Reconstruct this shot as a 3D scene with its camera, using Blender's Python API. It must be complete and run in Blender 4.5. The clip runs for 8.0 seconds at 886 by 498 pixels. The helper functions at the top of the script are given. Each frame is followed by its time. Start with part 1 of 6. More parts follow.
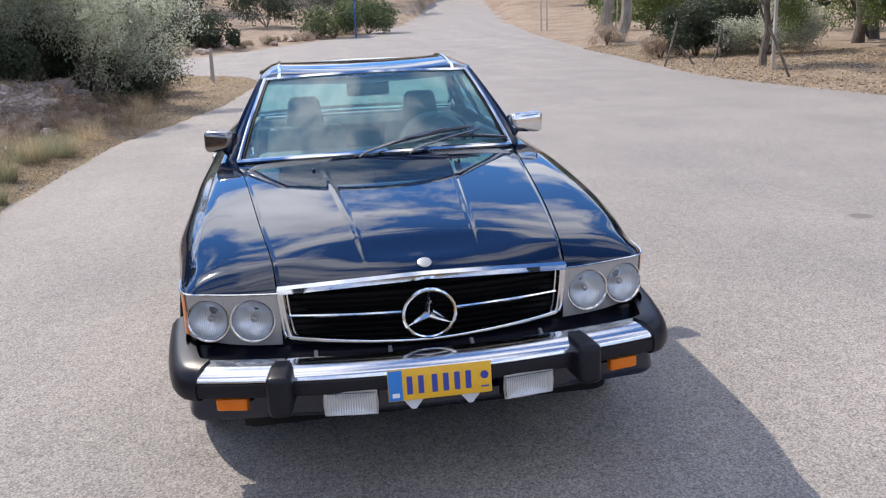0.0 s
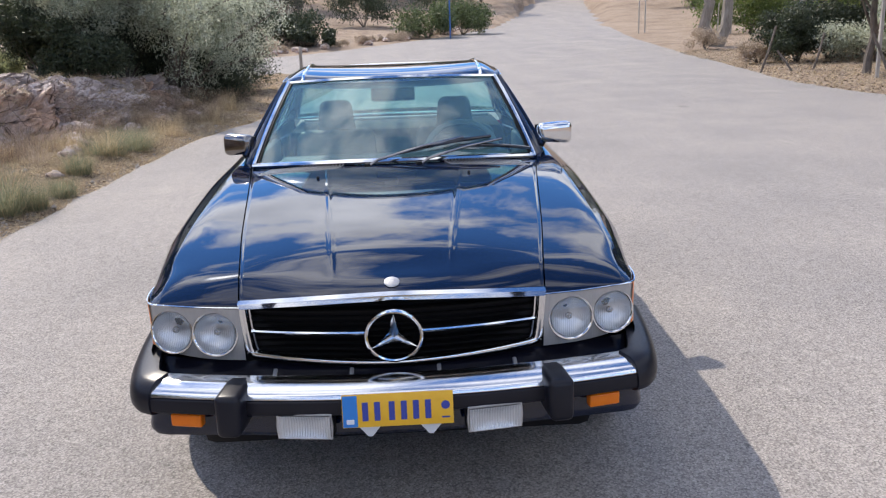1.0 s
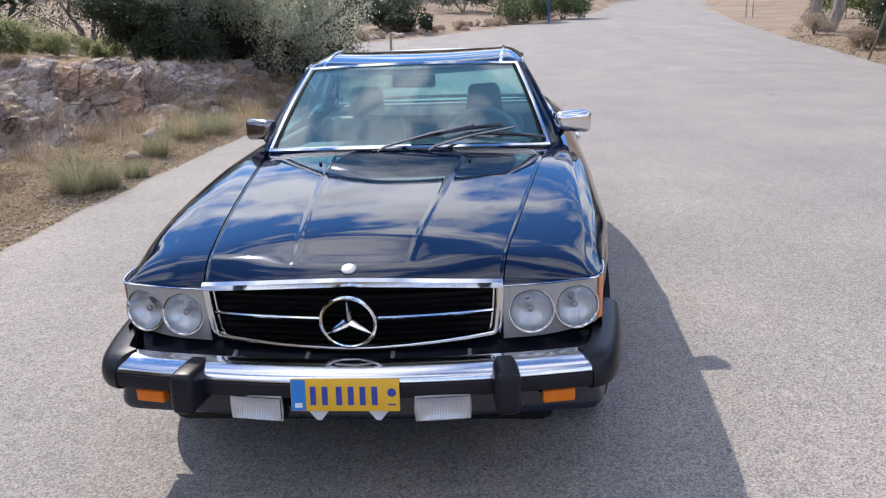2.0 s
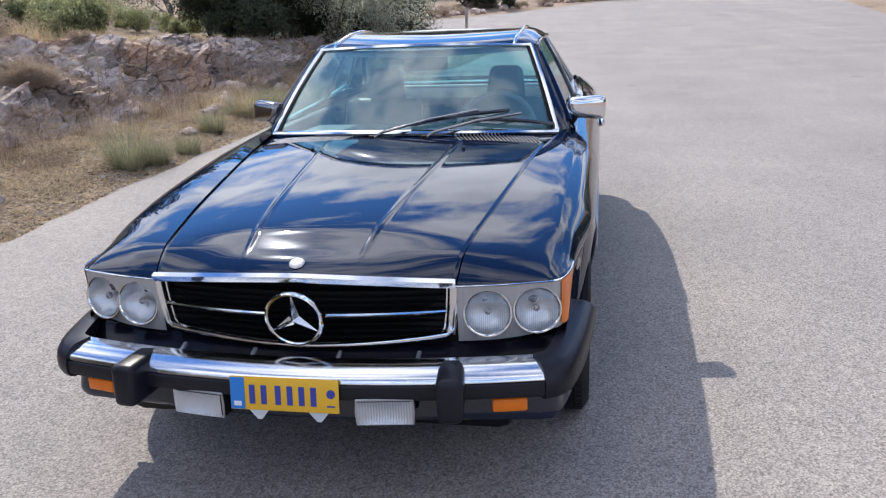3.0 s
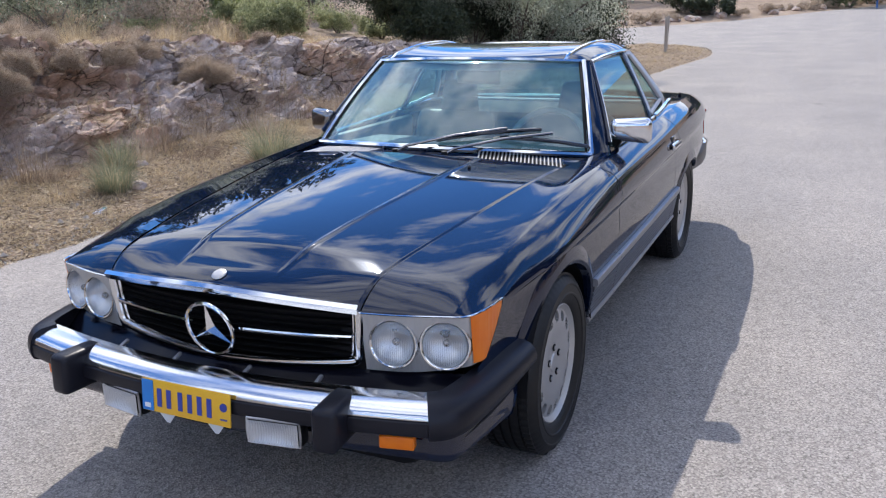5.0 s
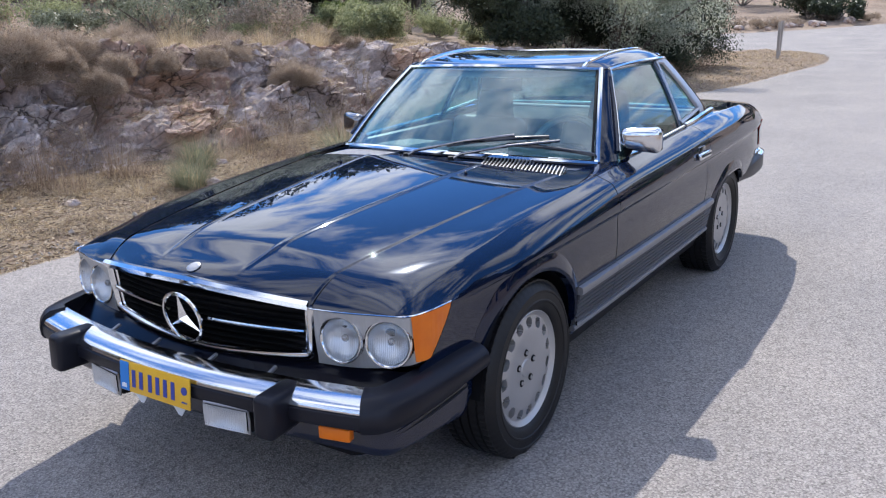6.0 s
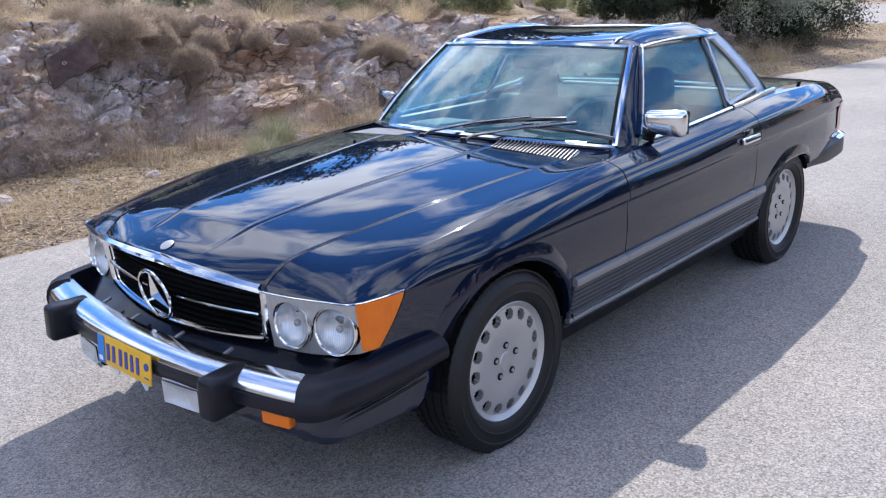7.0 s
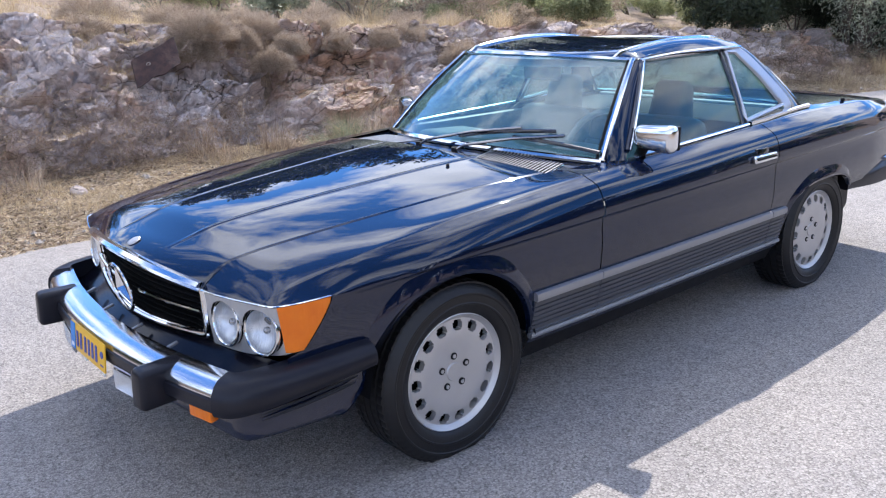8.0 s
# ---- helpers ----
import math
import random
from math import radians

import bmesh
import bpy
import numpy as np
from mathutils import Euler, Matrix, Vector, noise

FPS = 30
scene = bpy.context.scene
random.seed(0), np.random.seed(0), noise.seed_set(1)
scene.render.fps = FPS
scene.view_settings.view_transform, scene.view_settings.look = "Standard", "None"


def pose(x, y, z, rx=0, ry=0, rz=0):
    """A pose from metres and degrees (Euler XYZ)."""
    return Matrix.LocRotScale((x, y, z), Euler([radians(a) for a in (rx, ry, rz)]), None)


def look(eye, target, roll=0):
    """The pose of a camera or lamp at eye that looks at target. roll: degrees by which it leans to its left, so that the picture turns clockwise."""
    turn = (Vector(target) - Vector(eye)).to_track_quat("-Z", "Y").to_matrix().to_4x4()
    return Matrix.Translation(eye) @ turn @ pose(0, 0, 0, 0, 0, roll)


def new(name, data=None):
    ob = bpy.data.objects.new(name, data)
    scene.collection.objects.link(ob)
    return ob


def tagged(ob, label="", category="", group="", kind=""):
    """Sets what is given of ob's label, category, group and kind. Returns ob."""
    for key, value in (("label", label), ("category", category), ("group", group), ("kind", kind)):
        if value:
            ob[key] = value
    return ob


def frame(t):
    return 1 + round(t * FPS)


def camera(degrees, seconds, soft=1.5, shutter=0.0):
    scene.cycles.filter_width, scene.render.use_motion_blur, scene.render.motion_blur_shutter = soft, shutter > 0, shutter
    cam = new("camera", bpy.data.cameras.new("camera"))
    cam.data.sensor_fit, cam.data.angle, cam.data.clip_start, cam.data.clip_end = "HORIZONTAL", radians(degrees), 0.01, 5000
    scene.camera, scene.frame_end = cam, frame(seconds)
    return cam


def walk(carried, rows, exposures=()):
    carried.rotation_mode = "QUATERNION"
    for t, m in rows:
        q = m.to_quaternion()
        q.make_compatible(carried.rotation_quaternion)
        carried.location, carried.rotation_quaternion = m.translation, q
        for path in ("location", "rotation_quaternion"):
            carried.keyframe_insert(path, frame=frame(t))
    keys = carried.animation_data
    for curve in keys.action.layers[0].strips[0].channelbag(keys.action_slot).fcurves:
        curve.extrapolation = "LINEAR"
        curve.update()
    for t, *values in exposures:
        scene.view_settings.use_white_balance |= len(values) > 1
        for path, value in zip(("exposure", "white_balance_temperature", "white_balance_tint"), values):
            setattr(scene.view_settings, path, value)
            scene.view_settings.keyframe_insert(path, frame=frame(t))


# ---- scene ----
cam = camera(55.7, 8.0, soft=1.2)
PATH = [
    (0, (-0.319, -3.236, 1.464), (-0.031, -1.327, 0.942), -2.6),
    (0.5, (-0.126, -3.185, 1.451), (0.089, -1.264, 0.937), -1.8),
    (1, (0.067, -3.118, 1.468), (0.139, -1.186, 0.956), -2.0),
    (1.5, (0.283, -3.131, 1.473), (0.267, -1.199, 0.953), -1.6),
    (1.7, (0.369, -3.13, 1.465), (0.285, -1.201, 0.941), -2.0),
    (2.8, (0.775, -2.943, 1.459), (0.476, -1.052, 0.879), -1.8),
    (3, (0.849, -2.914, 1.467), (0.493, -1.034, 0.886), -2.2),
    (3.5, (1.064, -2.871, 1.476), (0.545, -1.02, 0.925), -2.3),
    (4, (1.292, -2.833, 1.495), (0.647, -1.02, 0.951), -2.2),
    (4.5, (1.431, -2.707, 1.478), (0.723, -0.912, 0.951), -1.6),
    (5, (1.597, -2.558, 1.476), (0.778, -0.82, 0.919), -1.5),
    (5.2, (1.667, -2.511, 1.475), (0.782, -0.807, 0.912), -1.8),
    (6.3, (2.151, -2.32, 1.484), (1.04, -0.747, 0.941), -1.3),
    (6.5, (2.209, -2.237, 1.472), (1.049, -0.706, 0.916), -1.4),
    (7, (2.359, -2.042, 1.481), (1.087, -0.616, 0.89), -2.1),
    (7.5, (2.568, -1.867, 1.49), (1.189, -0.542, 0.905), -1.8),
    (8, (2.744, -1.681, 1.488), (1.283, -0.442, 0.915), -1.7),
]
walk(cam, [(t, look(eye, target, roll)) for t, eye, target, roll in PATH], exposures=[(0, 0.17, 6800, 11), (4, 0.18, 6500, 11.2), (5, 0.16, 6400, 11.2), (6.5, 0.3, 6200, 11.2), (8, 0.62, 6250, 11.6)])

# ---- world and sun ----
SUN = Vector((-0.507, 0.827, 0.95)).normalized()
world = bpy.data.worlds.new("world")
scene.world = world
world.use_nodes = True
wt = world.node_tree
wt.nodes.clear()


def wnode(kind, operation=None):
    n = wt.nodes.new(kind)
    if operation:
        n.operation = operation
    return n


def wmath(op, a, b=None):
    n = wnode("ShaderNodeMath", operation=op)
    for i, v in enumerate((a, b)):
        if v is None:
            continue
        if isinstance(v, (int, float)):
            n.inputs[i].default_value = v
        else:
            wt.links.new(v, n.inputs[i])
    return n.outputs[0]


sky = wnode("ShaderNodeTexSky")
sky.sky_type, sky.sun_disc = "NISHITA", False
sky.sun_elevation = math.asin(SUN.z)
sky.sun_rotation = math.atan2(SUN.x, SUN.y)
sky.altitude, sky.air_density, sky.dust_density, sky.ozone_density = 200, 0.95, 0.02, 2.0
coords = wnode("ShaderNodeTexCoord")
sep = wnode("ShaderNodeSeparateXYZ")
wt.links.new(coords.outputs["Generated"], sep.inputs[0])
zz = wmath("ADD", wmath("MAXIMUM", sep.outputs[2], 0.0), 0.14)
comb = wnode("ShaderNodeCombineXYZ")
wt.links.new(wmath("MULTIPLY", wmath("DIVIDE", sep.outputs[0], zz), 0.72), comb.inputs[0])
wt.links.new(wmath("MULTIPLY", wmath("DIVIDE", sep.outputs[1], zz), 0.9), comb.inputs[1])
cl = wnode("ShaderNodeTexNoise")
cl.inputs["Scale"].default_value, cl.inputs["Detail"].default_value = 2.2, 12
cl.inputs["Roughness"].default_value, cl.inputs["Distortion"].default_value = 0.6, 0.2
drift = wnode("ShaderNodeVectorMath", "ADD")
drift.inputs[1].default_value = (1.7, 0.4, 0.0)
wt.links.new(comb.outputs[0], drift.inputs[0])
wt.links.new(drift.outputs[0], cl.inputs["Vector"])
ramp = wnode("ShaderNodeValToRGB")
ramp.color_ramp.elements[0].position, ramp.color_ramp.elements[1].position = 0.465, 0.575
wt.links.new(cl.outputs["Fac"], ramp.inputs[0])
cloud = wnode("ShaderNodeMixRGB")
cloud.inputs[1].default_value = (8.0, 8.6, 9.6, 1)
deep = wnode("ShaderNodeMixRGB")
deep.blend_type = "MULTIPLY"
deep.inputs[0].default_value = 1.0
deep.inputs[2].default_value = (0.48, 0.88, 1.38, 1)
wt.links.new(sky.outputs[0], deep.inputs[1])
wt.links.new(deep.outputs[0], cloud.inputs[1])
toward = wnode("ShaderNodeVectorMath", "DOT_PRODUCT")
toward.inputs[1].default_value = SUN
wt.links.new(coords.outputs["Generated"], toward.inputs[0])
glow = wmath("POWER", wmath("MAXIMUM", toward.outputs["Value"], 0.0), 9.0)
puff = wnode("ShaderNodeTexNoise")
puff.inputs["Scale"].default_value, puff.inputs["Detail"].default_value = 4.2, 6
wt.links.new(comb.outputs[0], puff.inputs["Vector"])
body = wmath("ADD", wmath("MULTIPLY", puff.outputs["Fac"], 13.0), 4.4)
aureole = wmath("MULTIPLY", wmath("POWER", wmath("MAXIMUM", toward.outputs["Value"], 0.0), 1800.0), 110.0)
bright = wmath("ADD", wmath("MULTIPLY", glow, 5.5), wmath("ADD", body, aureole))
tone = wnode("ShaderNodeVectorMath", "SCALE")
tone.inputs[0].default_value = (0.96, 1.0, 1.08)
wt.links.new(bright, tone.inputs["Scale"])
wt.links.new(tone.outputs[0], cloud.inputs[2])
wt.links.new(wmath("MULTIPLY", ramp.outputs[0], 0.9), cloud.inputs[0])
bg = wnode("ShaderNodeBackground")
bg.inputs["Strength"].default_value = 0.15
wt.links.new(cloud.outputs[0], bg.inputs["Color"])
wo = wnode("ShaderNodeOutputWorld")
wt.links.new(bg.outputs[0], wo.inputs["Surface"])

lamp = bpy.data.lights.new("sun", "SUN")
lamp.energy, lamp.angle, lamp.color = 4.1, radians(0.53), (1.0, 0.935, 0.84)
sun_ob = new("sun", lamp)
sun_ob.matrix_world = look(SUN * 60, (0, 0, 0))

# ---- materials ----


class Mat:
    """A node material with short helpers."""

    def __init__(self, name, color=(0.5, 0.5, 0.5), rough=0.5, metal=0.0, spec=0.5, coat=0.0, coat_rough=0.03):
        self.m = bpy.data.materials.new(name)
        self.m.use_nodes = True
        self.t = self.m.node_tree
        self.b = self.t.nodes["Principled BSDF"]
        self.set("Base Color", (*color, 1))
        self.set("Roughness", rough)
        self.set("Metallic", metal)
        self.set("Specular IOR Level", spec)
        self.set("Coat Weight", coat)
        self.set("Coat Roughness", coat_rough)
        self.vec = None

    def set(self, key, value):
        self.b.inputs[key].default_value = value

    def node(self, kind, operation="", blend_type="", feature=""):
        n = self.t.nodes.new(kind)
        if operation:
            n.operation = operation
        if blend_type:
            n.blend_type = blend_type
        if feature:
            n.feature = feature
        return n

    def link(self, a, b):
        self.t.links.new(a, b)

    def coords(self):
        if self.vec is None:
            self.vec = self.node("ShaderNodeTexCoord").outputs["Object"]
        return self.vec

    def noise(self, scale, detail=4, rough=0.55, stretch=None):
        n = self.node("ShaderNodeTexNoise")
        n.inputs["Scale"].default_value, n.inputs["Detail"].default_value, n.inputs["Roughness"].default_value = scale, detail, rough
        v = self.coords()
        if stretch:
            mp = self.node("ShaderNodeMapping")
            mp.inputs["Scale"].default_value = stretch
            self.link(v, mp.inputs[0])
            v = mp.outputs[0]
        self.link(v, n.inputs["Vector"])
        return n.outputs["Fac"]

    def voronoi(self, scale, feature="F1", out="Distance"):
        n = self.node("ShaderNodeTexVoronoi", feature=feature)
        n.inputs["Scale"].default_value = scale
        self.link(self.coords(), n.inputs["Vector"])
        return n.outputs[out]

    def ramp(self, fac, *stops):
        n = self.node("ShaderNodeValToRGB")
        e = n.color_ramp.elements
        while len(e) < len(stops):
            e.new(0.5)
        for el, (p, c) in zip(e, stops):
            el.position = p
            el.color = (*c, 1) if len(c) == 3 else c
        self.link(fac, n.inputs[0])
        return n.outputs[0]

    def mix(self, fac, a, b, blend="MIX"):
        n = self.node("ShaderNodeMixRGB", blend_type=blend)
        for i, v in zip((0, 1, 2), (fac, a, b)):
            if isinstance(v, (int, float)):
                n.inputs[i].default_value = v
            elif isinstance(v, tuple):
                n.inputs[i].default_value = (*v, 1)
            else:
                self.link(v, n.inputs[i])
        return n.outputs[0]

    def color(self, out):
        self.link(out, self.b.inputs["Base Color"])
        return self

    def rough(self, fac, lo, hi):
        n = self.node("ShaderNodeMapRange")
        n.inputs["To Min"].default_value, n.inputs["To Max"].default_value = lo, hi
        self.link(fac, n.inputs[0])
        self.link(n.outputs[0], self.b.inputs["Roughness"])
        return self

    def bump(self, fac, strength, distance=0.01):
        n = self.node("ShaderNodeBump")
        n.inputs["Strength"].default_value, n.inputs["Distance"].default_value = strength, distance
        self.link(fac, n.inputs["Height"])
        if self.b.inputs["Normal"].is_linked:
            self.link(self.b.inputs["Normal"].links[0].from_socket, n.inputs["Normal"])
        self.link(n.outputs[0], self.b.inputs["Normal"])
        return self


def random_tint(M, lo, hi):
    info = M.node("ShaderNodeNewGeometry")
    return M.ramp(info.outputs["Random Per Island"], (0.0, lo), (1.0, hi))


paint = Mat("navy_paint", (0.003, 0.006, 0.024), 0.4, 0.0, 0.0, 1.0, 0.022)
paint.color(paint.mix(paint.noise(3, 3), (0.0025, 0.0065, 0.021), (0.0035, 0.0085, 0.028)))
paint.set("Coat IOR", 1.58)
chrome = Mat("chrome", (0.78, 0.79, 0.8), 0.08, 1.0)
chrome.rough(chrome.noise(40, 4), 0.04, 0.16)
bumper_chrome = Mat("aged_chrome", (0.74, 0.74, 0.75), 0.2, 1.0)
bumper_chrome.rough(bumper_chrome.noise(60, 5), 0.1, 0.22)
mirror_mat = Mat("mirror_glass", (0.85, 0.86, 0.87), 0.03, 1.0)
rubber = Mat("black_rubber", (0.012, 0.012, 0.017), 0.34, 0.0, 0.24)
rubber.color(rubber.mix(rubber.noise(9, 5), (0.007, 0.007, 0.011), (0.016, 0.016, 0.022))).bump(rubber.noise(400, 2), 0.12, 0.002)
black = Mat("black_metal", (0.004, 0.004, 0.005), 0.5, 0.0, 0.22)
black.rough(black.noise(20, 4), 0.4, 0.6)
gloss_black = Mat("gloss_black", (0.004, 0.004, 0.006), 0.18, 0.0, 0.5, 0.6)
filler = Mat("black_filler_panel", (0.005, 0.005, 0.009), 0.16, 0.0, 0.16)
filler.rough(filler.noise(10, 4), 0.1, 0.22)
gloss_black.rough(gloss_black.noise(14, 4), 0.14, 0.3)
tyre_mat = Mat("tyre_rubber", (0.02, 0.02, 0.021), 0.5, 0.0, 0.4)
tyre_mat.color(tyre_mat.mix(tyre_mat.noise(12, 6), (0.003, 0.003, 0.004), (0.011, 0.0105, 0.0105))).bump(tyre_mat.noise(120, 4), 0.2, 0.002)
alloy = Mat("silver_alloy", (0.5, 0.5, 0.51), 0.38, 0.55)
alloy.color(alloy.mix(alloy.noise(7, 5), (0.44, 0.425, 0.41), (0.55, 0.535, 0.52)))
bezel_mat = Mat("grey_bezel", (0.36, 0.36, 0.37), 0.42, 0.35)
bezel_mat.color(bezel_mat.mix(bezel_mat.noise(60, 5, 0.6, (1, 1, 0.1)), (0.34, 0.335, 0.33), (0.5, 0.49, 0.48))).bump(bezel_mat.noise(150, 1, 0.3, (1, 0.05, 0.02)), 0.35, 0.004)
reflector = Mat("reflector", (0.62, 0.63, 0.64), 0.36, 1.0)
reflector.bump(reflector.noise(28, 3, 0.5, (1, 1, 3)), 0.05, 0.02)
amber = Mat("amber_plastic", (0.85, 0.22, 0.012), 0.3, 0.0, 0.35, 0.12)
amber.color(amber.mix(amber.noise(18, 3), (0.7, 0.13, 0.004), (0.86, 0.22, 0.008))).bump(amber.noise(90, 1, 0.3, (1, 1, 0.05)), 0.3, 0.004)
red_lens = Mat("red_plastic", (0.42, 0.012, 0.012), 0.2, 0.0, 0.5, 0.6)
red_lens.color(red_lens.mix(red_lens.noise(30, 2), (0.34, 0.008, 0.01), (0.5, 0.02, 0.02)))
white_enamel = Mat("white_enamel", (0.72, 0.74, 0.76), 0.3)
white_enamel.rough(white_enamel.noise(60, 3), 0.2, 0.4)
plate_yellow = Mat("plate_yellow", (0.8, 0.44, 0.02), 0.4)
plate_yellow.color(plate_yellow.mix(plate_yellow.noise(30, 5), (0.74, 0.38, 0.015), (0.85, 0.5, 0.035)))
plate_blue = Mat("plate_blue", (0.01, 0.14, 0.55), 0.4)
plate_blue.color(plate_blue.mix(plate_blue.noise(30, 5), (0.012, 0.17, 0.52), (0.02, 0.22, 0.62)))
ink_blue = Mat("ink_blue", (0.03, 0.05, 0.3), 0.45)
trim_grey = Mat("grey_trim", (0.3, 0.3, 0.31), 0.38, 0.6)
satin = Mat("satin_metal", (0.52, 0.52, 0.53), 0.36, 0.85)
satin.rough(satin.noise(40, 4), 0.28, 0.42)
trim_grey.rough(trim_grey.noise(30, 3), 0.3, 0.48)
clad = Mat("dark_cladding", (0.03, 0.031, 0.036), 0.42)
clad.color(clad.mix(clad.noise(6, 4), (0.04, 0.042, 0.05), (0.06, 0.062, 0.072)))
leather = Mat("blue_grey_leather", (0.055, 0.07, 0.085), 0.5)
leather.color(leather.mix(leather.noise(5, 5), (0.04, 0.06, 0.07), (0.065, 0.088, 0.1))).bump(leather.voronoi(160), 0.25, 0.002)
dash_mat = Mat("dash_vinyl", (0.05, 0.06, 0.07), 0.6)
dash_mat.color(dash_mat.mix(dash_mat.noise(8, 4), (0.07, 0.088, 0.1), (0.1, 0.12, 0.135)))
carpet = Mat("dark_carpet", (0.02, 0.024, 0.028), 0.95)
carpet.color(carpet.mix(carpet.noise(60, 4), (0.012, 0.015, 0.019), (0.028, 0.033, 0.038))).bump(carpet.noise(300, 3), 0.3, 0.003)
# pale tone holds the sunlight on the shelf's rear edge
shelf_mat = Mat("pale_shelf", (0.55, 0.58, 0.6), 0.7)
shelf_mat.color(shelf_mat.mix(shelf_mat.noise(9, 5), (0.33, 0.36, 0.38), (0.42, 0.45, 0.47)))
liner = Mat("headliner", (0.3, 0.33, 0.36), 0.9)
liner.bump(liner.noise(300, 2), 0.2, 0.002)


def glass_mat(name, tint, base=0.045, veil=0.0, veil_tint=(0.85, 0.87, 0.9)):
    M = Mat(name)
    t = M.t
    t.nodes.remove(M.b)
    out = [n for n in t.nodes if n.type == "OUTPUT_MATERIAL"][0]
    clear = M.node("ShaderNodeBsdfTransparent")
    clear.inputs[0].default_value = (*tint, 1)
    gl = M.node("ShaderNodeBsdfGlossy")
    gl.inputs["Roughness"].default_value = 0.015
    lw = M.node("ShaderNodeLayerWeight")
    lw.inputs["Blend"].default_value = 0.5
    pw = M.node("ShaderNodeMath", operation="POWER")
    pw.inputs[1].default_value = 4.5
    M.link(lw.outputs["Facing"], pw.inputs[0])
    ml = M.node("ShaderNodeMath", operation="MULTIPLY_ADD")
    ml.inputs[1].default_value, ml.inputs[2].default_value = 0.93, base
    M.link(pw.outputs[0], ml.inputs[0])
    mx = M.node("ShaderNodeMixShader")
    M.link(ml.outputs[0], mx.inputs[0])
    # diffuse veil mixed into the clear glass
    if veil:
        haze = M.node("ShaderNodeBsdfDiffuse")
        haze.inputs[0].default_value = (*veil_tint, 1)
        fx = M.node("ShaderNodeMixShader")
        fx.inputs[0].default_value = veil
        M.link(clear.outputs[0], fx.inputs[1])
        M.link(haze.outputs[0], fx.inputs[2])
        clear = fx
    M.link(clear.outputs[0], mx.inputs[1])
    M.link(gl.outputs[0], mx.inputs[2])
    M.link(mx.outputs[0], out.inputs["Surface"])
    return M


# teal veil on the car glass stands in for reflected sky haze
glass = glass_mat("car_glass", (0.62, 0.92, 0.9), 0.13, 0.19, (0.33, 0.6, 0.65))
side_glass = glass_mat("side_glass", (0.55, 0.82, 0.8), 0.05, 0.05, (0.3, 0.5, 0.52))
# white veil brightens the lamp lenses in place of the highlights they catch
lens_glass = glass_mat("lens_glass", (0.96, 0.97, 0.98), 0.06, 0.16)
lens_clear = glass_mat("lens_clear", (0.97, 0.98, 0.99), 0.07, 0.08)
matt_black = Mat("matt_black", (0.004, 0.004, 0.004), 0.9, 0.0, 0.1)
matt_black.rough(matt_black.noise(30, 3), 0.85, 0.95)
dark_chrome = Mat("dark_chrome", (0.25, 0.24, 0.235), 0.12, 1.0)
dark_chrome.rough(dark_chrome.noise(40, 4), 0.08, 0.2)
wheel_rim = Mat("pale_wheel_rim", (0.2, 0.22, 0.235), 0.5)
wheel_rim.color(wheel_rim.mix(wheel_rim.noise(20, 4), (0.17, 0.19, 0.2), (0.24, 0.26, 0.275)))

road_mat = Mat("chip_seal_asphalt", (0.3, 0.29, 0.28), 0.85)
chips = road_mat.ramp(road_mat.voronoi(140, "F1", "Color"), (0.0, (0.18, 0.165, 0.152)), (0.45, (0.302, 0.279, 0.257)), (1.0, (0.46, 0.425, 0.392)))
pits = road_mat.ramp(road_mat.voronoi(140), (0.0, (1, 1, 1)), (0.55, (0.95, 0.95, 0.95)), (0.9, (0.5, 0.5, 0.5)))
rc = road_mat.mix(1.0, chips, pits, "MULTIPLY")
rc = road_mat.mix(1.0, rc, road_mat.ramp(road_mat.noise(0.7, 6), (0.3, (0.86, 0.86, 0.87)), (0.7, (1.1, 1.08, 1.06))), "MULTIPLY")
rc = road_mat.mix(1.0, rc, road_mat.ramp(road_mat.noise(14, 5), (0.3, (0.88, 0.88, 0.89)), (0.75, (1.08, 1.07, 1.06))), "MULTIPLY")
rc = road_mat.mix(1.0, rc, road_mat.ramp(road_mat.noise(0.9, 5, 0.6, (1, 0.1, 1)), (0.3, (0.9, 0.9, 0.91)), (0.7, (1.07, 1.06, 1.05))), "MULTIPLY")
spots = road_mat.ramp(road_mat.voronoi(0.55), (0.035, (0.6, 0.6, 0.6)), (0.06, (1, 1, 1)))
rc = road_mat.mix(1.0, rc, spots, "MULTIPLY")
road_mat.color(rc).bump(road_mat.voronoi(140), 0.45, 0.005).bump(road_mat.noise(30, 3), 0.25, 0.01)

soil = Mat("dry_soil", (0.4, 0.3, 0.2), 0.95)
sc = soil.ramp(soil.noise(0.5, 8, 0.6), (0.25, (0.23, 0.16, 0.11)), (0.5, (0.355, 0.27, 0.2)), (0.8, (0.48, 0.385, 0.3)))
sc = soil.mix(1.0, sc, soil.ramp(soil.noise(9, 8, 0.7), (0.3, (0.6, 0.58, 0.56)), (0.7, (1.15, 1.12, 1.08))), "MULTIPLY")
sc = soil.mix(1.0, sc, soil.ramp(soil.voronoi(22, "F1", "Color"), (0.1, (0.72, 0.72, 0.72)), (0.9, (1.12, 1.1, 1.06))), "MULTIPLY")
soil.color(sc).bump(soil.noise(6, 8, 0.7), 0.8, 0.08).bump(soil.voronoi(30), 0.5, 0.02)

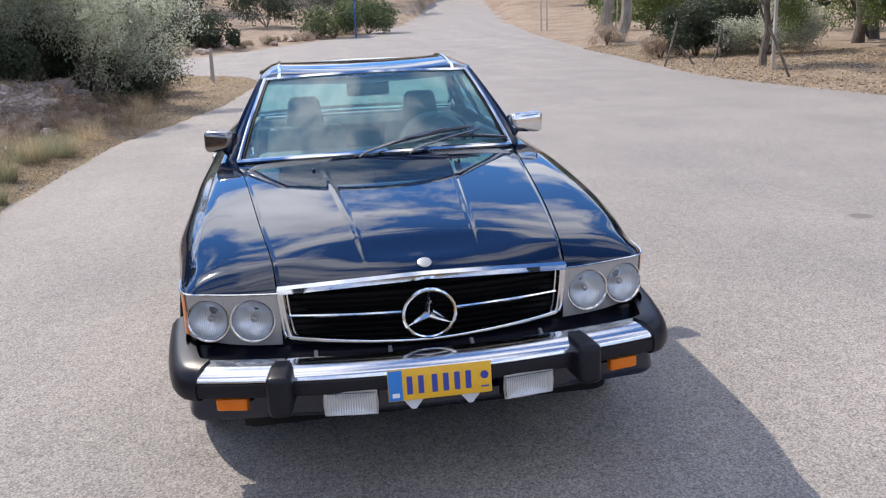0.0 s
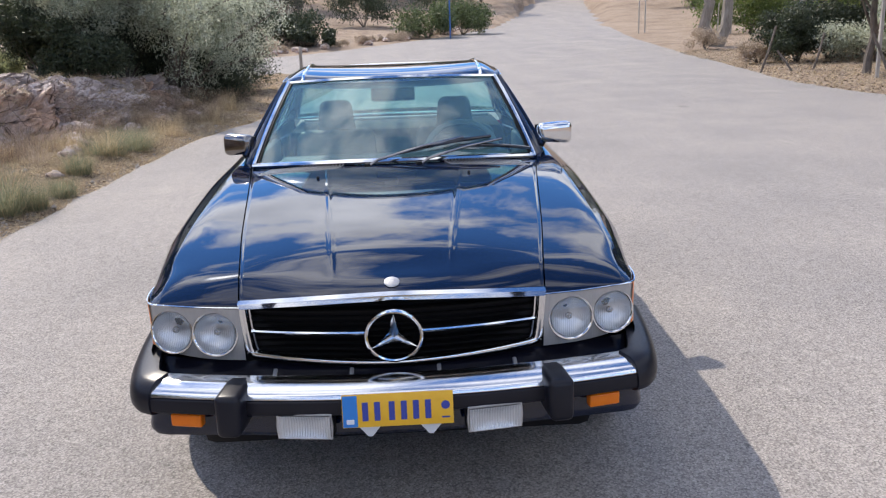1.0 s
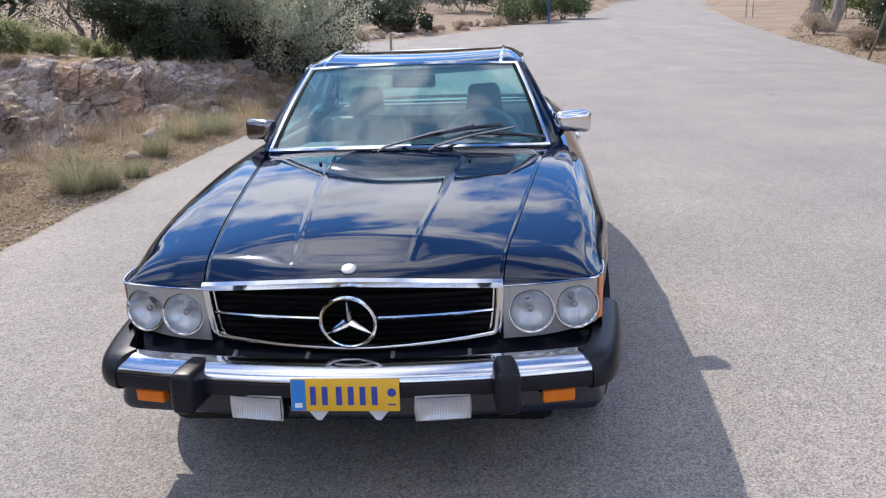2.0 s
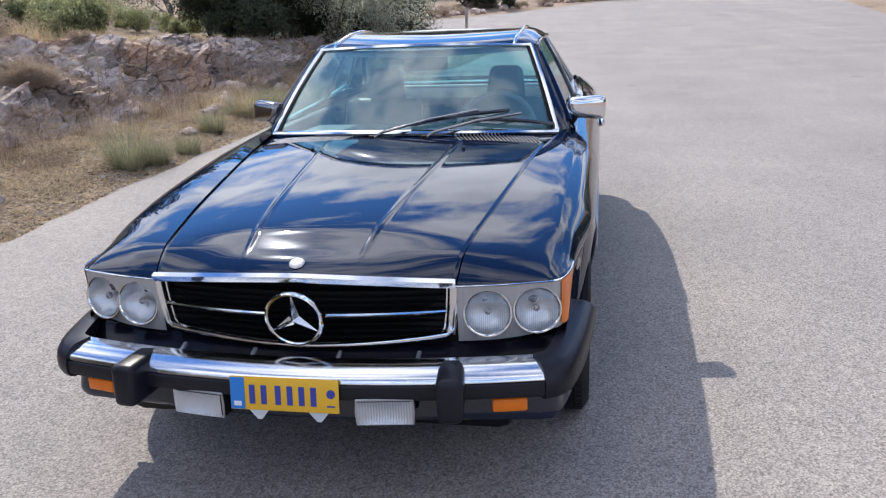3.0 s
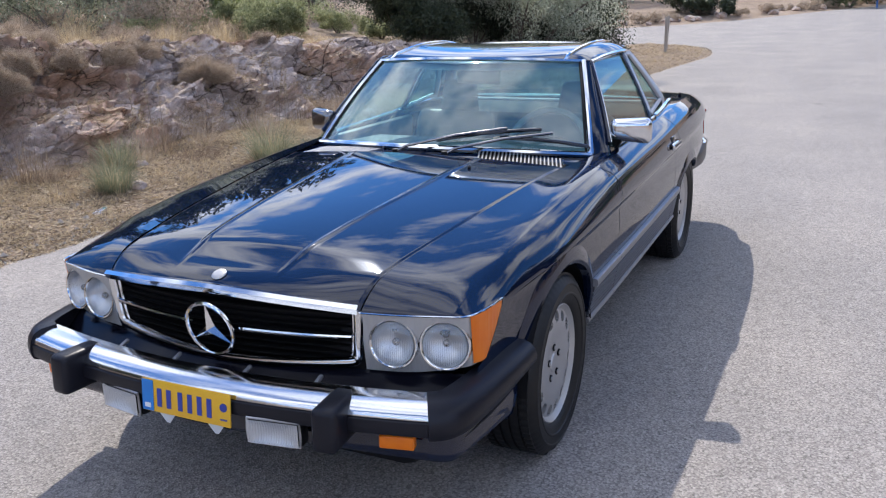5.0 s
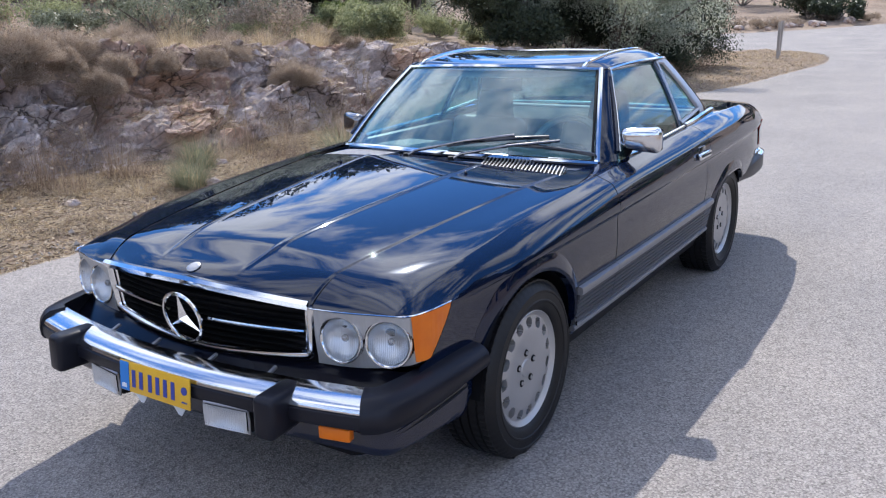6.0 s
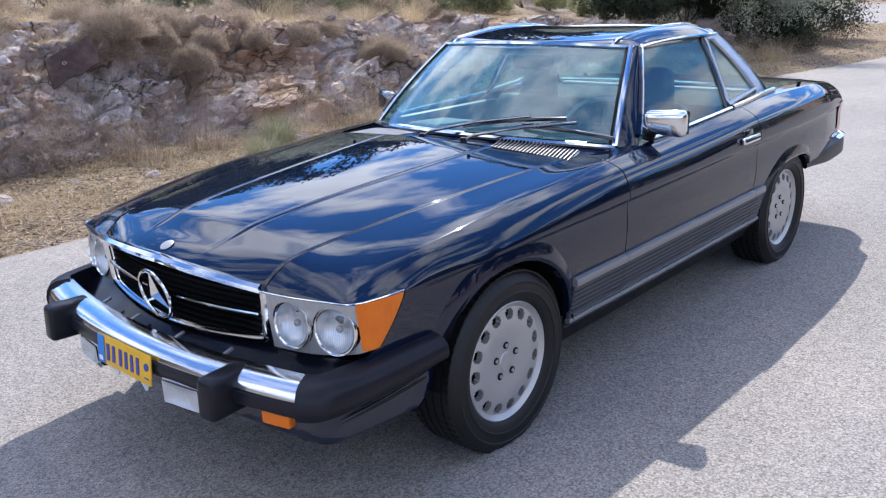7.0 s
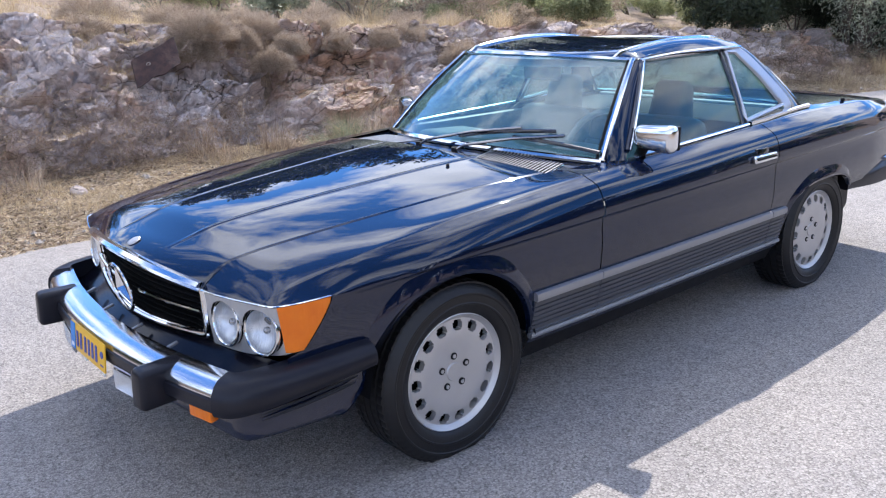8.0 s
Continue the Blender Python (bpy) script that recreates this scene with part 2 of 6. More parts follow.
rock_mat = Mat("grey_limestone", (0.36, 0.34, 0.33), 0.9)
kc = rock_mat.ramp(rock_mat.noise(1.6, 9, 0.62), (0.25, (0.3, 0.23, 0.2)), (0.37, (0.48, 0.4, 0.37)), (0.52, (0.7, 0.61, 0.575)), (0.75, (0.86, 0.77, 0.735)))
kc = rock_mat.mix(rock_mat.ramp(rock_mat.noise(0.9, 6), (0.5, (0, 0, 0)), (0.62, (0.85, 0.85, 0.85))), kc, (0.62, 0.4, 0.27))
geo = rock_mat.node("ShaderNodeNewGeometry")
gsep = rock_mat.node("ShaderNodeSeparateXYZ")
rock_mat.link(geo.outputs["Normal"], gsep.inputs[0])
ledge = rock_mat.mix(1.0, rock_mat.ramp(gsep.outputs[2], (0.5, (0, 0, 0)), (0.75, (0.9, 0.9, 0.9))), rock_mat.ramp(rock_mat.noise(3, 6), (0.42, (0, 0, 0)), (0.6, (1, 1, 1))), "MULTIPLY")
kc = rock_mat.mix(ledge, kc, (0.56, 0.43, 0.31))
kc = rock_mat.mix(1.0, kc, rock_mat.ramp(rock_mat.noise(22, 8, 0.7), (0.3, (0.7, 0.68, 0.67)), (0.7, (1.2, 1.18, 1.165))), "MULTIPLY")
wob = rock_mat.node("ShaderNodeTexNoise")
wob.inputs["Scale"].default_value, wob.inputs["Detail"].default_value = 2.5, 5
rock_mat.link(rock_mat.coords(), wob.inputs["Vector"])
wadd = rock_mat.node("ShaderNodeVectorMath", "MULTIPLY_ADD")
wadd.inputs[1].default_value = (0.3, 0.3, 0.3)
rock_mat.link(wob.outputs["Color"], wadd.inputs[0])
rock_mat.link(rock_mat.coords(), wadd.inputs[2])
joints = None
for size, wide in ((1.1, 0.007), (2.9, 0.01)):
    vo = rock_mat.node("ShaderNodeTexVoronoi", feature="DISTANCE_TO_EDGE")
    vo.inputs["Scale"].default_value = size
    sq = rock_mat.node("ShaderNodeVectorMath", "MULTIPLY")
    sq.inputs[1].default_value = (1.0, 0.8, 1.5)
    rock_mat.link(wadd.outputs[0], sq.inputs[0])
    rock_mat.link(sq.outputs[0], vo.inputs["Vector"])
    line = rock_mat.ramp(vo.outputs["Distance"], (0.0, (0.13, 0.11, 0.1)), (wide, (0.5, 0.47, 0.45)), (wide * 3, (1, 1, 1)))
    joints = line if joints is None else rock_mat.mix(1.0, joints, line, "MULTIPLY")
patchy = rock_mat.ramp(rock_mat.noise(1.1, 4), (0.4, (0.15, 0.15, 0.15)), (0.56, (1, 1, 1)))
kc = rock_mat.mix(patchy, kc, rock_mat.mix(1.0, kc, joints, "MULTIPLY"))
rock_mat.bump(joints, 0.35, 0.04)
rock_mat.color(kc).bump(rock_mat.noise(11, 9, 0.7), 0.8, 0.08).bump(rock_mat.voronoi(9, "DISTANCE_TO_EDGE"), 0.5, 0.05).bump(rock_mat.noise(60, 5, 0.7), 0.6, 0.015)


def leaf_mat(name, lo, hi, rough=0.6, back=0.4):
    M = Mat(name, lo, rough)
    tint = random_tint(M, lo, hi)
    M.color(tint)
    if back:
        thin = M.node("ShaderNodeBsdfTranslucent")
        M.link(tint, thin.inputs["Color"])
        mx = M.node("ShaderNodeMixShader")
        mx.inputs[0].default_value = back
        M.link(M.b.outputs[0], mx.inputs[1])
        M.link(thin.outputs[0], mx.inputs[2])
        out = [n for n in M.t.nodes if n.type == "OUTPUT_MATERIAL"][0]
        M.link(mx.outputs[0], out.inputs["Surface"])
    return M


olive_leaf = leaf_mat("olive_leaf", (0.27, 0.3, 0.21), (0.68, 0.7, 0.56), 0.45, 0.5)
dusty_leaf = leaf_mat("dusty_green_leaf", (0.18, 0.2, 0.09), (0.46, 0.48, 0.27), 0.6, 0.5)
deep_olive = leaf_mat("deep_olive_leaf", (0.1, 0.115, 0.07), (0.34, 0.36, 0.25), 0.4, 0.4)
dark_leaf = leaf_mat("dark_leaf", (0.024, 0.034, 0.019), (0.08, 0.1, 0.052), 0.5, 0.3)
green_leaf = leaf_mat("green_leaf", (0.07, 0.11, 0.03), (0.2, 0.25, 0.07), 0.5)
grass_green = leaf_mat("green_grass", (0.14, 0.15, 0.085), (0.34, 0.345, 0.225), 0.8, 0.5)
mid_leaf = leaf_mat("mid_green_leaf", (0.05, 0.075, 0.03), (0.17, 0.21, 0.09), 0.5)
pale_stone = Mat("pale_gravel", (0.5, 0.46, 0.42), 0.9)
pale_stone.color(pale_stone.mix(pale_stone.noise(3, 4), (0.27, 0.235, 0.2), (0.46, 0.415, 0.365)))
straw = leaf_mat("straw", (0.36, 0.265, 0.145), (0.7, 0.57, 0.38), 0.8)
twig = leaf_mat("dry_twigs", (0.29, 0.225, 0.165), (0.6, 0.49, 0.38), 0.85)
dark_twig = leaf_mat("dark_brushwood", (0.12, 0.085, 0.06), (0.4, 0.3, 0.22), 0.85, 0.4)
litter_mat = leaf_mat("leaf_litter", (0.06, 0.038, 0.024), (0.66, 0.54, 0.4), 0.85)
teal_cap = Mat("teal_plastic", (0.05, 0.4, 0.4), 0.4)
bark = Mat("bark", (0.16, 0.13, 0.11), 0.9)
bark.color(bark.ramp(bark.noise(14, 8, 0.65, (1, 1, 0.25)), (0.3, (0.07, 0.055, 0.045)), (0.7, (0.24, 0.2, 0.165)))).bump(bark.noise(30, 6, 0.65, (1, 1, 0.2)), 0.9, 0.03)
pale_bark = Mat("pale_bark", (0.33, 0.29, 0.25), 0.85)
pale_bark.color(pale_bark.ramp(pale_bark.noise(6, 7, 0.6, (1, 1, 0.3)), (0.3, (0.19, 0.155, 0.125)), (0.7, (0.4, 0.36, 0.31)))).bump(pale_bark.noise(20, 6), 0.6, 0.02)
rust = Mat("rusty_iron", (0.1, 0.05, 0.03), 0.9)
rust.color(rust.ramp(rust.noise(16, 7), (0.3, (0.03, 0.018, 0.016)), (0.7, (0.085, 0.042, 0.032)))).bump(rust.noise(50, 5), 0.6, 0.01)
weathered = Mat("weathered_wood", (0.3, 0.26, 0.22), 0.9)
weathered.color(weathered.ramp(weathered.noise(18, 6, 0.6, (1, 1, 0.1)), (0.3, (0.3, 0.27, 0.235)), (0.7, (0.52, 0.48, 0.43))))
sign_blue = Mat("blue_sign", (0.03, 0.12, 0.35), 0.5)
grey_sheet = Mat("pale_sheet", (0.62, 0.64, 0.66), 0.5)
grey_sheet.color(grey_sheet.mix(grey_sheet.noise(8, 4), (0.55, 0.57, 0.59), (0.7, 0.72, 0.74)))

# ---- mesh helpers ----


def mesh_from(name, verts, faces, material, parent=None, label="", sharp=35, smooth=True):
    me = bpy.data.meshes.new(name)
    me.from_pydata([tuple(v) for v in verts], [], faces)
    me.materials.append(material.m)
    if smooth:
        me.polygons.foreach_set("use_smooth", [True] * len(me.polygons))
        me.set_sharp_from_angle(angle=radians(sharp))
    me.update()
    ob = new(name, me)
    if parent:
        ob.parent = parent
    if label:
        ob["label"] = label
    return ob


def part(name, bm, material, parent=None, label="", sharp=35):
    me = bpy.data.meshes.new(name)
    bm.to_mesh(me)
    bm.free()
    me.materials.append(material.m)
    me.polygons.foreach_set("use_smooth", [True] * len(me.polygons))
    me.set_sharp_from_angle(angle=radians(sharp))
    ob = new(name, me)
    if parent:
        ob.parent = parent
    if label:
        ob["label"] = label
    return ob


def curve(xs, ys):
    """A smooth monotone-ish interpolation through a table."""
    xs, ys = np.array(xs, float), np.array(ys, float)
    d = np.diff(ys) / np.diff(xs)
    m = np.zeros(len(xs))
    m[0], m[-1] = d[0], d[-1]
    for i in range(1, len(xs) - 1):
        m[i] = 0 if d[i - 1] * d[i] <= 0 else 2 * d[i - 1] * d[i] / (d[i - 1] + d[i])

    def f(x):
        x = min(max(x, xs[0]), xs[-1])
        i = min(int(np.searchsorted(xs, x, side="right")) - 1, len(xs) - 2)
        h = xs[i + 1] - xs[i]
        t = (x - xs[i]) / h
        return float((2 * t**3 - 3 * t**2 + 1) * ys[i] + (t**3 - 2 * t**2 + t) * h * m[i] + (3 * t**2 - 2 * t**3) * ys[i + 1] + (t**3 - t**2) * h * m[i + 1])

    return f


def catmull(pts, n):
    """Points along a spline through pts, n per span."""
    p = [Vector(q) for q in pts]
    p = [2 * p[0] - p[1]] + p + [2 * p[-1] - p[-2]]
    out = []
    for i in range(1, len(p) - 2):
        a, b, c, d = p[i - 1], p[i], p[i + 1], p[i + 2]
        for k in range(n):
            t = k / n
            out.append(0.5 * (2 * b + (c - a) * t + (2 * a - 5 * b + 4 * c - d) * t * t + (3 * b - a - 3 * c + d) * t**3))
    out.append(p[-2])
    return out


def grid(fn, nu, nv, keep=None):
    """Verts and quads of fn(i, j)."""
    verts = [fn(i, j) for i in range(nu + 1) for j in range(nv + 1)]
    faces = []
    for i in range(nu):
        for j in range(nv):
            a = i * (nv + 1) + j
            f = (a, a + nv + 1, a + nv + 2, a + 1)
            if keep is None or keep(sum((Vector(verts[k]) for k in f), Vector()) / 4):
                faces.append(f)
    return verts, faces


def sweep(path, profile, up=(0, 0, 1), closed=False, cap=True, scale=None):
    """Verts and faces of a closed 2D profile (side, up) swept along a path."""
    path = [Vector(p) for p in path]
    n, k = len(path), len(profile)
    verts, faces = [], []
    for i, p in enumerate(path):
        a = path[(i - 1) % n] if closed or i else p
        b = path[(i + 1) % n] if closed or i < n - 1 else p
        t = (b - a).normalized()
        u = Vector(up[i] if isinstance(up, list) else up)
        s = t.cross(u)
        s = s.normalized() if s.length > 1e-6 else Vector((1, 0, 0))
        w = s.cross(t)
        f = scale[i] if scale else 1
        verts += [p + s * x * f + w * y * f for x, y in profile]
    for i in range(n if closed else n - 1):
        for j in range(k):
            a, b = i * k, ((i + 1) % n) * k
            faces.append((a + j, a + (j + 1) % k, b + (j + 1) % k, b + j))
    if cap and not closed:
        faces += [tuple(range(k))[::-1], tuple(range((n - 1) * k, n * k))]
    return verts, faces


def ring(r, n=10, rx=None):
    rx = rx or r
    return [(rx * math.cos(2 * math.pi * i / n), r * math.sin(2 * math.pi * i / n)) for i in range(n)]


def tube(name, path, r, material, parent=None, label="", n=10, up=(0, 0, 1), closed=False, scale=None, flat=None):
    v, f = sweep(path, ring(r, n, flat), up, closed, True, scale)
    return mesh_from(name, v, f, material, parent, label)


def lathe(profile, n, axis="x", sweep_faces=None):
    """Verts, faces of (radius, along) turned round the x axis."""
    verts, faces, k = [], [], len(profile)
    for i in range(n):
        a = 2 * math.pi * i / n
        verts += [(d, r * math.cos(a), r * math.sin(a)) for r, d in profile]
    for i in range(n):
        for j in range(k - 1):
            a, b = i * k + j, ((i + 1) % n) * k + j
            faces.append((a, b, b + 1, a + 1))
    return verts, faces


def rounded_box(sx, sy, sz, r, seg=3, warp=None):
    bm = bmesh.new()
    bmesh.ops.create_cube(bm, size=1)
    for v in bm.verts:
        v.co = Vector((v.co.x * sx, v.co.y * sy, v.co.z * sz))
        if warp:
            v.co = Vector(warp(v.co))
    bmesh.ops.bevel(bm, geom=list(bm.edges), offset=r, segments=seg, profile=0.5, affect="EDGES")
    return bm


def moved(bm, m):
    bmesh.ops.transform(bm, matrix=m, verts=list(bm.verts))
    return bm


def thing(name, label, category, at=(0, 0, 0), group="", kind=""):
    ob = new(name)
    ob.location = at
    return tagged(ob, label, category, group, kind)

# ---- the car: nose towards -y, front axle at y = 0, its left side at +x ----
WHEELBASE, HUB_Z = 2.455, 0.291
car = thing("car", "dark navy two-door roadster with chrome trim and closed hardtop", "car")

c0x = curve([-0.76, -0.69, -0.25, 0.4, 0.70, 0.9, 1.04, 1.3, 1.95, 2.45, 3.0, 3.43], [0.46, 0.466, 0.528, 0.612, 0.655, 0.69, 0.722, 0.74, 0.735, 0.70, 0.675, 0.648])
c0z = curve([-0.76, -0.69, -0.60, -0.45, 0.0, 0.4, 0.62, 0.95, 1.3, 1.95, 2.45, 3.0, 3.43], [0.706, 0.722, 0.744, 0.767, 0.812, 0.841, 0.85, 0.856, 0.868, 0.892, 0.906, 0.898, 0.862])
SIDE_Y = [-0.72, -0.45, 0.0, 0.45, 0.70, 1.3, 1.95, 2.45, 3.0, 3.43]
SIDE = [  # x and z of crest, shoulder, crease, below, trim, bottom
    (curve(SIDE_Y, [0.69, 0.722, 0.745, 0.757, 0.761, 0.766, 0.768, 0.758, 0.735, 0.692]), curve(SIDE_Y, [0.692, 0.737, 0.791, 0.825, 0.84, 0.864, 0.889, 0.898, 0.89, 0.853])),
    (curve(SIDE_Y, [0.735, 0.763, 0.803, 0.818, 0.825, 0.836, 0.845, 0.84, 0.812, 0.757]), curve(SIDE_Y, [0.674, 0.71, 0.761, 0.796, 0.809, 0.82, 0.838, 0.845, 0.836, 0.808])),
    (curve(SIDE_Y, [0.765, 0.787, 0.842, 0.852, 0.856, 0.861, 0.862, 0.859, 0.838, 0.785]), curve(SIDE_Y, [0.655, 0.664, 0.696, 0.705, 0.71, 0.72, 0.73, 0.737, 0.74, 0.735])),
    (curve(SIDE_Y, [0.766, 0.786, 0.838, 0.848, 0.852, 0.857, 0.858, 0.855, 0.834, 0.782]), curve(SIDE_Y, [0.642, 0.652, 0.684, 0.693, 0.698, 0.708, 0.718, 0.725, 0.728, 0.723])),
    (curve(SIDE_Y, [0.765, 0.784, 0.84, 0.849, 0.851, 0.856, 0.856, 0.853, 0.832, 0.78]), curve(SIDE_Y, [0.58] * 10)),
    (curve(SIDE_Y, [0.76, 0.78, 0.838, 0.84, 0.842, 0.844, 0.844, 0.84, 0.815, 0.77]), curve(SIDE_Y, [0.48] * 10)),
    (curve(SIDE_Y, [0.74, 0.76, 0.80, 0.805, 0.81, 0.812, 0.812, 0.805, 0.78, 0.74]), curve(SIDE_Y, [0.29] * 10)),
]


def chord_spline(pts, n):
    """A smooth line through points at uneven distances."""
    ps = [Vector(p) for p in pts]
    h = [max((b - a).length, 1e-5) ** 0.7 for a, b in zip(ps, ps[1:])]
    m = [(ps[1] - ps[0]) / h[0]]
    for i in range(1, len(ps) - 1):
        a, b = (ps[i] - ps[i - 1]) / h[i - 1], (ps[i + 1] - ps[i]) / h[i]
        m.append((a * h[i] + b * h[i - 1]) / (h[i] + h[i - 1]))
    m.append((ps[-1] - ps[-2]) / h[-1])
    out = []
    for i in range(len(h)):
        for k in range(n):
            t = k / n
            out.append(ps[i] * (2 * t**3 - 3 * t**2 + 1) + m[i] * h[i] * (t**3 - 2 * t**2 + t) + ps[i + 1] * (3 * t**2 - 2 * t**3) + m[i + 1] * h[i] * (t**3 - t**2))
    return out + [ps[-1]]


def side_section(y, n=5):
    pts = [(c0x(y), 0, c0z(y))] + [(a(y), 0, b(y)) for a, b in SIDE]
    pts[3] = (pts[3][0] + 0.004 * max(0.0, min(1.0, (y + 0.45) / 0.3)), 0, pts[3][2])
    k = max(0.0, min(1.0, (-0.25 - y) / 0.35))
    a, b = pts[1], pts[2]
    mid = ((a[0] + b[0]) / 2, 0, (a[2] + b[2]) / 2 + 0.004)
    fold = (a[0] + 0.007, 0, a[2] - 0.0032)
    pts.insert(2, tuple(fold[q] + (mid[q] - fold[q]) * k for q in range(3)))
    return [(p.x, p.z) for p in chord_spline(pts, n)]


def side_x(y, z):
    """The half width of the body at a height."""
    s = side_section(y)
    for (xa, za), (xb, zb) in zip(s[3:], s[4:]):
        if zb <= z <= za:
            return xa + (xb - xa) * (za - z) / max(za - zb, 1e-6)
    return s[-1][0]


def nose_y(x):
    """The front line of the hood, grille and lamps in plan."""
    x = abs(x)
    return -0.762 + 0.065 * (x / 0.466) ** 2 if x < 0.466 else curve([0.466, 0.56, 0.69, 0.745, 0.762, 0.778, 0.80], [-0.697, -0.68, -0.642, -0.622, -0.60, -0.53, -0.44])(x)


ARCHES = [(0.0, 0.356, 0.356, 2.0), (WHEELBASE, 0.375, 0.288, 2.8)]  # centre, half width, height, roundness


def arch_k(y, z, c, a, b, p):
    return ((abs(y - c) / a) ** p + (abs(z - HUB_Z) / b) ** p) ** (1 / p)


def arch_pt(ang, grow, c, a, b, p):
    y, z = -math.cos(ang), math.sin(ang)
    k = ((abs(y) / a) ** p + (abs(z) / b) ** p) ** (1 / p)
    return c + y * (1 / k + grow), HUB_Z + z * (1 / k + grow)


def outside_arch(y, z):
    return all(arch_k(y, z, *q) > 1 for q in ARCHES)


def lamp_back(z):
    """The rear edge of the turn lamp on the body side."""
    return -0.446 - 0.095 * max(0.0, (0.67 - z) / 0.14) ** 1.3 if z > 0.527 else -0.60


FENDER_EDGE = catmull([(0.466, -0.697, 0), (0.56, -0.68, 0), (0.66, -0.653, 0), (0.715, -0.637, 0), (0.748, -0.612, 0), (0.768, -0.56, 0), (0.782, -0.50, 0), (0.788, -0.448, 0)], 12)
ROLL = 0.13


def roll(d):
    """How far the sheet metal has risen from the nose's edge."""
    return (1 - (1 - max(0.0, min(1.0, d / ROLL))) ** 2.4) ** 0.8


def fender_panel():
    y1, n, jc = 0.698, 112, 24
    m = len(side_section(0.0, 6)) - 1
    edge = [FENDER_EDGE[round(float(np.interp(j, (0, 6, 12, 18, jc), (0, 34, 39, 58, len(FENDER_EDGE) - 1))))] for j in range(jc + 1)]

    def at(i, j):
        t = (i / n) ** 1.3
        if j <= jc:
            b = edge[j]
            y = b.y + (y1 - b.y) * t
            x, z = side_section(y, 6)[j]
            w = max(0.0, 1 - (y - b.y) / 0.3) ** 2
            x += (b.x - side_section(b.y, 6)[j][0]) * w
            d = min(math.hypot(x - q.x, y - q.y) for q in FENDER_EDGE)
            if y < 0.0:
                z = 0.672 + (z - 0.672) * roll(d) if z > 0.672 else z + (0.672 - z) * max(0.0, 1 - d / 0.1)
            return Vector((x, y, z))
        x, z = side_section(-0.45, 6)[j]
        b = lamp_back(min(z, 0.668))
        y = b + (y1 - b) * t
        x, z = side_section(y, 6)[j]
        return Vector((x, y, z))

    pts = [[at(i, j) for j in range(m + 1)] for i in range(n + 1)]
    for step in range(60):
        old = [list(row) for row in pts]
        for i in range(1, n):
            for j in range(1, jc):
                p = old[i][j]
                if p.y < 0.45:
                    w = 0.5 * min(1.0, (0.45 - p.y) / 0.3)
                    q = (old[i - 1][j] + old[i + 1][j]) / 2
                    if step % 6 == 0 and p.y < -0.1:
                        q = (q + (old[i][j - 1] + old[i][j + 1]) / 2) / 2
                    pts[i][j] = Vector((p.x + (q.x - p.x) * w, p.y, p.z + (q.z - p.z) * w))
    return trimmed(*grid(lambda i, j: pts[i][j].copy(), n, m, lambda c: outside_arch(c.y, c.z) and not (c.y < -0.33 and c.z < 0.5)))


def side_panel(y0, y1, step=0.015):
    n = max(4, round((y1 - y0) / step))
    secs = []
    for i in range(n + 1):
        y = y0 + (y1 - y0) * i / n
        secs.append([(x, y, z) for x, z in side_section(y, 6)])

    m = len(secs[0]) - 1
    return trimmed(*grid(lambda i, j: Vector(secs[i][j]), n, m, lambda c: outside_arch(c.y, c.z) and not (c.y > 2.72 and c.z < 0.47)))


def trimmed(verts, faces):
    """Draws the cut edge onto the round of the wheel arch."""
    used = {}
    for f in faces:
        for a, b in zip(f, f[1:] + f[:1]):
            k = (min(a, b), max(a, b))
            used[k] = used.get(k, 0) + 1
    for (a, b), cnt in used.items():
        if cnt == 1:
            for q in (a, b):
                v = verts[q]
                for ar in ARCHES:
                    d = arch_k(v.y, v.z, *ar)
                    if 0.997 < d < 1.09 and v.z < 0.68:
                        v.y, v.z = ar[0] + (v.y - ar[0]) / d, HUB_Z + (v.z - HUB_Z) / d
    keep = sorted({q for f in faces for q in f})
    idx = {q: i for i, q in enumerate(keep)}
    bm = bmesh.new()
    vs = [bm.verts.new(verts[q]) for q in keep]
    for f in faces:
        bm.faces.new([vs[idx[q]] for q in f])
    bmesh.ops.remove_doubles(bm, verts=list(bm.verts), dist=0.0008)
    bmesh.ops.dissolve_degenerate(bm, edges=list(bm.edges), dist=0.0005)
    return bm


def add_sided(name, make, material, parent, label="", sharp=38):
    out = []
    for s in (1, -1):
        bm = make()
        if s < 0:
            bmesh.ops.scale(bm, vec=(-1, 1, 1), verts=list(bm.verts))
            bmesh.ops.reverse_faces(bm, faces=list(bm.faces))
        out.append(part(name, bm, material, parent, label, sharp))
    return out


add_sided("fender", fender_panel, paint, car)
add_sided("door", lambda: side_panel(0.704, 1.936), paint, car)
add_sided("rear_fender", lambda: side_panel(1.942, 3.43), paint, car)

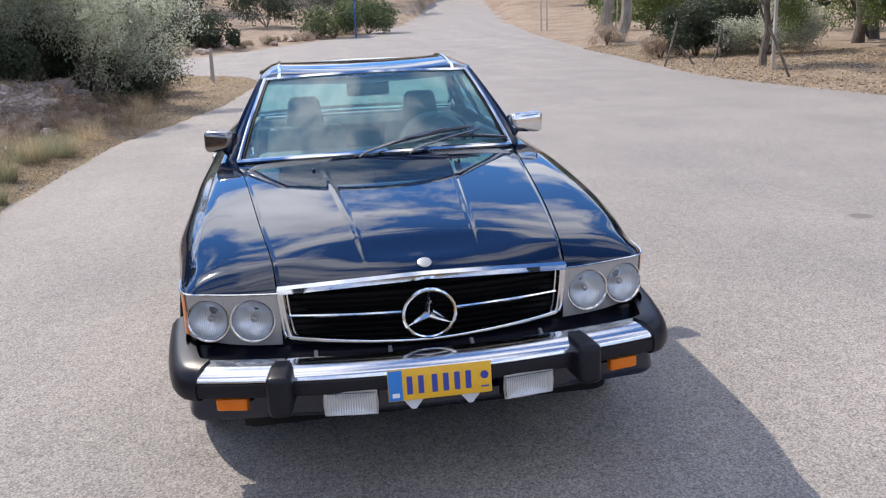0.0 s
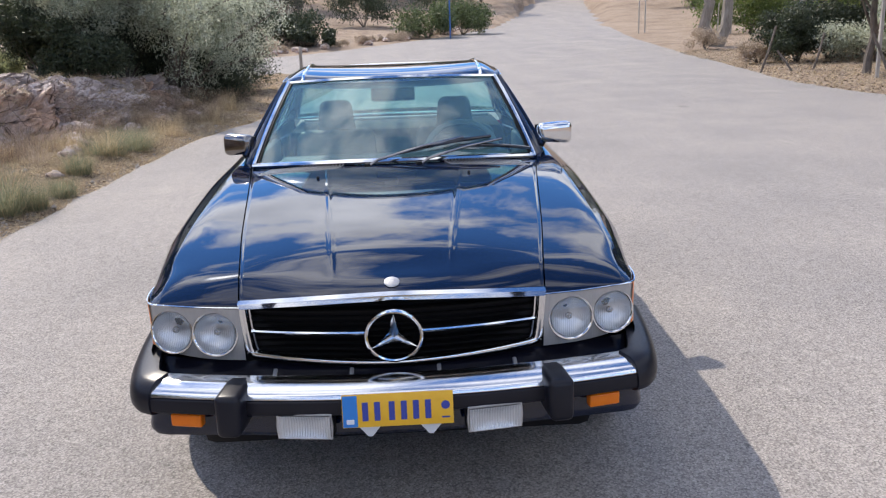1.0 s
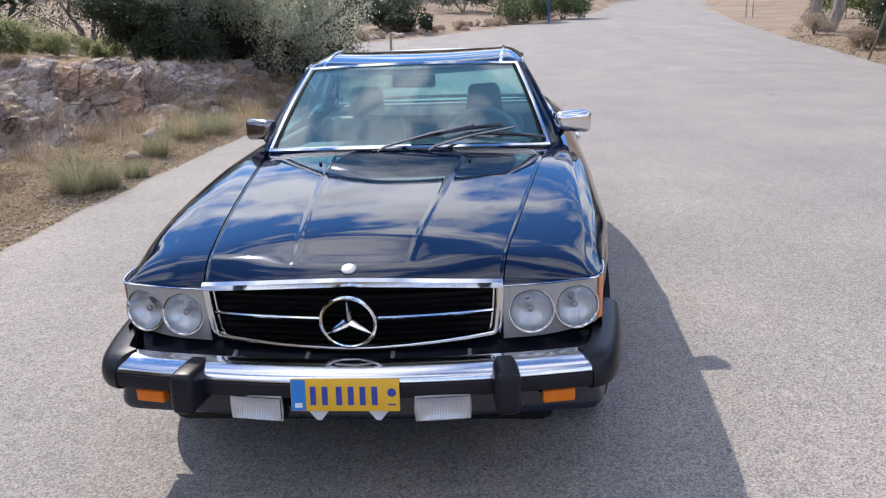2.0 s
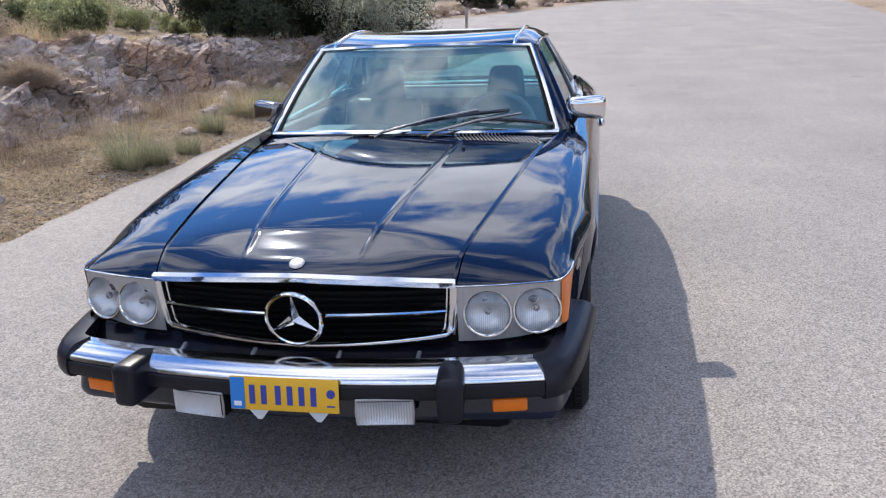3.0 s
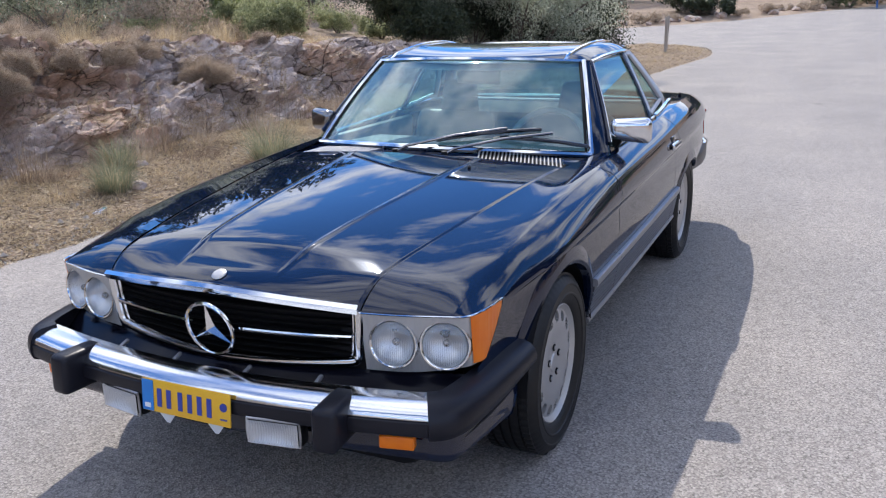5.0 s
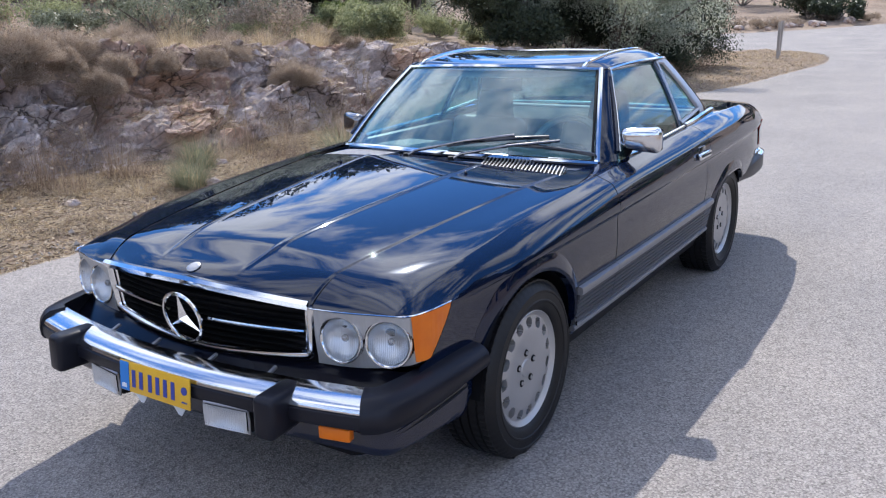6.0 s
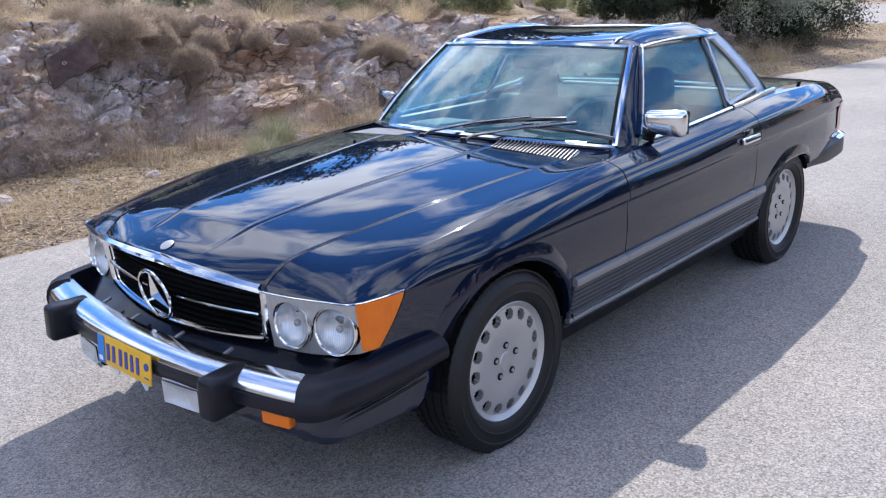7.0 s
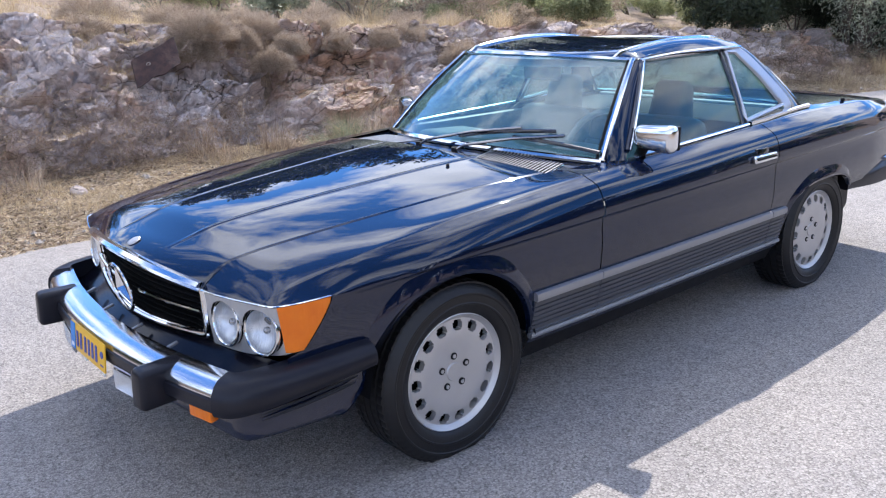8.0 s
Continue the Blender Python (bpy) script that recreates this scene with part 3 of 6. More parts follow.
# flared wheel-arch lips
for ar in ARCHES:
    c = ar[0]
    for s in (1, -1):
        path, ups = [], []
        for i in range(41):
            a = radians(4 + 172 * i / 40)
            y, z = arch_pt(a, 0.004, *ar)
            if (z < 0.36 and c == 0 and y < 0) or (c > 0 and y > c and z < 0.46):
                continue
            path.append((s * (side_x(y, max(z, 0.3)) - 0.004), y, z))
            ups.append((s, 0, 0))
        k = len(path)
        prof = [(-0.012, -0.02), (-0.012, 0.012), (0.0, 0.018), (0.03, 0.012), (0.062, -0.002), (0.062, -0.02)]
        if s < 0:
            prof = [(-a, b) for a, b in prof]
        sc_ = [0.55 + 0.45 * math.sin(math.pi * i / (k - 1)) ** 0.6 for i in range(k)]
        v, f = sweep(path, [(-a, b) for a, b in prof], ups, False, True, sc_)
        mesh_from("arch_lip", v, f, paint, car)
        # dark liner inside the arch
        v, f = [], []
        for i in range(25):
            a = math.pi * (0.03 + (0.94 if c == 0 else 0.80) * i / 24)
            for x in (0.83, 0.52):
                y, z = arch_pt(a, 0.012 if c == 0 else 0.045, *ar)
                v.append((s * x, y, z))
        f = [(2 * i, 2 * i + 2, 2 * i + 3, 2 * i + 1) for i in range(24)]
        mesh_from("wheel_well", v, f, black, car)

# hood
hood_c = curve([-0.78, -0.74, -0.70, -0.65, -0.6, -0.52, -0.4, -0.2, 0.1, 0.41, 0.5, 0.6, 0.72, 0.95], [0.735, 0.741, 0.746, 0.752, 0.7655, 0.7895, 0.807, 0.827, 0.8505, 0.873, 0.878, 0.882, 0.884, 0.886])


def hood_z(x, y):
    w = c0x(y)
    q = min(abs(x) / w, 1.0)
    z = hood_c(y) + (c0z(y) - hood_c(y)) * q**2.0
    k = 0.204 + (y + 0.4) * 0.092
    d = (abs(x) - k) / 0.018
    fade = max(0.0, min(1.0, (y + 0.7) / 0.15)) * max(0.0, min(1.0, (0.64 - y) / 0.06))
    return z + 0.0012 * fade * (0.5 - 0.5 * math.tanh(d * 1.6)) + 0.0026 * fade * math.exp(-(d * 2.3) ** 2)


def hood_rear(x):
    x = abs(x)
    return 0.567 + 0.05 * (x / 0.66) ** 2


def ws_base(x):
    return 0.71 + 0.195 * (abs(x) / 0.677) ** 2


def hood_pt(i, j, nu=220, nv=70):
    u = 2 * i / nu - 1
    x = u * 0.56
    y0 = nose_y(u * 0.462)
    for _ in range(3):
        y1 = hood_rear(x)
        y = y0 + (y1 - y0) * j / nv
        x = u * (c0x(y) - 0.004)
    z = hood_z(x, y)
    e0 = 0.672 + 0.034 * (1 - abs(u) ** 1.8)
    z = e0 + (z - e0) * roll(y - y0 + 0.002)
    if abs(u) > 0.985:
        z -= 0.003
    return Vector((x, y, z))


v, f = grid(hood_pt, 220, 70)
hood = mesh_from("hood", v, f, paint, car)
# added black sheet under the hood: gives the shut lines their dark shade
v, f = grid(lambda i, j: Vector(((i / 10 - 1) * (c0x(-0.6 + 1.55 * j / 12) + 0.02), -0.6 + 1.55 * j / 12, c0z(-0.6 + 1.55 * j / 12) - 0.03)), 20, 12)
mesh_from("shut_line_backing", v, f, black, car)


def cowl_z(x, y):
    """The cowl lies a little below the hood's rear edge."""
    return hood_z(x, y) - 0.013


def cowl_pt(i, j):
    u = 2 * i / 80 - 1
    x = u * 0.66
    y0, y1 = hood_rear(x) + 0.007, ws_base(x) + 0.012
    for _ in range(2):
        y = y0 + max(0.002, y1 - y0) * j / 16
        x = u * min(c0x(y) - 0.004, 0.683)
        y0, y1 = hood_rear(x) + 0.007, ws_base(x) + 0.012
    return Vector((x, y, cowl_z(x, y)))


v, f = grid(cowl_pt, 80, 16)
mesh_from("cowl_panel", v, f, paint, car)
def vent_y(x, t):
    a = hood_rear(x) + 0.012
    return a + (min(ws_base(x) - 0.006, a + 0.165) - a) * t


for s in (1, -1):
    v, f = grid(lambda i, j: Vector((s * (0.275 + 0.36 * i / 20 - 0.03 * j / 8), vent_y(0.275 + 0.36 * i / 20, j / 8), cowl_z(0.275 + 0.36 * i / 20, vent_y(0.275 + 0.36 * i / 20, j / 8)) + 0.0015)), 20, 8)
    vent = mesh_from("air_vent", v, f, matt_black, car, "chrome slatted air intake over black")
    for i in range(22):
        x = 0.283 + 0.343 * i / 21
        run = [(x - 0.055 * t, vent_y(x, t)) for t in (0, 0.5, 1)]
        v, f = sweep([(s * q, y, cowl_z(q, y) + 0.003) for q, y in run], [(-0.0032, -0.0008), (-0.0024, 0.0008), (0.0024, 0.0008), (0.0032, -0.0008)])
        mesh_from("slat", v, f, trim_grey, vent)
    rim_ = [(0.275 + 0.36 * i / 12, 0) for i in range(13)] + [(0.635 - 0.012 * i, i / 4) for i in range(1, 5)]
    tube("vent_edge", [(s * x, vent_y(x, t) - 0.004, cowl_z(x, vent_y(x, t)) + 0.001) for x, t in rim_], 0.003, chrome, vent, n=6)
    bm = bmesh.new()
    bmesh.ops.create_uvsphere(bm, u_segments=10, v_segments=8, radius=0.0075)
    part("washer_nozzle", moved(bm, Matrix.Translation((s * 0.32, 0.411, hood_z(0.32, 0.411) + 0.005))), gloss_black, car)

# grille
GY = lambda x: nose_y(x) + 0.004


def on_nose(x, z, d=0.0):
    return Vector((x, GY(x) + d + 0.015 * (0.706 - z) / 0.2, z))


v, f = grid(lambda i, j: on_nose(-0.45 + 0.9 * i / 30, 0.50 + 0.2 * j / 6, 0.055), 30, 6, lambda c: c.z < 0.70 - 0.03 * abs(c.x) / 0.45)
grille = mesh_from("grille", v, f, black, car, "black slatted radiator grille with chrome surround")
for k in range(9):
    z = 0.512 + 0.021 * k
    w = 0.415 + 0.03 * (z - 0.52) / 0.16
    v, f = sweep([on_nose(-w + 2 * w * i / 24, z - (0.008 if k < 3 else 0) * abs(i - 12) / -24, 0.034) for i in range(25)], [(-0.012, -0.002), (-0.008, 0.002), (0.016, 0.0), (0.016, -0.003), (-0.008, -0.003)])
    mesh_from("slat", v, f, matt_black, grille)
top = [on_nose(-0.458 + 0.916 * i / 32, 0.679 + 0.029 * (1 - abs(i / 16 - 1) ** 1.6), -0.004) for i in range(33)]
v, f = sweep(top, [(-0.018, 0.012), (-0.02, 0.004), (-0.014, -0.014), (-0.006, -0.017), (0.012, -0.01), (0.02, 0.008), (0.008, 0.017)])
mesh_from("chrome_top_bar", v, f, chrome, grille)
low = [(0.456, 0.676), (0.452, 0.61), (0.445, 0.545), (0.44, 0.528), (0.427, 0.516), (0.3, 0.503), (0.15, 0.492), (0, 0.486)]
low = low + [(-x, z) for x, z in low[-2::-1]]
lp = [on_nose(x, z, 0.0) for x, z in [(p.x, p.z) for p in catmull([(x, 0, z) for x, z in low], 4)]]
v, f = sweep(lp, ring(0.0095, 8, 0.013), up=(0, 1, 0))
mesh_from("chrome_surround", v, f, chrome, grille)
inner = [on_nose(x * 0.955, 0.6 + (z - 0.6) * 0.93, 0.012) for x, z in [(p.x, p.z) for p in catmull([(x, 0, z) for x, z in low], 4)]]
v, f = sweep(inner, ring(0.0045, 6), up=(0, 1, 0))
mesh_from("inner_surround", v, f, chrome, grille)
for s in (1, -1):
    tube("chrome_blade", [on_nose(s * (0.086 + 0.345 * i / 12), 0.592 + 0.003 * i / 12, -0.001) for i in range(13)], 0.0068, chrome, grille, n=8)
# ring badge with three spokes
SC = Vector((0, -0.774, 0.588))
bm = bmesh.new()
badge_path = [SC + Vector((0.082 * math.cos(a), -0.014 * math.sin(a) - 0.004, 0.082 * math.sin(a))) for a in [2 * math.pi * i / 56 for i in range(56)]]
v, f = sweep(badge_path, ring(0.0065, 8), up=[(0, -1, 0)] * 56, closed=True)
badge = mesh_from("ring_badge", v, f, chrome, grille)
v, f = [], []
for k in range(3):
    a = radians(90 + 120 * k)
    d, e = Vector((math.cos(a), 0, math.sin(a))), Vector((-math.sin(a), 0, math.cos(a)))
    m = [Vector((math.cos(a + q), 0, math.sin(a + q))) for q in (math.pi / 3, -math.pi / 3)]
    b0 = len(v)
    v += [SC + Vector((0, -0.02, 0)), SC + d * 0.082 + Vector((0, -0.014 * d.z - 0.004, 0)), SC + m[0] * 0.017, SC + m[1] * 0.017, SC + Vector((0, 0.008, 0))]
    f += [(b0, b0 + 2, b0 + 1), (b0, b0 + 1, b0 + 3), (b0 + 4, b0 + 1, b0 + 2), (b0 + 4, b0 + 3, b0 + 1)]
mesh_from("three_armed_insert", v, f, chrome, badge, smooth=False)
# small oval badge on the hood
bm = bmesh.new()
bmesh.ops.create_uvsphere(bm, u_segments=24, v_segments=10, radius=1)
part("hood_badge", moved(bm, Matrix.Translation((0, -0.715, 0.737)) @ Matrix.Rotation(radians(24), 4, "X") @ Matrix.Diagonal((0.0235, 0.0235, 0.005, 1))), alloy, car, "round white enamel badge")

# lamps
for s in (1, -1):
    def bezel_pt(i, j):
        x = 0.462 + (0.762 - 0.462) * i / 96
        z0 = 0.494 + 0.03 * ((x - 0.462) / 0.3) ** 3
        z = z0 + (0.668 - z0) * j / 56
        return Vector((s * x, nose_y(x) + 0.02 * (0.668 - z) / 0.17 + 0.002, z))

    lamps = [(0.548, 0.583), (0.688, 0.583)]
    v, f = grid(bezel_pt, 96, 56, lambda c: all(math.hypot(abs(c.x) - lx, c.z - lz) > 0.069 for lx, lz in lamps))
    bez = mesh_from("headlight_bezel", v, f, bezel_mat, car, "grey brushed headlight surround")
    for lx, lz in lamps:
        ly = nose_y(lx) + 0.012
        yaw = Matrix.Rotation(radians(-90 + s * (5 if lx < 0.6 else 13)), 4, "Z") @ Matrix.Rotation(radians(-6), 4, "Y") @ Matrix.Scale(0.94, 4)
        place = Matrix.Translation((s * lx, ly, lz)) @ yaw
        rim = lathe([(0.066, -0.02), (0.0765, -0.008), (0.0775, 0.001), (0.0755, 0.006), (0.0715, 0.006), (0.066, 0.0)], 40)
        ring_ob = mesh_from("headlight_ring", [place @ Vector(q) for q in rim[0]], rim[1], chrome, bez)
        bowl = lathe([(0.0672, 0.004), (0.064, -0.006), (0.054, -0.02), (0.036, -0.032), (0.016, -0.038), (0.0, -0.04)], 40)
        mesh_from("reflector", [place @ Vector(q) for q in bowl[0]], bowl[1], reflector, ring_ob)
        dome = lathe([(0.0685, 0.002), (0.06, 0.005), (0.04, 0.009), (0.02, 0.011), (0.0, 0.0115)], 40)
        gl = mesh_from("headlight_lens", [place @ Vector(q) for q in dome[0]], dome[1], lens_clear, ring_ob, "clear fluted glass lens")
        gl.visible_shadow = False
        v, f = [], []
        for k in range(-9, 10):
            zt = k * 0.0065
            h = math.sqrt(max(0.062**2 - zt * zt, 0))
            lo_, hi_ = (-h, h) if abs(k) < 2 else (-h, h * 0.3)
            b0 = len(v)
            for t in range(5):
                q = lo_ + (hi_ - lo_) * t / 4
                d = 0.0115 - 0.0095 * (q * q + zt * zt) / 0.0685**2 - 0.002
                v += [place @ Vector((d, zt - 0.0012, q)), place @ Vector((d, zt + 0.0012, q))]
            f += [(b0 + 2 * t, b0 + 2 * t + 1, b0 + 2 * t + 3, b0 + 2 * t + 2) for t in range(4)]
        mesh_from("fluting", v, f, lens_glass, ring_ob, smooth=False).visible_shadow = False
        bulb = bmesh.new()
        bmesh.ops.create_uvsphere(bulb, u_segments=12, v_segments=8, radius=0.012)
        part("bulb_cap", moved(bulb, place @ Matrix.Translation((-0.022, 0, 0))), dark_chrome, ring_ob)

    def turn_pt(i, j):
        z = 0.528 + (0.67 - 0.528) * j / 10
        t = i / 14
        back = lamp_back(z)
        y = nose_y(0.757) - 0.004 + (back - nose_y(0.757)) * t
        x = side_x(max(y, -0.7), z) * 1.0
        xf = 0.757 + (side_x(back, max(z, 0.5)) - 0.757) * t ** 0.62
        return Vector((s * (xf + 0.004 * math.sin(math.pi * t)), y + 0.02 * (1 - t) * (0.668 - z) / 0.17, z))

    v, f = grid(turn_pt, 14, 10)
    mesh_from("turn_lamp", v, f, amber, car, "large amber wraparound turn signal")
    edge = [Vector((s * (0.462 + 0.3 * i / 16), nose_y(0.462 + 0.3 * i / 16) - 0.002, 0.6715)) for i in range(16)] + [turn_pt(i, 10) + Vector((0, 0, 0.003)) for i in range(15)]
    tube("chrome_lamp_edge", edge, 0.0027, chrome, car, n=6)

# dark apron under the lamps and grille
def apron_pt(i, j):
    u = 2 * i / 60 - 1
    x = 0.80 * u
    t = j / 8
    y = nose_y(min(abs(x), 0.775)) + 0.034 - 0.085 * t ** 1.5
    y = max(y, bumper_y(x) + 0.05)
    return Vector((x, y, 0.490 - 0.036 * t - 0.02 * t * t))


def bumper_y(x):
    return -0.902 + 0.088 * (abs(x) / 0.72) ** 2


v, f = grid(apron_pt, 60, 8)
mesh_from("front_apron", v, f, filler, car)
v, f = grid(lambda i, j: Vector(((i / 20 - 1) * 0.775, nose_y((i / 20 - 1) * 0.775) + 0.035 + 0.01 * j, 0.66 - 0.17 * j / 4)), 40, 4)
mesh_from("nose_panel", v, f, black, car)

# front bumper


def plan_path(side):
    """Half of the bumper's line in plan, out to the wheel arch."""
    pts = [(x, bumper_y(x)) for x in np.linspace(0.0, 0.72, 25)]
    pts += [(0.758, -0.792), (0.786, -0.757), (0.804, -0.70), (0.817, -0.63), (0.829, -0.54), (0.838, -0.45), (0.845, -0.345)]
    return pts


half = plan_path(1)
full = [(-x, y) for x, y in half[:0:-1]] + half
CHROME_PROF = [(0.0, 0.447), (0.002, 0.456), (0.008, 0.464), (0.02, 0.472), (0.04, 0.481), (0.06, 0.486), (0.09, 0.486), (0.09, 0.474), (0.03, 0.445)]


def bumper_sweep(pts, profile, lift=None):
    """Sweeps (inward, z) along the plan line."""
    verts, faces, k, n = [], [], len(profile), len(pts)
    for i, (x, y) in enumerate(pts):
        a, b = pts[max(i - 1, 0)], pts[min(i + 1, n - 1)]
        t = Vector((b[0] - a[0], b[1] - a[1], 0)).normalized()
        inward = Vector((-t.y, t.x, 0))
        d = lift(x, y) if lift else 0
        verts += [Vector((x, y, 0)) + inward * q + Vector((0, 0, z + (d if z > 0.42 else d * 0.5))) for q, z in profile]
    for i in range(n - 1):
        for j in range(k):
            faces.append((i * k + j, (i + 1) * k + j, (i + 1) * k + (j + 1) % k, i * k + (j + 1) % k))
    faces += [tuple(range(k)), tuple(range((n - 1) * k, n * k))[::-1]]
    return verts, faces


mid = [p for p in full if abs(p[0]) <= 0.721]
v, f = bumper_sweep(mid, CHROME_PROF)
front_bumper = mesh_from("front_bumper", v, f, bumper_chrome, car, "chrome bumper with black rubber lower strip")
RUB = [(0.006, 0.396), (-0.004, 0.402), (-0.007, 0.418), (-0.004, 0.441), (0.004, 0.446), (0.06, 0.446), (0.06, 0.396)]
v, f = bumper_sweep(mid, RUB)
mesh_from("rubber_strip", v, f, rubber, front_bumper)
CAP = [(0.012, 0.0), (-0.004, 0.06), (-0.011, 0.2), (-0.012, 0.42), (-0.006, 0.66), (0.008, 0.86), (0.03, 0.97), (0.08, 1.0), (0.08, 0.0)]
for s in (1, -1):
    pts = [(s * x, y) for x, y in half if x >= 0.718]
    pts = catmull([(x, y, 0) for x, y in pts], 3)
    pts = [(p.x, p.y) for p in pts]
    if s < 0:
        pts = pts[::-1]
    v, f = bumper_sweep(pts, CAP)
    for q in v:
        k = max(0.0, min(1.0, (q.y + 0.8) / 0.45))
        lo_, hi_ = 0.386 + 0.052 * k, 0.492 + 0.02 * k
        q.z = lo_ + (hi_ - lo_) * q.z
    mesh_from("bumper_cap", v, f, rubber, front_bumper, "black rubber bumper corner")
    # rubber overrider
    gx = s * 0.468

    def guard(p):
        t = p.z / 0.17 + 0.5
        return (p.x * (1.0 if t > 0.5 else 0.92), p.y + (0.014 if t > 0.5 else 0.006) * (1 if p.y < 0 else 0), p.z)

    bm = rounded_box(0.077, 0.17, 0.125, 0.018, 3, guard)
    yaw = math.atan2(bumper_y(0.5) - bumper_y(0.46), 0.04) * s
    part("overrider", moved(bm, Matrix.Translation((gx, -0.862, 0.424)) @ Matrix.Rotation(yaw * 0.6, 4, "Z")), rubber, front_bumper)
    # amber marker under the bumper
    bm = rounded_box(0.098, 0.03, 0.04, 0.006, 3)
    part("marker_lamp", moved(bm, Matrix.Translation((s * 0.622, -0.803, 0.367)) @ Matrix.Rotation(s * 0.215, 4, "Z")), amber, front_bumper, "small amber marker lamp")
    # driving lamp
    fx = s * 0.273 + 0.009
    place = Matrix.Translation((fx, -0.872, 0.367)) @ Matrix.Rotation(s * 0.14, 4, "Z")
    house = part("driving_lamp", moved(rounded_box(0.165, 0.04, 0.078, 0.006, 2), place @ Matrix.Translation((0, 0.008, 0))), black, car, "rectangular driving lamp with ribbed glass in a bright rim")
    rim_path = [place @ Vector((x, -0.02, z)) for x, z in ((-0.079, -0.036), (0, -0.0365), (0.079, -0.036), (0.0805, 0), (0.079, 0.036), (0, 0.0365), (-0.079, 0.036), (-0.0805, 0))]
    tube("rim", rim_path, 0.0042, satin, house, up=[(0, -1, 0)] * 8, closed=True, n=6)
    v, f = grid(lambda i, j: place @ Vector((-0.077 + 0.154 * i / 80, -0.0155 - 0.011 * max(abs(i / 40 - 1), abs(j / 4 - 1)) ** 2 - 0.0016 * (0.5, 1, 0.5, 0)[i % 4], -0.034 + 0.068 * j / 8)), 80, 8)
    mesh_from("reflector", v, f, reflector, house, "bright reflector bowl")
    v, f = grid(lambda i, j: place @ Vector((-0.078 + 0.156 * i / 96, -0.0285 - 0.0012 * (i % 4 in (1, 2)), -0.035 + 0.07 * j)), 96, 1)
    mesh_from("ribbed_glass", v, f, lens_glass, house).visible_shadow = False

for x in (-0.36, -0.13, 0.13, 0.36):
    part("bumper_clip", moved(rounded_box(0.012, 0.05, 0.01, 0.003, 2), Matrix.Translation((x, bumper_y(x) + 0.105, 0.482)) @ Matrix.Rotation(0.3, 4, "X")), trim_grey, front_bumper)

# lower valance and ribbed corners
VAL = [(0.05, 0.425), (0.048, 0.385), (0.042, 0.35), (0.036, 0.322), (0.036, 0.308), (0.046, 0.294), (0.075, 0.284), (0.12, 0.28), (0.12, 0.425)]
v, f = bumper_sweep([(p.x, p.y) for p in catmull([(x, y, 0) for x, y in full], 2)], VAL)
for q in v:
    q.y += 0.04 * max(0.0, min(1.0, (-0.72 - q.y) / 0.1))
    q.z += 0.035 * max(0.0, min(1.0, (q.y + 0.8) / 0.4)) * max(0.0, min(1.0, (q.z - 0.34) / 0.08))
    q.y = min(q.y, -0.352 - 1.25 * max(0.0, 0.37 - q.z))
mesh_from("front_valance", v, f, paint, car)
for s in (1, -1):
    for k in range(4):
        pts = catmull([(s * x, y, 0) for x, y in half if -0.72 < y < -0.34], 3)
        tube("rib", [(q.x - s * (0.041 - 0.003 * k), min(q.y, -0.372 - 0.01 * k), 0.392 - 0.0155 * k + 0.05 * max(0.0, min(1.0, (q.y + 0.8) / 0.45))) for q in pts], 0.0048, rubber, car, n=6, scale=[0.15 + 0.85 * min(1.0, k_ / 5, (len(pts) - 1 - k_) / 3) for k_ in range(len(pts))])

# number plate: plain bars stand for its writing
plate = part("number_plate", moved(rounded_box(0.318, 0.006, 0.098, 0.0025, 2), Matrix.Translation((0.004, -0.914, 0.417)) @ Matrix.Rotation(radians(-6), 4, "X")), plate_yellow, car, "yellow plate with blue end strip and dark bars")
PL = Matrix.Translation((0.004, -0.914, 0.417)) @ Matrix.Rotation(radians(-6), 4, "X") @ Matrix.Translation((0, -0.0042, 0))
part("blue_strip", moved(rounded_box(0.042, 0.0028, 0.093, 0.001, 1), PL @ Matrix.Translation((-0.136, 0, 0))), plate_blue, plate)
for k in range(6):
    gap = 0.012 if k > 1 else 0.0
    part("bar", moved(rounded_box(0.017, 0.0024, 0.056, 0.001, 1), PL @ Matrix.Translation((-0.093 + 0.0345 * k + gap * 0.6, 0, -0.002))), ink_blue, plate)
part("bar", moved(rounded_box(0.022, 0.0024, 0.014, 0.001, 1), PL @ Matrix.Translation((-0.136, -0.0016, -0.03))), white_enamel, plate)
bm = bmesh.new()
bmesh.ops.create_cone(bm, cap_ends=True, segments=16, radius1=0.0125, radius2=0.0125, depth=0.0024)
part("seal", moved(bm, PL @ Matrix.Translation((0.137, 0, 0.008)) @ Matrix.Rotation(math.pi / 2, 4, "X")), ink_blue, plate)
part("bar", moved(rounded_box(0.024, 0.0024, 0.005, 0.001, 1), PL @ Matrix.Translation((0.137, 0, -0.028))), ink_blue, plate)
for x in (-0.078, 0.098):
    bm = bmesh.new()
    a = [bm.verts.new(q) for q in ((x - 0.033, -0.908, 0.367), (x + 0.033, -0.908, 0.367), (x + 0.006, -0.906, 0.332), (x - 0.006, -0.906, 0.332))]
    fc = bm.faces.new(a)
    ext = bmesh.ops.extrude_face_region(bm, geom=[fc])
    bmesh.ops.translate(bm, vec=(0, 0.003, 0), verts=[q for q in ext["geom"] if isinstance(q, bmesh.types.BMVert)])
    part("plate_bracket", bm, grey_sheet, plate, "pale sheet-metal bracket")

# ---- cabin ----


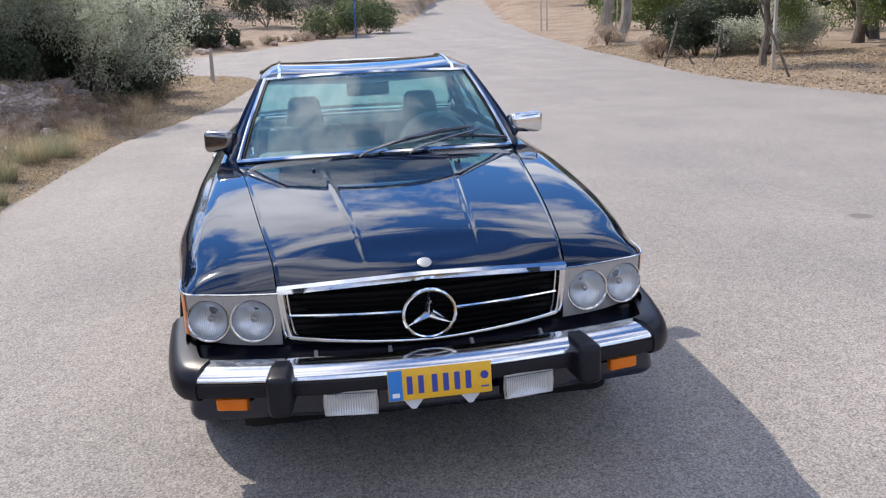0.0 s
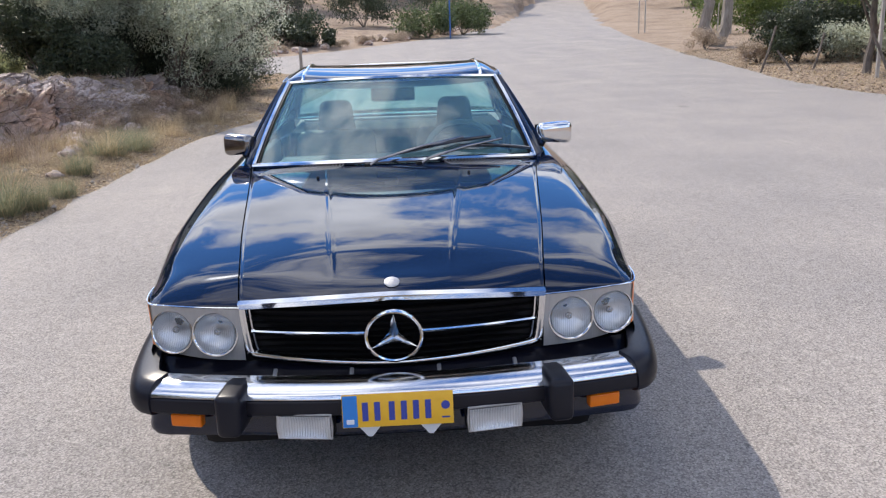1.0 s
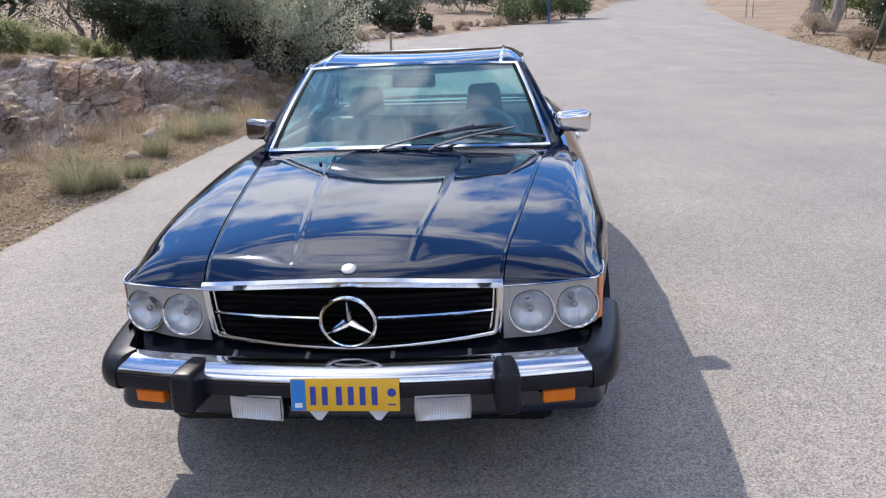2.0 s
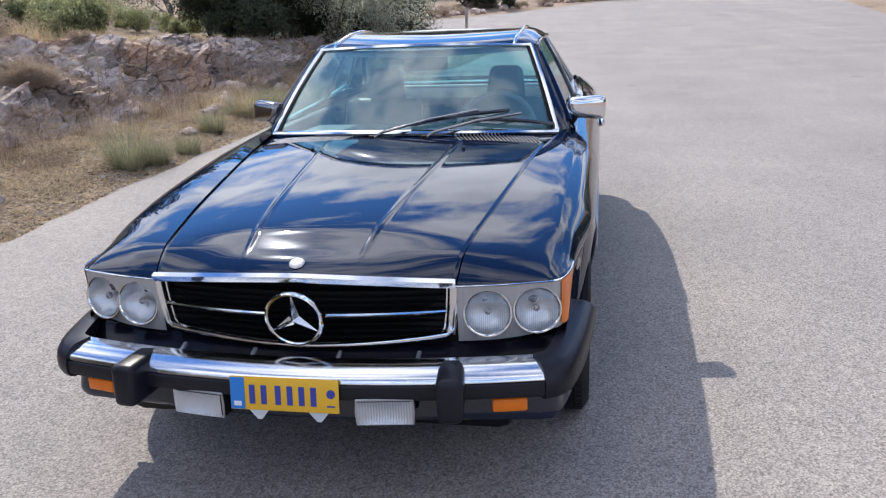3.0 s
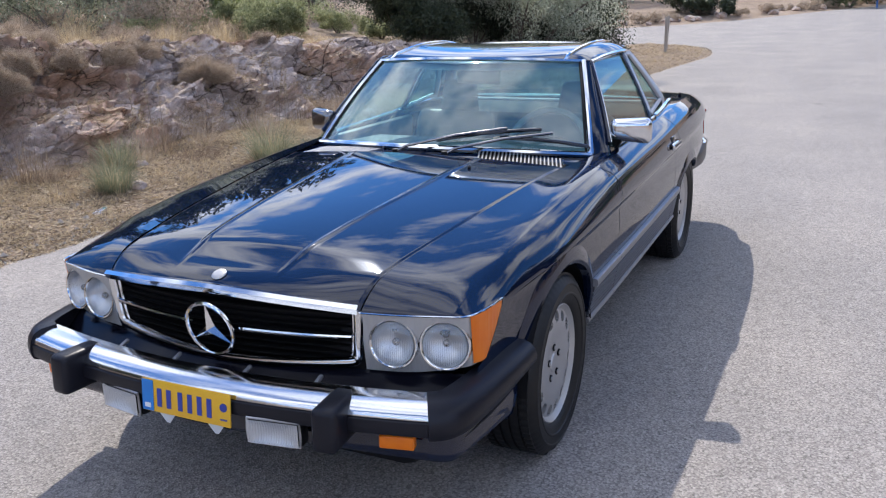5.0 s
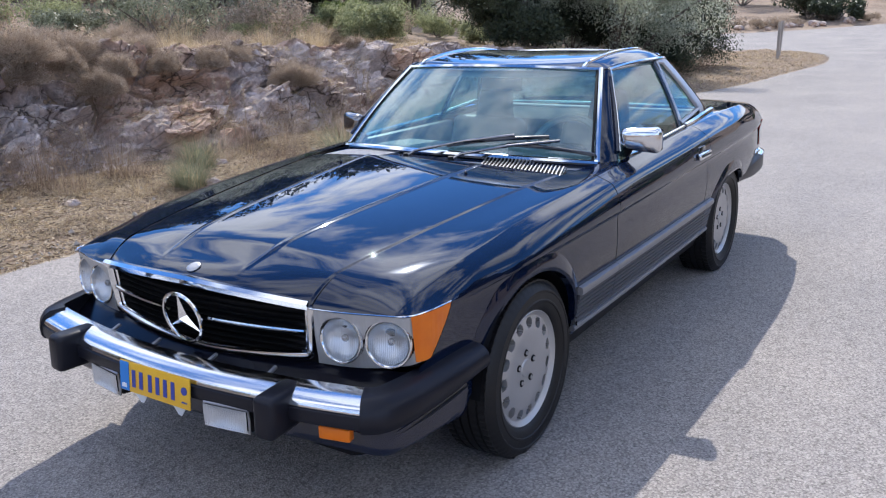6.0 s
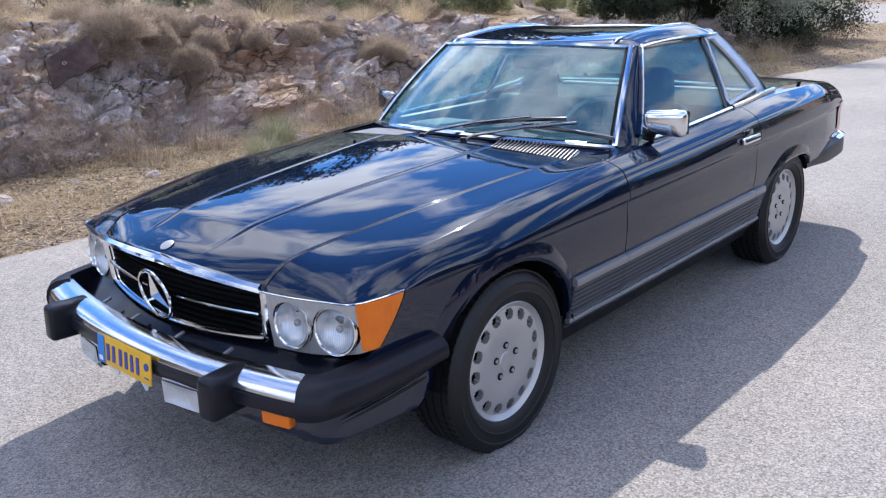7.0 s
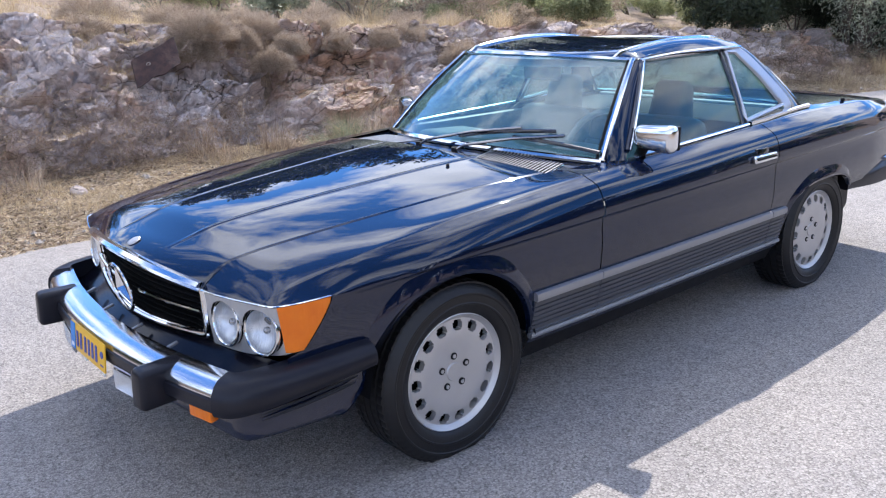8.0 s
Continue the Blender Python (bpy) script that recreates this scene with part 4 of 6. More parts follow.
def ws_pt(u, w, lift=0.0):
    """A point of the windshield: u across (-1 to 1), w up (0 to 1)."""
    b = Vector((0.672 * u, 0.715 + 0.193 * u * u, 0.882 - 0.03 * u * u))
    t = Vector((0.524 * u, 1.13 + 0.153 * u * u, 1.236 - 0.02 * u * u))
    p = b.lerp(t, w)
    out = Vector((0.25 * u, -0.68, 0.72)).normalized()
    return p + out * (0.014 * math.sin(math.pi * w) + lift)


v, f = grid(lambda i, j: ws_pt(i / 16 - 1, j / 12), 32, 12)
windshield = mesh_from("windshield", v, f, glass, car, "tinted curved windshield reflecting the sky")
windshield.visible_shadow = False
tube("windshield_lower_trim", [ws_pt(i / 16 - 1, -0.006, 0.006) for i in range(33)], 0.013, chrome, car, flat=0.016, n=8)
v, f = sweep([ws_pt(i / 16 - 1, 1.0, 0.003) for i in range(33)], [(-0.008, -0.012), (-0.012, 0.0), (-0.006, 0.006), (0.008, 0.006), (0.012, -0.004)])
mesh_from("windshield_upper_trim", v, f, chrome, car)


def glass_x(z):
    return 0.722 - (z - 0.899) * 0.525


WIN_FRONT = [(0.965, 0.845), (1.073, 0.97), (1.19, 1.094), (1.312, 1.214)]  # y, z of the side window's front edge
for s in (1, -1):
    edge = [ws_pt(s, j / 10, 0.004) for j in range(11)]
    tube("pillar_trim", edge, 0.0105, chrome, car, n=8, flat=0.0125)
    tube("pillar_seal", [ws_pt(s * 0.972, j / 10, 0.003) for j in range(11)], 0.006, black, car, n=6)
    wf = catmull([(s * glass_x(z), y, z) for y, z in WIN_FRONT], 4)

    def pillar_pt(i, j):
        a = ws_pt(s * 1.006, i / 12, 0.001)
        b = wf[i]
        m = a.lerp(b, j / 6) - Vector((0, 0, (0.045, 0.018, 0.005)[i] if i < 3 else 0))
        return m + Vector((s * 0.012, -0.004, 0)) * math.sin(math.pi * j / 6)

    v, f = grid(pillar_pt, 12, 6)
    mesh_from("a_pillar", v, f, paint, car)
    # side windows
    win = [(0.965, 0.845), (1.312, 1.214), (1.885, 1.222), (1.85, 0.893)]

    def win_pt(i, j):
        t, w = i / 12, j / 8
        lo = Vector(win[0]).lerp(Vector(win[3]), t)
        hi = Vector(win[1]).lerp(Vector(win[2]), t)
        p = lo.lerp(hi, w)
        return Vector((s * (glass_x(p.y) - 0.006 + 0.008 * math.sin(math.pi * w)), p.x, p.y))

    v, f = grid(win_pt, 12, 8)
    side_win = mesh_from("side_window", v, f, side_glass, car, "tinted side window")
    side_win.visible_shadow = False
    loop = [win_pt(0, j) for j in range(1, 9)] + [win_pt(i, 8) for i in range(1, 13)]
    tube("window_trim", [p + Vector((s * 0.007, 0, 0)) for p in loop], 0.0065, chrome, car, n=6)
    tube("window_seal", [p + Vector((s * 0.003, 0, 0.012 if k > 7 else 0)) + Vector((0, -0.012 if k < 8 else 0, 0)) for k, p in enumerate(loop)], 0.01, paint, car, n=6)
    tube("b_seal", [win_pt(12, j) + Vector((s * 0.004, 0.006, 0)) for j in range(9)], 0.009, gloss_black, car, n=6)
    belt = [(y, c0z(y) + 0.006) for y in np.linspace(1.08, 1.87, 15)]
    tube("belt_trim", [(s * (c0x(y) + 0.006), y, z) for y, z in belt], 0.008, chrome, car, n=8)
    # quarter window with a broad bright frame
    q_front = [(1.885, 0.908), (1.908, 1.06), (1.93, 1.21)]
    q_rear = [(2.245, 0.945), (2.14, 1.085), (2.01, 1.206)]

    def q_pt(i, j):
        a = catmull([(y, z, 0) for y, z in q_front], 5)[j]
        b = catmull([(y, z, 0) for y, z in q_rear], 5)[j]
        p = a.lerp(b, i / 6)
        return Vector((s * (glass_x(p.y) - 0.004), p.x, p.y))

    v, f = grid(q_pt, 6, 10)
    qw = mesh_from("quarter_window", v, f, side_glass, car, "tinted triangular quarter window")
    qw.visible_shadow = False
    qloop = [q_pt(0, j) for j in range(11)] + [q_pt(i, 10) for i in range(1, 6)] + [q_pt(6, j) for j in range(10, -1, -1)] + [q_pt(i, 0) for i in range(5, 0, -1)]
    tube("quarter_trim", [p + Vector((s * 0.006, 0, 0)) for p in qloop], 0.0115, satin, car, n=6, closed=True)
    # broad chrome band behind the quarter window
    A = catmull([(1.93, 1.22, 0), (2.015, 1.208, 0), (2.145, 1.087, 0), (2.25, 0.95, 0), (2.225, 0.92, 0)], 5)
    B = catmull([(1.93, 1.236, 0), (2.075, 1.214, 0), (2.212, 1.095, 0), (2.31, 0.965, 0), (2.315, 0.9, 0)], 5)
    C = catmull([(2.05, 1.244, 0), (2.17, 1.215, 0), (2.323, 1.1, 0), (2.455, 0.96, 0), (2.5, 0.9, 0)], 5)
    v, f = grid(lambda i, j: Vector((s * (glass_x(A[i].y) + 0.004), *A[i].lerp(B[i], j / 2).xy)), len(A) - 1, 2)
    mesh_from("quarter_frame", v, f, satin, car, "broad satin metal frame of the quarter window")

    def cp(i, j):
        p = B[i].lerp(C[i], j / 6)
        return Vector((s * (glass_x(p.y) + 0.006 - 0.045 * (j / 6) ** 2), p.x, p.y))

    v, f = grid(cp, len(B) - 1, 6)
    mesh_from("c_pillar", v, f, paint, car)
    base = [(y, c0z(y) + 0.008) for y in np.linspace(1.88, 2.5, 14)]
    v, f = sweep([(s * (c0x(y) + 0.004), y, z) for y, z in base], [(-0.014, -0.008), (-0.014, 0.006), (0.0, 0.012), (0.014, 0.008), (0.014, -0.008)])
    mesh_from("hardtop_base_trim", v, f, chrome, car)

# hardtop roof
roof_half = curve([1.1, 1.3, 1.9, 2.15], [0.545, 0.553, 0.566, 0.545])


def roof_pt(i, j):
    u = 2 * i / 40 - 1
    t = j / 20
    y = (1.14 + 0.153 * u * u) + (2.12 - 0.06 * u * u - (1.14 + 0.153 * u * u)) * t
    a = abs(u)
    edge_z = 1.232 + 0.006 * math.sin(math.pi * t) - 0.012 * (1 - t) ** 4
    crown = 0.016 * min(1.0, t / 0.05) + 0.026 * math.sin(0.5 * math.pi * min(1.0, t / 0.62)) - 0.02 * max(0.0, (t - 0.7) / 0.3) ** 2
    shape = min(1.0, (1 - a) / 0.17)
    z = edge_z + crown * (1 - (1 - shape) ** 2) - 0.008 * (1 - (a / 0.83) ** 2 if a < 0.83 else 0)
    return Vector((u * roof_half(y), y, z))


v, f = grid(roof_pt, 40, 20)
hardtop = mesh_from("hardtop", v, f, paint, car, "closed dark navy removable hardtop with chrome rails")
v, f = grid(lambda i, j: roof_pt(i, j) * 0.985 + Vector((0, 0.02, -0.012)), 40, 20)
mesh_from("headliner", v, f, liner, car)
for s in (1, -1):
    rail = []
    for j in range(21):
        i = 20 + s * 16.4
        i0 = int(math.floor(i))
        p = roof_pt(i0, j).lerp(roof_pt(i0 + 1, j), i - i0)
        rail.append(p + Vector((0, 0, 0.005)))
    v, f = sweep(rail, [(-0.009, -0.006), (-0.007, 0.003), (0, 0.006), (0.007, 0.003), (0.009, -0.006)])
    mesh_from("roof_rail", v, f, chrome, hardtop)
    drip = [roof_pt(40 if s > 0 else 0, j) + Vector((s * 0.006, 0, -0.004)) for j in range(21)]
    tube("drip_rail", drip, 0.007, chrome, hardtop, n=6)


# rear window and deck
def rw_pt(i, j):
    u = 2 * i / 20 - 1
    t = j / 8
    a = Vector((0.52 * u, 2.115 - 0.05 * u * u, 1.262 - 0.02 * u * u))
    b = Vector((0.655 * u, 2.61 - 0.11 * u * u, 0.916))
    return a.lerp(b, t) + Vector((0, 0.4, 0.6)) * 0.03 * math.sin(math.pi * t)


v, f = grid(rw_pt, 20, 8)
rear_window = mesh_from("rear_window", v, f, side_glass, car, "tinted rear window")
rear_window.visible_shadow = False
tube("rear_window_trim", [rw_pt(i, 0) for i in range(21)] + [rw_pt(20, j) for j in range(1, 9)] + [rw_pt(i, 8) for i in range(19, -1, -1)] + [rw_pt(0, j) for j in range(7, 0, -1)], 0.009, chrome, car, n=6, closed=True)


def deck_pt(i, j):
    u = 2 * i / 30 - 1
    y = 2.50 + (3.42 - 2.50) * j / 24
    x = u * (c0x(y) - 0.004)
    y2 = y + (0.02 * (1 - u * u) if j == 24 else 0)
    return Vector((x, y2, c0z(y) + 0.012 * (1 - u * u) - (0.002 if abs(u) > 0.97 else 0)))


v, f = grid(deck_pt, 30, 24)
mesh_from("trunk_lid", v, f, paint, car)
v, f = grid(lambda i, j: Vector(((i / 10 - 1) * (0.65 + 0.12 * min(1, j / 2)), 3.428 + 0.015 * j / 4 - 0.02 * (j == 0), 0.855 - 0.46 * j / 8)), 20, 8)
mesh_from("tail_panel", v, f, paint, car)
for s in (1, -1):
    bm = bmesh.new()
    bmesh.ops.create_uvsphere(bm, u_segments=10, v_segments=6, radius=0.012)
    part("antenna_cap" if s > 0 else "antenna_plug", moved(bm, Matrix.Translation((s * 0.70, 2.89, c0z(2.89) + 0.006))), black, car)
    def tail_pt(i, j):
        z = 0.752 - 0.165 * j / 6
        y = 3.345 + 0.085 * min(i, 6) / 6
        a = max(0, i - 6) / 4
        return Vector((s * (side_x(y, z) + 0.005 - 0.14 * a * a), y + 0.028 * math.sin(a * math.pi / 2), z))

    v, f = grid(tail_pt, 10, 6)
    mesh_from("tail_lamp", v, f, red_lens, car, "red ribbed tail lamp")

# rear bumper
rb = [(0, 3.68), (0.6, 3.645), (0.72, 3.615), (0.785, 3.53), (0.808, 3.37), (0.816, 3.15), (0.814, 3.0), (0.806, 2.82)]
rb = [(-x, y) for x, y in rb[:0:-1]] + rb
rbp = [(p.x, p.y) for p in catmull([(x, y, 0) for x, y in rb], 5)]
RB = [(0.07, -0.05), (0.006, -0.055), (-0.003, -0.05), (-0.005, -0.042), (-0.005, 0.016), (-0.001, 0.024), (0.014, 0.04), (0.022, 0.044), (0.08, 0.048)]
v, f = sweep([(x, y, 0.478 + 0.01 * (y - 2.87)) for x, y in rbp], RB, (0, 0, 1), False, True, [0.75 + 0.4 * max(0.0, min(1.0, (y - 2.87) / 0.3)) for x, y in rbp])
rear_bumper = mesh_from("rear_bumper", v, f, rubber, car, "black rubber rear bumper with chrome top")
v, f = sweep([(x * 0.985, y - 0.008, 0.533) for x, y in rbp if y > 3.3], ring(0.009, 8, 0.024))
mesh_from("chrome_strip", v, f, chrome, rear_bumper)
tube("exhaust_pipe", [(0.62, 2.76, 0.36), (0.63, 2.86, 0.30), (0.645, 2.95, 0.29), (0.66, 3.03, 0.33), (0.66, 3.06, 0.42)], 0.012, black, car)

# sills, cladding and side trim
CLAD = [(0.010, 0.461)]
for k in range(6):
    z = 0.452 - 0.0185 * k
    CLAD += [(0.012, z), (0.0125, z - 0.010), (0.007, z - 0.0125), (0.007, z - 0.0155)]
CLAD += [(0.012, 0.338), (0.002, 0.332)]
for s in (1, -1):
    def clad_pt(y, k, out=1.0):
        q, z = CLAD[k]
        return Vector((s * (side_x(y, z) + q * out), y, z))

    spans = [(0.345, 0.6995, "fender_cladding"), (0.7035, 1.9365, "door_cladding"), (1.942, 2.07, "quarter_cladding")]
    for a, b, nm in spans:
        n = max(3, round((b - a) / 0.06))
        v, f = grid(lambda i, j: clad_pt(a + (b - a) * min(max(i - 1, 0), n) / n, j, 1.0 if 0 < i < n + 2 else -0.2), n + 2, len(CLAD) - 1)
        mesh_from(nm, v, f, clad, car, "dark ribbed side cladding", 25)
        v, f = sweep([(s * (side_x(a + (b - a) * i / n, 0.476) + 0.004), a + (b - a) * i / n, 0.476) for i in range(n + 1)], [(0.014, -0.015), (0.017, -0.004), (0.015, 0.012), (0.004, 0.017), (-0.01, 0.015), (-0.01, -0.015)] if s > 0 else [(-0.014, -0.015), (-0.017, -0.004), (-0.015, 0.012), (-0.004, 0.017), (0.01, 0.015), (0.01, -0.015)])
        mesh_from("side_moulding", v, f, trim_grey, car, "satin grey side moulding")
        v, f = sweep([(s * (side_x(a + (b - a) * i / n, 0.33) + 0.006), a + (b - a) * i / n, 0.322) for i in range(n + 1)], ring(0.012, 8, 0.012))
        mesh_from("sill_strip", v, f, trim_grey, car, "bright sill strip")
    v, f = grid(lambda i, j: Vector((s * (0.805 - 0.05 * j / 3), 0.36 + 1.74 * i / 20, 0.315 - 0.035 * j)), 20, 3)
    mesh_from("sill", v, f, black, car)
    # door handle
    hp = Matrix.Translation((s * (side_x(1.79, 0.768) + 0.010), 1.795, 0.768)) @ Matrix.Rotation(s * radians(-8), 4, "Y")
    dh = part("door_handle", moved(rounded_box(0.022, 0.185, 0.034, 0.008, 3), hp), chrome, car, "chrome pull handle")
    part("handle_recess", moved(rounded_box(0.006, 0.165, 0.012, 0.003, 1), hp @ Matrix.Translation((s * 0.010, 0, 0.0))), black, dh)
    part("handle_dish", moved(rounded_box(0.012, 0.1, 0.05, 0.005, 2), hp @ Matrix.Translation((s * -0.013, 0.0, 0.02))), gloss_black, dh)

    # door mirror
    def mwarp(p):
        t = max(0.0, min(1.0, s * p.x / 0.175 + 0.5))
        k = 0.72 + 0.28 * t
        return (p.x, p.y * (1.0 if p.y > 0 else 0.75 + 0.25 * t), p.z * (k if p.z < 0 else 0.86 + 0.14 * t))

    def mcorner(p):
        """The gasket follows the rounded corners of the shell."""
        x, y, z = mwarp(p)
        k = max(0.0, abs(p.x) / 0.0905 - 0.7) / 0.3
        return (x, y, z * (1 - 0.22 * k * k))

    mplace = Matrix.Translation((0.80, 1.075, 0.937) if s > 0 else (-0.768, 1.075, 0.937)) @ Matrix.Rotation(radians(12 if s > 0 else -34), 4, "Z") @ Matrix.Diagonal((1 if s > 0 else 0.92, 1, 1, 1))
    # the -x shell is darker chrome: its dark reflection is put into the colour
    mh = part("door_mirror", moved(rounded_box(0.178, 0.08, 0.114, 0.03, 5, mwarp), mplace), chrome if s > 0 else dark_chrome, car, "chrome door mirror on a black foot" if s > 0 else "chrome door mirror with its dark reflection in the colour")
    part("mirror_glass", moved(rounded_box(0.155, 0.006, 0.088, 0.003, 2, mwarp), mplace @ Matrix.Translation((0, 0.038, 0))), mirror_mat, mh)
    part("mirror_gasket", moved(rounded_box(0.176, 0.012, 0.117, 0.006, 4, mcorner), mplace @ Matrix.Translation((0, 0.035, 0))), black, mh)
    tube("mirror_foot", [(s * 0.715, 1.09, 0.858), (s * 0.735, 1.085, 0.885), (s * 0.75, 1.08, 0.91)], 0.022, black, mh)

# wipers
for pivot, arm_end, b0, b1 in (((-0.119, 0.625, 0.872), (0.5, 0.185), (0.05, 0.06), (0.71, 0.205)), ((0.114, 0.628, 0.872), (0.78, 0.155), (0.46, 0.11), (0.985, 0.06))):
    p0 = Vector(pivot)
    p1 = ws_pt(*arm_end, 0.028)
    wp = tube("wiper", [p0, p0.lerp(p1, 0.1) + Vector((0, -0.008, 0.018)), p0.lerp(p1, 0.55) + Vector((0, -0.012, 0.018)), p1], 0.0065, dark_chrome, car, "dark grey windshield wiper", n=8)
    a, b = Vector((*b0, 0)), Vector((*b1, 0))
    tube("blade", [ws_pt(*a.lerp(b, t / 10).xy, 0.014 + 0.012 * math.sin(math.pi * t / 10)) for t in range(11)], 0.0085, gloss_black, wp, n=8)
    bm = bmesh.new()
    bmesh.ops.create_cone(bm, cap_ends=True, segments=14, radius1=0.016, radius2=0.012, depth=0.03)
    part("pivot", moved(bm, Matrix.Translation(p0)), black, wp)

# interior
def seat_part(cx):
    back = rounded_box(0.50, 0.13, 0.56, 0.05, 4, lambda p: (p.x * (1 - 0.12 * (p.z / 0.28 + 1) / 2), p.y, p.z))
    s_ = part("seat", moved(back, Matrix.Translation((cx, 1.72, 0.64)) @ Matrix.Rotation(radians(-14), 4, "X")), leather, car, "blue-grey leather bucket seat")
    part("seat_cushion", moved(rounded_box(0.50, 0.5, 0.16, 0.05, 4), Matrix.Translation((cx, 1.45, 0.42))), leather, s_)
    part("headrest", moved(rounded_box(0.25, 0.1, 0.27, 0.035, 4, lambda p: (p.x * (1 - 0.3 * max(0.0, p.z - 0.04) / 0.095), p.y, p.z)), Matrix.Translation((cx, 1.84, 0.94)) @ Matrix.Rotation(radians(-10), 4, "X")), leather, s_)


seat_part(0.345)
seat_part(-0.345)
part("dashboard", moved(rounded_box(1.22, 0.34, 0.2, 0.05, 4, lambda p: (p.x, p.y + 0.34 * p.x * p.x, p.z + (0.012 if p.y < 0 else -0.005) - 0.05 * p.x * p.x)), Matrix.Translation((0, 1.03, 0.76))), dash_mat, car)
sw_c, sw_t = Vector((0.35, 1.29, 0.8)), Matrix.Rotation(radians(66), 4, "X")
sw_path = [sw_c + (sw_t @ Vector((0.195 * math.cos(a), 0.195 * math.sin(a), 0))) for a in [2 * math.pi * i / 40 for i in range(40)]]
sw = tube("steering_wheel", sw_path, 0.015, wheel_rim, car, up=[(0, -1, 0.5)] * 40, closed=True, n=8)
part("wheel_hub", moved(rounded_box(0.2, 0.13, 0.04, 0.03, 3), Matrix.Translation(sw_c) @ sw_t), black, sw)
shelf = part("rear_shelf", moved(rounded_box(1.28, 0.62, 0.06, 0.02, 2), Matrix.Translation((0, 2.25, 0.862))), carpet, car, "dark carpeted parcel shelf")
# bright line of the sunlit shelf, made as a paler strip
part("shelf_edge", moved(rounded_box(1.22, 0.075, 0.03, 0.01, 2), Matrix.Translation((0, 2.5, 0.893))), shelf_mat, shelf, "strip coloured pale as the sunlit shelf edge under the rear window")
part("rear_bulkhead", moved(rounded_box(1.30, 0.06, 0.45, 0.02, 2), Matrix.Translation((0, 1.98, 0.64))), carpet, car)
part("cabin_floor", moved(rounded_box(1.4, 1.5, 0.06, 0.01, 1), Matrix.Translation((0, 1.25, 0.3))), black, car)
for s in (1, -1):
    part("door_lining", moved(rounded_box(0.05, 0.86, 0.42, 0.02, 2), Matrix.Translation((s * 0.712, 1.5, 0.65))), leather, car)
rm = part("rear_mirror", moved(rounded_box(0.225, 0.03, 0.074, 0.014, 3), Matrix.Translation((0.0, 1.29, 1.142))), gloss_black, car, "black inside mirror")
tube("mirror_stem", [(0, 1.29, 1.17), (0, 1.26, 1.235)], 0.008, black, rm)
for s in (1, -1):
    part("sun_visor", moved(rounded_box(0.4, 0.14, 0.016, 0.006, 2), Matrix.Translation((s * 0.27, 1.33, 1.225)) @ Matrix.Rotation(radians(12), 4, "X")), dash_mat, car)

# closed underside
part("underbody", moved(rounded_box(1.25, 4.0, 0.2, 0.05, 2), Matrix.Translation((0, 1.3, 0.31))), black, car)
part("engine_block", moved(rounded_box(1.0, 1.3, 0.3, 0.05, 2), Matrix.Translation((0, -0.02, 0.52))), black, car)
part("trunk_box", moved(rounded_box(1.3, 0.75, 0.42, 0.05, 2), Matrix.Translation((0, 3.0, 0.60))), black, car)

# wheels
TYRE_R = 0.313
prof = [(0.2, -0.075), (0.215, -0.085), (0.245, -0.1), (0.275, -0.102), (0.296, -0.092), (0.307, -0.078)]
for k in range(5):
    x = -0.068 + 0.034 * k
    prof += [(TYRE_R, x - 0.012), (TYRE_R, x + 0.012), (TYRE_R - 0.007, x + 0.014), (TYRE_R - 0.007, x + 0.02)]
prof = prof[:-2] + [(0.307, 0.08), (0.297, 0.092), (0.284, 0.099), (0.279, 0.1035), (0.274, 0.1035), (0.271, 0.101), (0.248, 0.1005), (0.245, 0.1025), (0.24, 0.1015), (0.238, 0.098), (0.222, 0.092), (0.213, 0.086), (0.205, 0.078), (0.2, 0.07)]
tv, tf = lathe(prof, 256)
tv2 = []
for x, y, z in tv:
    r = math.hypot(y, z)
    if abs(x) > 0.045 and r > 0.3:
        a = math.atan2(z, y)
        if round((a + math.pi) / (2 * math.pi) * 256 + (x > 0) * 2) % 4 == 0:
            y, z = y * (1 - 0.0035 / r), z * (1 - 0.0035 / r)
    if z < -HUB_Z + 0.002:
        x *= 1.03
        z = -HUB_Z + 0.002
    tv2.append((x, y, z))
# pressed alloy disc with fifteen slots
rim_prof = [(0.0, 0.066), (0.03, 0.066), (0.045, 0.066), (0.065, 0.067), (0.10, 0.071), (0.135, 0.074), (0.146, 0.0735), (0.153, 0.073), (0.175, 0.069), (0.182, 0.068), (0.187, 0.068), (0.194, 0.073), (0.203, 0.082), (0.206, 0.08), (0.203, 0.06), (0.192, 0.03), (0.188, -0.05)]
N = 150
rv, rf = lathe(rim_prof, N)
K = len(rim_prof)
rf = [q for n_, q in enumerate(rf) if not (n_ % (K - 1) == 7 and (n_ // (K - 1)) % 10 in (2, 3, 4, 5, 6, 7) or n_ % (K - 1) in (6, 8) and (n_ // (K - 1)) % 10 in (3, 4, 5, 6))]
bm = bmesh.new()
bv = [bm.verts.new(q) for q in rv]
for q in rf:
    bm.faces.new([bv[k] for k in q])
bmesh.ops.remove_doubles(bm, verts=list(bm.verts), dist=0.0002)
loose = [e for e in bm.edges if e.is_boundary and 0.14 < math.hypot(e.verts[0].co.y, e.verts[0].co.z) < 0.185 and 0.14 < math.hypot(e.verts[1].co.y, e.verts[1].co.z) < 0.185]
ext = bmesh.ops.extrude_edge_only(bm, edges=loose)
bmesh.ops.translate(bm, vec=(-0.022, 0, 0), verts=[q for q in ext["geom"] if isinstance(q, bmesh.types.BMVert)])
first = None
